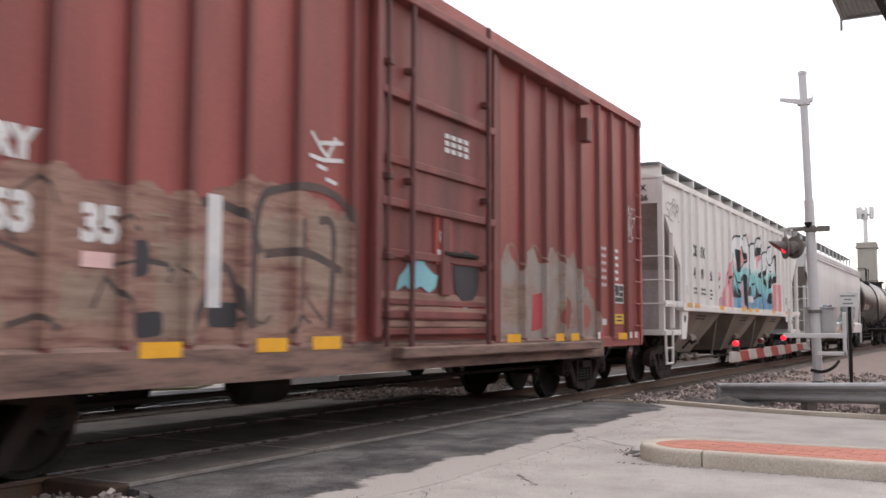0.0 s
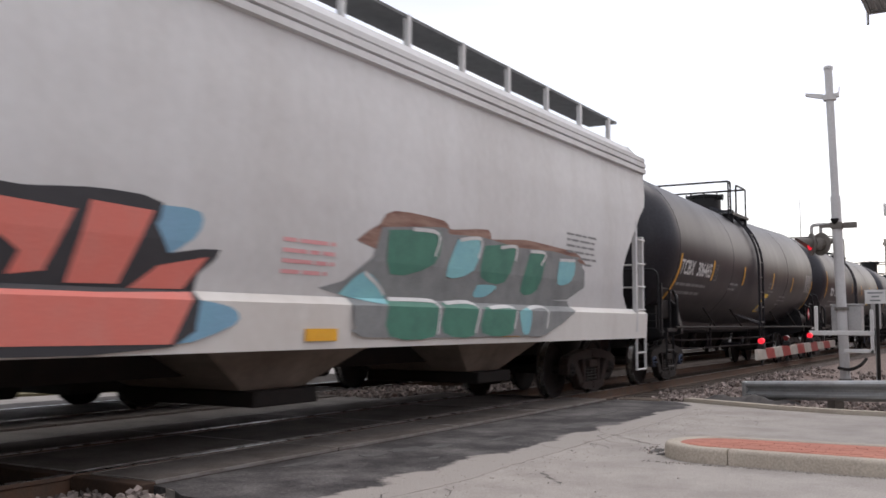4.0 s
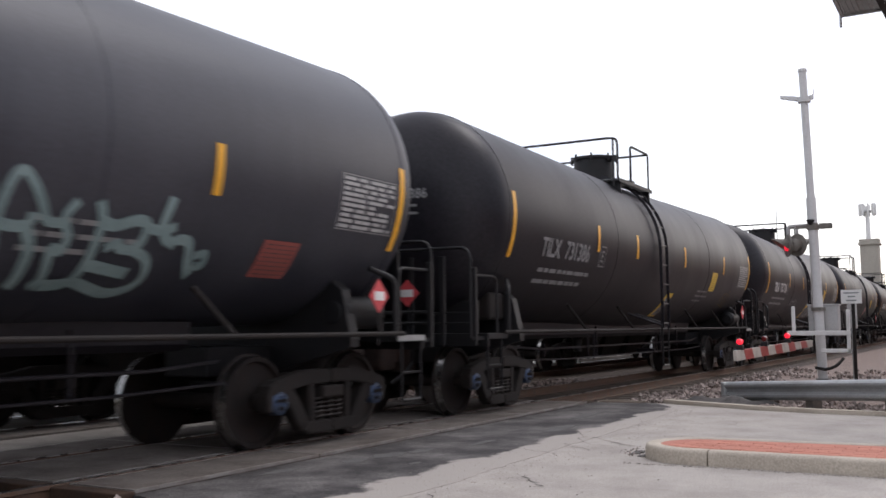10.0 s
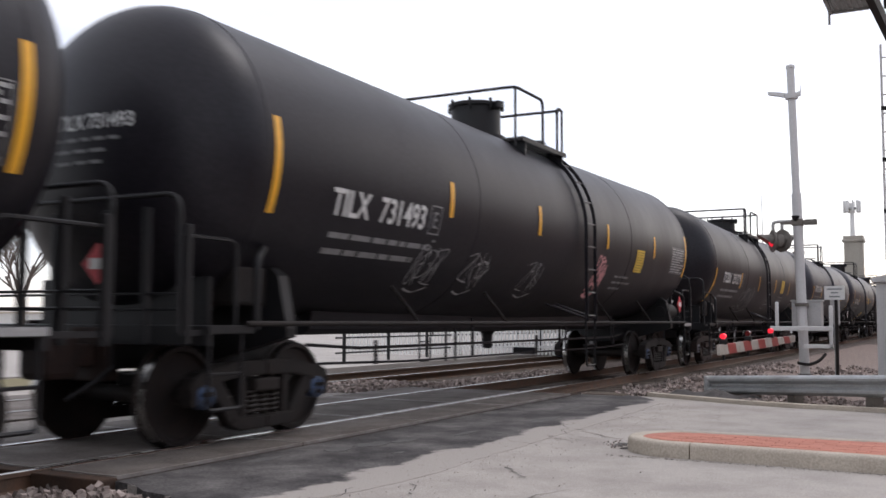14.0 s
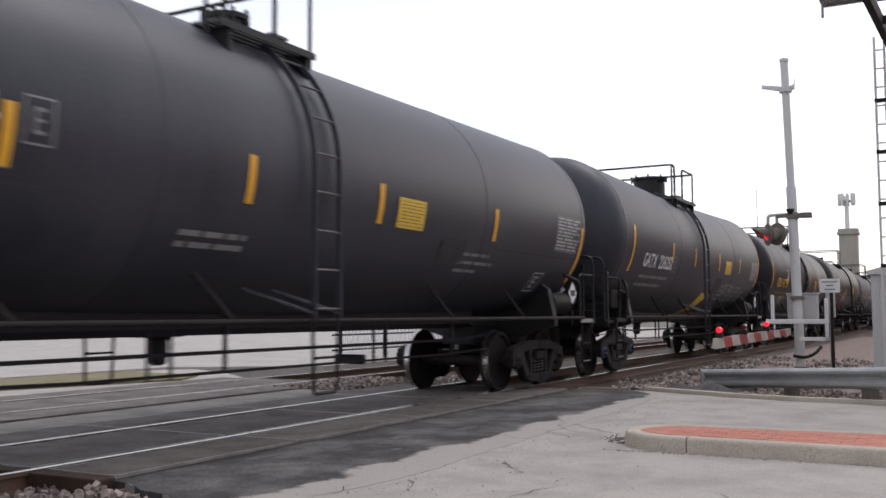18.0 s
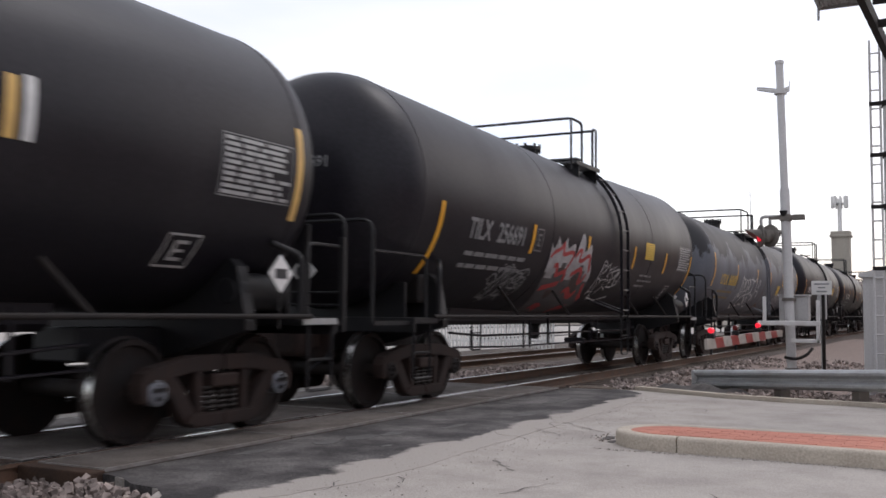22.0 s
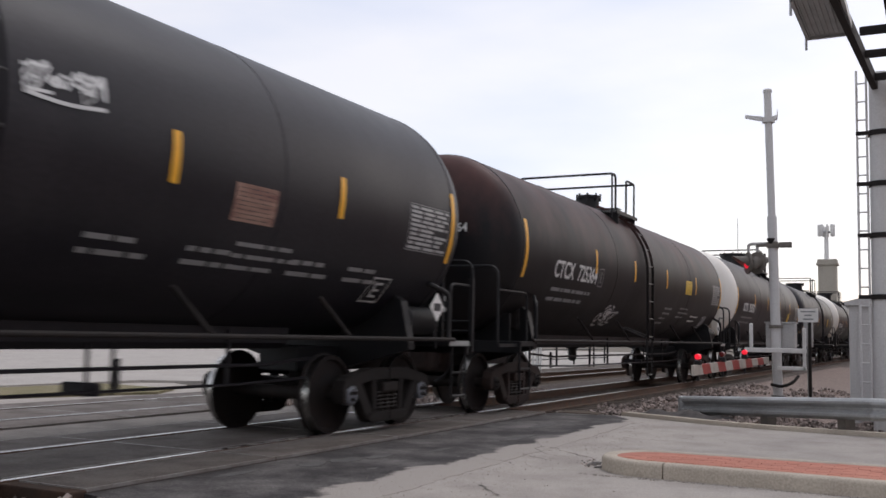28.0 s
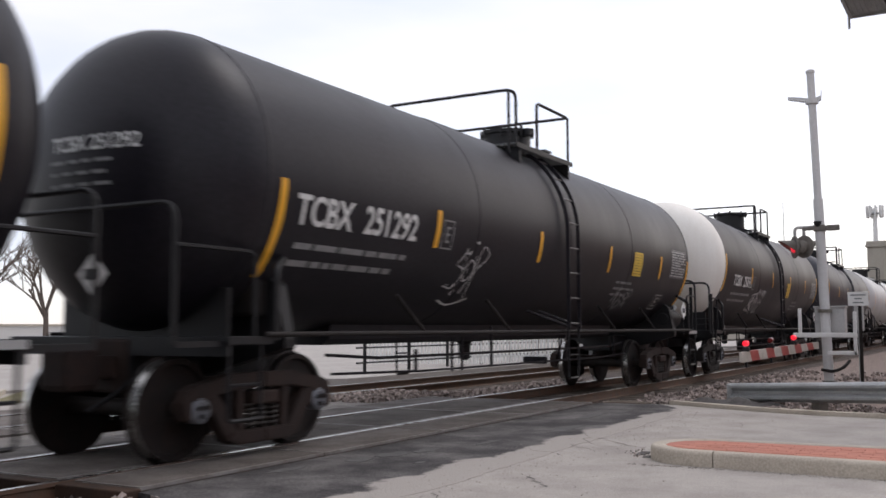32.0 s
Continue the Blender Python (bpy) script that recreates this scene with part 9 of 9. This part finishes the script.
spray_strokes(c, ([(-3.88, 1.63), (-4.05, 1.87), (-3.88, 1.94), (-3.99, 2.14), (-3.98, 2.45), (-3.78, 2.37), (-3.58, 2.39), (-3.41, 2.19), (-3.27, 1.91), (-3.23, 1.77), (-3.14, 1.59), (-3.12, 1.47), (-3.39, 1.47), (-3.82, 1.6)],
    [(-3.67, 1.89), (-3.85, 2.36)],
    [(-3.88, 1.94), (-3.74, 1.83), (-3.57, 1.86), (-3.51, 2.07), (-3.54, 2.32)],
    [(-3.33, 2.12), (-3.4, 2.33), (-3.28, 2.38), (-3.07, 2.29), (-3.02, 2.11), (-3.28, 1.98), (-3.33, 1.93)],
    [(-2.97, 2.15), (-3.05, 2.32), (-2.94, 2.41), (-2.75, 2.35), (-2.6, 2.17), (-2.5, 1.99), (-2.65, 1.91), (-3.05, 1.85), (-3.16, 1.77)],
    [(-2.6, 2.17), (-2.64, 2.36), (-2.42, 2.43), (-2.23, 2.39), (-2.11, 2.21), (-2.14, 2.01), (-2.34, 1.92)],
    [(-2.23, 2.39), (-1.87, 2.38), (-1.57, 2.45), (-1.38, 2.01), (-1.23, 1.77)],
    [(-3.02, 2.07), (-2.8, 1.88)],), 0.05, M_WHITEP, 0.012, "white sprayed bubble letters")
spray_strokes(c, ([(-2.88, 2.23), (-2.73, 2.09)],
    [(-2.86, 2.07), (-2.66, 2.12)],
    [(-3.08, 1.59), (-2.78, 1.52), (-2.65, 1.6), (-2.19, 1.58), (-2.45, 1.76), (-2.71, 1.83)],
    [(-2.03, 1.58), (-2.3, 1.77), (-2.22, 1.83), (-1.95, 1.74), (-1.79, 1.59)],
    [(-1.7, 1.55), (-1.35, 1.52), (-1.19, 1.61), (-1.51, 1.8), (-1.6, 1.92), (-1.23, 1.77)],
    [(-2.11, 2.01), (-1.89, 1.91), (-1.72, 1.95)],
    [(-1.23, 2.27), (-1.04, 2.18), (-1.05, 2.37), (-0.96, 2.42), (-0.81, 2.34), (-0.9, 2.23)],
    [(-1.28, 2.06), (-0.92, 2.04), (-0.8, 1.88), (-0.67, 1.92)],), 0.045, M_WHITEP, 0.012, "white sprayed bubble letters")
scr(c, 1202, 3.1, 1.55, 1.9, 0.55, None, 10, 0.035)
scr(c, 1203, 0.4, 1.6, 2.2, 0.6, M_LETTERDIM, 9, 0.03)
yellow(c, 2.95, 2.0, 0.58, 0.36)
for y in (-6.2, -4.85, 1.15):
    part("painted_patch", side_patch(bmesh.new(), y - 0.05, y + 0.06, 2.02, 2.45, SIDE[c.name], 0.011, 6), M_BLACKP, c)
TRAIN.append(c)
c = tank_car(277.9, 293.2, "clean black tank car with a brown-stained end", M_TANKB, "SHPX 219427", ladder=0.0, cap="dark", rust=1, seed=13, cage=0, mark_z=2.30, mark_y=1.3, strips=(-3.22, -0.42, 1.87, 4.31), top_strip=2.9, eb=7.4, end_top=2.9, tn=-0.58, rails=(-0.84, 0.14, 0.75, 0.97), manway=(-0.9, 0.3, 0.34), fall=0)
yellow(c, 3.45, 2.32, 0.5, 0.4)
TRAIN.append(c)
c = tank_car(294.8, 310.4, "deep black tank car with dim yellow panel", M_TANKB, "TILX 253542", ladder=-0.35, cap="grey", rust=0, seed=14, mark_y=2.35, mark_z=2.30, mark_size=0.42, strips=(-3.3, -1.12, 1.67, 4.3), top_strip=2.95, foot=False, te=0.17, rails=(-1.25, -0.98, -0.2, 0.6), manway=(0.35, 0.27, 0.4), fall=0)
yellow(c, 2.5, 2.27, 0.65, 0.36, 0.0, M_BOXTAN)
scr(c, 1401, 0.1, 2.95, 0.75, 0.26, None, 9, 0.04)
for i, y in enumerate((0.9, 2.1, 3.7, 4.8)):
    bars(c, y, 1.95, (0.6, 0.75, 0.6, 0.5)[: 2 + (i * 3) % 3], M_LETTERDIM, SIDE[c.name], 0.045, 0.12, 30 + i)
TRAIN.append(c)
c = tank_car(312.3, 328.9, "black tank car streaked with red rust", M_TANKRUST, "CTCX 725364", ladder=-0.9, cap="dark", rust=1, seed=15, cage=0, mark_z=2.30, mark_y=1.5, mark_size=0.42, R=1.54, Z=2.74, strips=(-4.56, -1.85, 0.96, 4.13), top_strip=2.95, eb=8.2, tn=-0.44, rails=(-1.28, -1.02, -0.21, 0.44), manway=(0.38, 0.27, 0.4), fall=0)
part("class_panel", side_patch(bmesh.new(), 6.1, 6.52, 1.66, 1.95, SIDE[c.name], 0.009, 4, -0.06), M_LETTERDIM, c, "faded grey stencilled panel")
bars(c, 4.45, 1.88, (0.95, 0.75), M_LETTER, SIDE[c.name], 0.035, 0.12, 77)
scr(c, 1501, -3.3, 1.5, 1.1, 0.42, None, 7, 0.045)
yellow(c, 2.95, 2.45, 0.68, 0.36)
bars(c, 1.4, 2.0, (0.7, 0.7, 0.6, 0.6), M_LETTERDIM, SIDE[c.name], 0.045, 0.12, 40)
TRAIN.append(c)
c = tank_car(330.7, 346.95, "black tank car with a cream painted end", M_TANKB, "SCFX 258550", ladder=0.85, cage=0, cap="grey", seed=16, mark_z=2.30, mark_y=1.5, head_b=M_TANKWHITE, R=1.55, Z=2.75, strips=(-4.44, -1.5, 1.8, 4.75), top_strip=2.95, eb=7.87, mark_w=0.93, ef=0.45, end_top=3.07, tn=-0.25, te=-0.1, rails=(-1.98, -0.8, -0.15, 0.09), manway=(-1.26, 0.46, 0.54), fall=0)
part("product_stain", head_patch(-8.61, 0.62, 2.12, 0.26, 0.42, 1.55, 2.75, 0.66, 0.018), M_STAINPALE, c, "brown product stain on the tank end")
part("product_stain", head_patch(-8.61, 0.64, 2.02, 0.15, 0.25, 1.55, 2.75, 0.66, 0.022), M_STAIN, c, "dark core of the product stain")
yellow(c, 4.2, 2.04, 0.5, 0.45)
bars(c, 2.3, 2.25, (0.7, 0.8, 0.7, 0.8), M_LETTERDIM, SIDE[c.name], 0.05, 0.13, 41)
TRAIN.append(c)
c = tank_car(349.0, 364.55, "black tank car with a white stick-figure tag", M_TANKB, "TCBX 251292", ladder=0.1, cap="grey", rust=1, seed=17, cage=0, R=1.545, Z=2.74, mark_z=2.27, mark_y=0.95, mark_size=0.42, strips=(-4.05, -0.95, 2.1, 5.09), top_strip=2.68, eb=7.18, sb=7.1, deep=1.1, end_top=2.68, tn=-0.33, rails=(-1.26, -1.0, -0.21, 1.1), manway=(0.94, 0.45, 0.46), fall=0)
scr(c, 1701, -3.3, 1.65, 0.7, 0.65, None, 9, 0.028)
scr(c, 1702, 3.0, 1.6, 0.9, 0.4, M_LETTERDIM, 9, 0.03)
yellow(c, 3.4, 2.22, 0.5, 0.45)
TRAIN.append(c)
c = tank_car(366.4, 382.3, "black tank car with a cream painted end", M_TANKB, "TCBX 250311", ladder=-0.2, cap="grey", seed=18, head_b=M_TANKWHITE, strips=(-4.1, -1.2, 1.7, 4.6), top_strip=2.9)
scr(c, 1801, -3.5, 1.7, 1.4, 0.6)
yellow(c, 1.2, 2.2, 0.5, 0.45)
TRAIN.append(c)
for i, (b, e) in enumerate(((384.0, 400.2), (401.9, 418.2), (420.0, 436.3), (438.0, 454.0))):
    c = tank_car(b, e, "dark tank car far down the train", (M_TANKG, M_HOPPER2, M_TANKB, M_TANK)[i], "", ladder=0.0, cap="grey", seed=19 + i, rust=i % 2)
    TRAIN.append(c)


# ---- the tanks fall a little towards the middle: shells bend, what is painted on them follows ----
LEVEL = 2.0
ON_SHELL = ("shell", "weld_seam", "painted_head", "end_mark", "end_stencil", "product_stain")
PAINTED = ("reflective_strip", "reporting_mark", "class_letter", "stencil_writing", "stencil_frame", "graffiti", "warning_panel", "panel_writing", "inspection_panel",
           "panel_blank", "panel_letter", "painted_patch", "rust_stain", "belt_seam", "class_panel")
for car in TRAIN:
    if car.name not in SIDE:
        continue
    surf, fall = SIDE[car.name], FALL[car.name]
    for ob in car.children_recursive:
        kind_ = ob.name.split(".")[0]
        if kind_ in ON_SHELL:
            for v in ob.data.vertices:
                v.co.z += fall * (abs(v.co.y + ob.matrix_basis.translation.y) - LEVEL)
        elif kind_ in PAINTED:
            for v in ob.data.vertices:
                v.co.x += surf(v.co.z - fall * (abs(v.co.y) - LEVEL)) - surf(v.co.z)


# ---- a second train on the far track, mostly hidden by the first ----
def far_hopper(b, paint, label):
    """A plain covered hopper: body, three pockets, sills and trucks."""
    L = 16.2
    car = thing("grain_hopper", pose(-4.3, b + L / 2, 0), label, "hopper car", "hopper cars on the far track")
    MID[car.name] = b + L / 2
    h = L / 2
    part("body", prism([(-1.5, 1.5), (1.5, 1.5), (1.5, 4.3), (0.8, 4.55), (-0.8, 4.55), (-1.5, 4.3)], -h + 1.4, h - 1.4), paint, car)
    for s in (-1, 1):
        part("slope_end", prism([(s * (h - 1.4), 4.3), (s * (h - 0.1), 4.3), (s * (h - 0.1), 3.6), (s * (h - 1.4), 2.5)][::-s], -1.48, 1.48, "x"), paint, car)
        part("side_sill", boxed(s * 1.42, s * 1.55, -h, h, 1.15, 1.42, bevel=0.02), paint, car)
    part("centre_sill", boxed(-0.3, 0.3, -h, h, 0.74, 1.05), M_TRUCK, car)
    for m0 in (-4.6, -2.3, 0.0, 2.3, 4.6):
        bm = bmesh.new()
        tv = [bm.verts.new(p) for p in ((-1.45, m0 - 1.14, 1.5), (1.45, m0 - 1.14, 1.5), (1.45, m0 + 1.14, 1.5), (-1.45, m0 + 1.14, 1.5))]
        lv = [bm.verts.new(p) for p in ((-0.9, m0 - 0.75, 0.28), (0.9, m0 - 0.75, 0.28), (0.9, m0 + 0.75, 0.28), (-0.9, m0 + 0.75, 0.28))]
        for k in range(4):
            bm.faces.new((tv[k], tv[(k + 1) % 4], lv[(k + 1) % 4], lv[k]))
        bm.faces.new(lv)
        part("discharge_pocket", bm, M_TRUCK, car)
    add_trucks(car, -h + 1.9, h - 1.9, 0, "dark")
    add_couplers(car, h)
    return car


FAR_TRAIN = [far_hopper(6.0 + 17.6 * i, (M_TANKB, M_TANKG, M_TANKB)[i % 3], "dark covered hopper of the second train") for i in range(8)]

# ---- loose stones: ballast by the crossing and the bank behind the guard rail ----
def stones(name, spots, size, label, seed):
    r = random.Random(seed)
    verts, faces = [], []
    base = [(-1, -1, -1), (1, -1, -1), (1, 1, -1), (-1, 1, -1), (-1, -1, 1), (1, -1, 1), (1, 1, 1), (-1, 1, 1)]
    quads = [(0, 3, 2, 1), (4, 5, 6, 7), (0, 1, 5, 4), (1, 2, 6, 5), (2, 3, 7, 6), (3, 0, 4, 7)]
    for x, y, z in spots:
        s = size * r.uniform(0.5, 1.25)
        rot_ = Euler((r.uniform(0, 6), r.uniform(0, 6), r.uniform(0, 6))).to_matrix()
        k = len(verts)
        for b in base:
            v = rot_ @ Vector((b[0] * r.uniform(0.45, 1), b[1] * r.uniform(0.4, 0.85), b[2] * r.uniform(0.35, 0.7))) * s
            verts.append((x + v.x, y + v.y, z + v.z))
        faces += [tuple(i + k for i in q) for q in quads]
    me = bpy.data.meshes.new(name)
    me.from_pydata(verts, [], faces)
    me.materials.append(M_STONE)
    return tagged(new(name, me), label, "gravel", "", "stuff")


r = random.Random(77)
spots = []
for _ in range(4200):
    x, y = r.uniform(0.95, 3.1), r.uniform(1.5, 5.42)
    if y > 5.30 - max(0, x - 1.6) * 0.42:
        continue
    near = 5.30 - max(0, x - 1.6) * 0.42 - y
    spots.append((x, y, -0.19 + r.uniform(-0.02, 0.05) + (max(0.0, 0.12 - 0.30 * near) if x > 1.6 else max(0.0, 0.045 - 0.06 * near))))
stones("ballast_stones", spots, 0.036, "loose grey and brown ballast stones", 1)
spots = []
for _ in range(9000):
    x = r.uniform(1.7, 9.0) if r.random() < 0.75 else r.uniform(1.3, 4.0)
    y0 = 15.9 if x < 2.8 else max(14.95, 15.95 - (x - 2.8) * 0.55)
    y = y0 + (abs(r.gauss(0, 1.0)) * 1.5 if r.random() < 0.55 else r.uniform(0, 14))
    z = -0.15 + 0.05 * math.sin(x * 3.1) + 0.05 * math.sin(y * 2.3 + x)
    spots.append((x, y, z + r.uniform(-0.03, 0.05)))
stones("bank_stones", spots, 0.045, "loose grey and reddish stones on the gravel bank", 2)
spots = []
for _ in range(1600):
    x = r.uniform(-2.7, -1.2)
    spots.append((x, r.uniform(15.6, 24.0), -0.17 + r.uniform(-0.02, 0.05)))
for _ in range(900):
    spots.append((r.uniform(-3.3, -1.65), r.uniform(13.6, 16.5), -0.02 + r.uniform(-0.02, 0.02)))
stones("track_stones", spots, 0.038, "loose dark stones between the tracks", 3)
spots = []
for _ in range(900):
    x = 2.9 + abs(r.gauss(0, 1.0)) * 0.8
    y = r.uniform(4.6, 14.6)
    if 4.3 < x and 8.7 < y < 10.8:
        continue
    spots.append((x, y, -0.039))
for _ in range(600):
    spots.append((r.uniform(4.4, 9.0), 8.80 - abs(r.gauss(0, 0.04)), -0.039))
crumbs = [(4.30 + r.gauss(0, 0.10), 9.45 + r.gauss(0, 0.16), -0.036) for _ in range(26)]
stones("asphalt_crumbs", crumbs, 0.011, "crumbled asphalt lumps on the road", 5)
grit = stones("road_grit", spots, 0.006, "loose grit scattered on the worn asphalt", 4)
grit.data.materials.clear()
grit.data.materials.append(M_GRIT)

# red pavers of the island, the nearest ones as pieces
spots = []
for j in range(60):
    for i in range(70):
        p = (4.4 + 0.205 * i + (0.1025 if j % 2 else 0), 8.4 + 0.105 * j)
        if all(inside((p[0] + dx, p[1] + dy), inner) for dx in (-0.1, 0.1) for dy in (-0.05, 0.05)):
            spots.append(p)
spots.sort(key=lambda p: p[0])
for p in spots[:300]:
    put("paver", paver_me, island, Matrix.Translation((p[0], p[1], KERB_Z - 0.004 + rng.uniform(-0.003, 0.002))))
bm = bmesh.new()
for p in spots[300:]:
    box(bm, p[0] - 0.098, p[0] + 0.098, p[1] - 0.048, p[1] + 0.048, KERB_Z - 0.03, KERB_Z - 0.005)
if spots[300:]:
    tagged(part("paver_field", bm, M_BRICK, island), kind="stuff")


# ---- what moves ----
def travel(t):
    """How far the near train has gone, in metres; it gathers a little speed."""
    s = t / 32
    return 322.05 * s + 26.547 * s * s - 6.1065 * s ** 3


def far_travel(t):
    return 10.5 * (t - 11.6)


def motions():
    for car in TRAIN:
        walk(car, [(t, pose(0, MID[car.name] - travel(t), 0)) for t in range(33)])
    for car in FAR_TRAIN:
        walk(car, [(t, pose(-4.3, MID[car.name] + far_travel(t), 0)) for t in range(33)])
    near = {car.name for car in TRAIN}
    for ws, car, a in WHEELSETS:
        own = car.name in near
        place = (lambda t: MID[car.name] - travel(t)) if own else (lambda t: MID[car.name] + far_travel(t))
        turn = (lambda t: travel(t) / WHEEL_R) if own else (lambda t: -far_travel(t) / WHEEL_R)
        times = [k / FPS for k in range(32 * FPS + 1) if -14 < place(k / FPS) < 40]
        if not times:
            continue
        t0, t1 = times[0], times[-1]
        rows = [(t, Matrix.Translation((0, a, WHEEL_R)) @ Matrix.Rotation(turn(t) % (2 * math.pi), 4, "X")) for t in times]
        if t0 > 0.05:
            rows.insert(0, (0.0, rows[0][1]))
        if t1 < 31.95:
            rows.append((32.0, rows[-1][1]))
        walk(ws, rows)


motions()
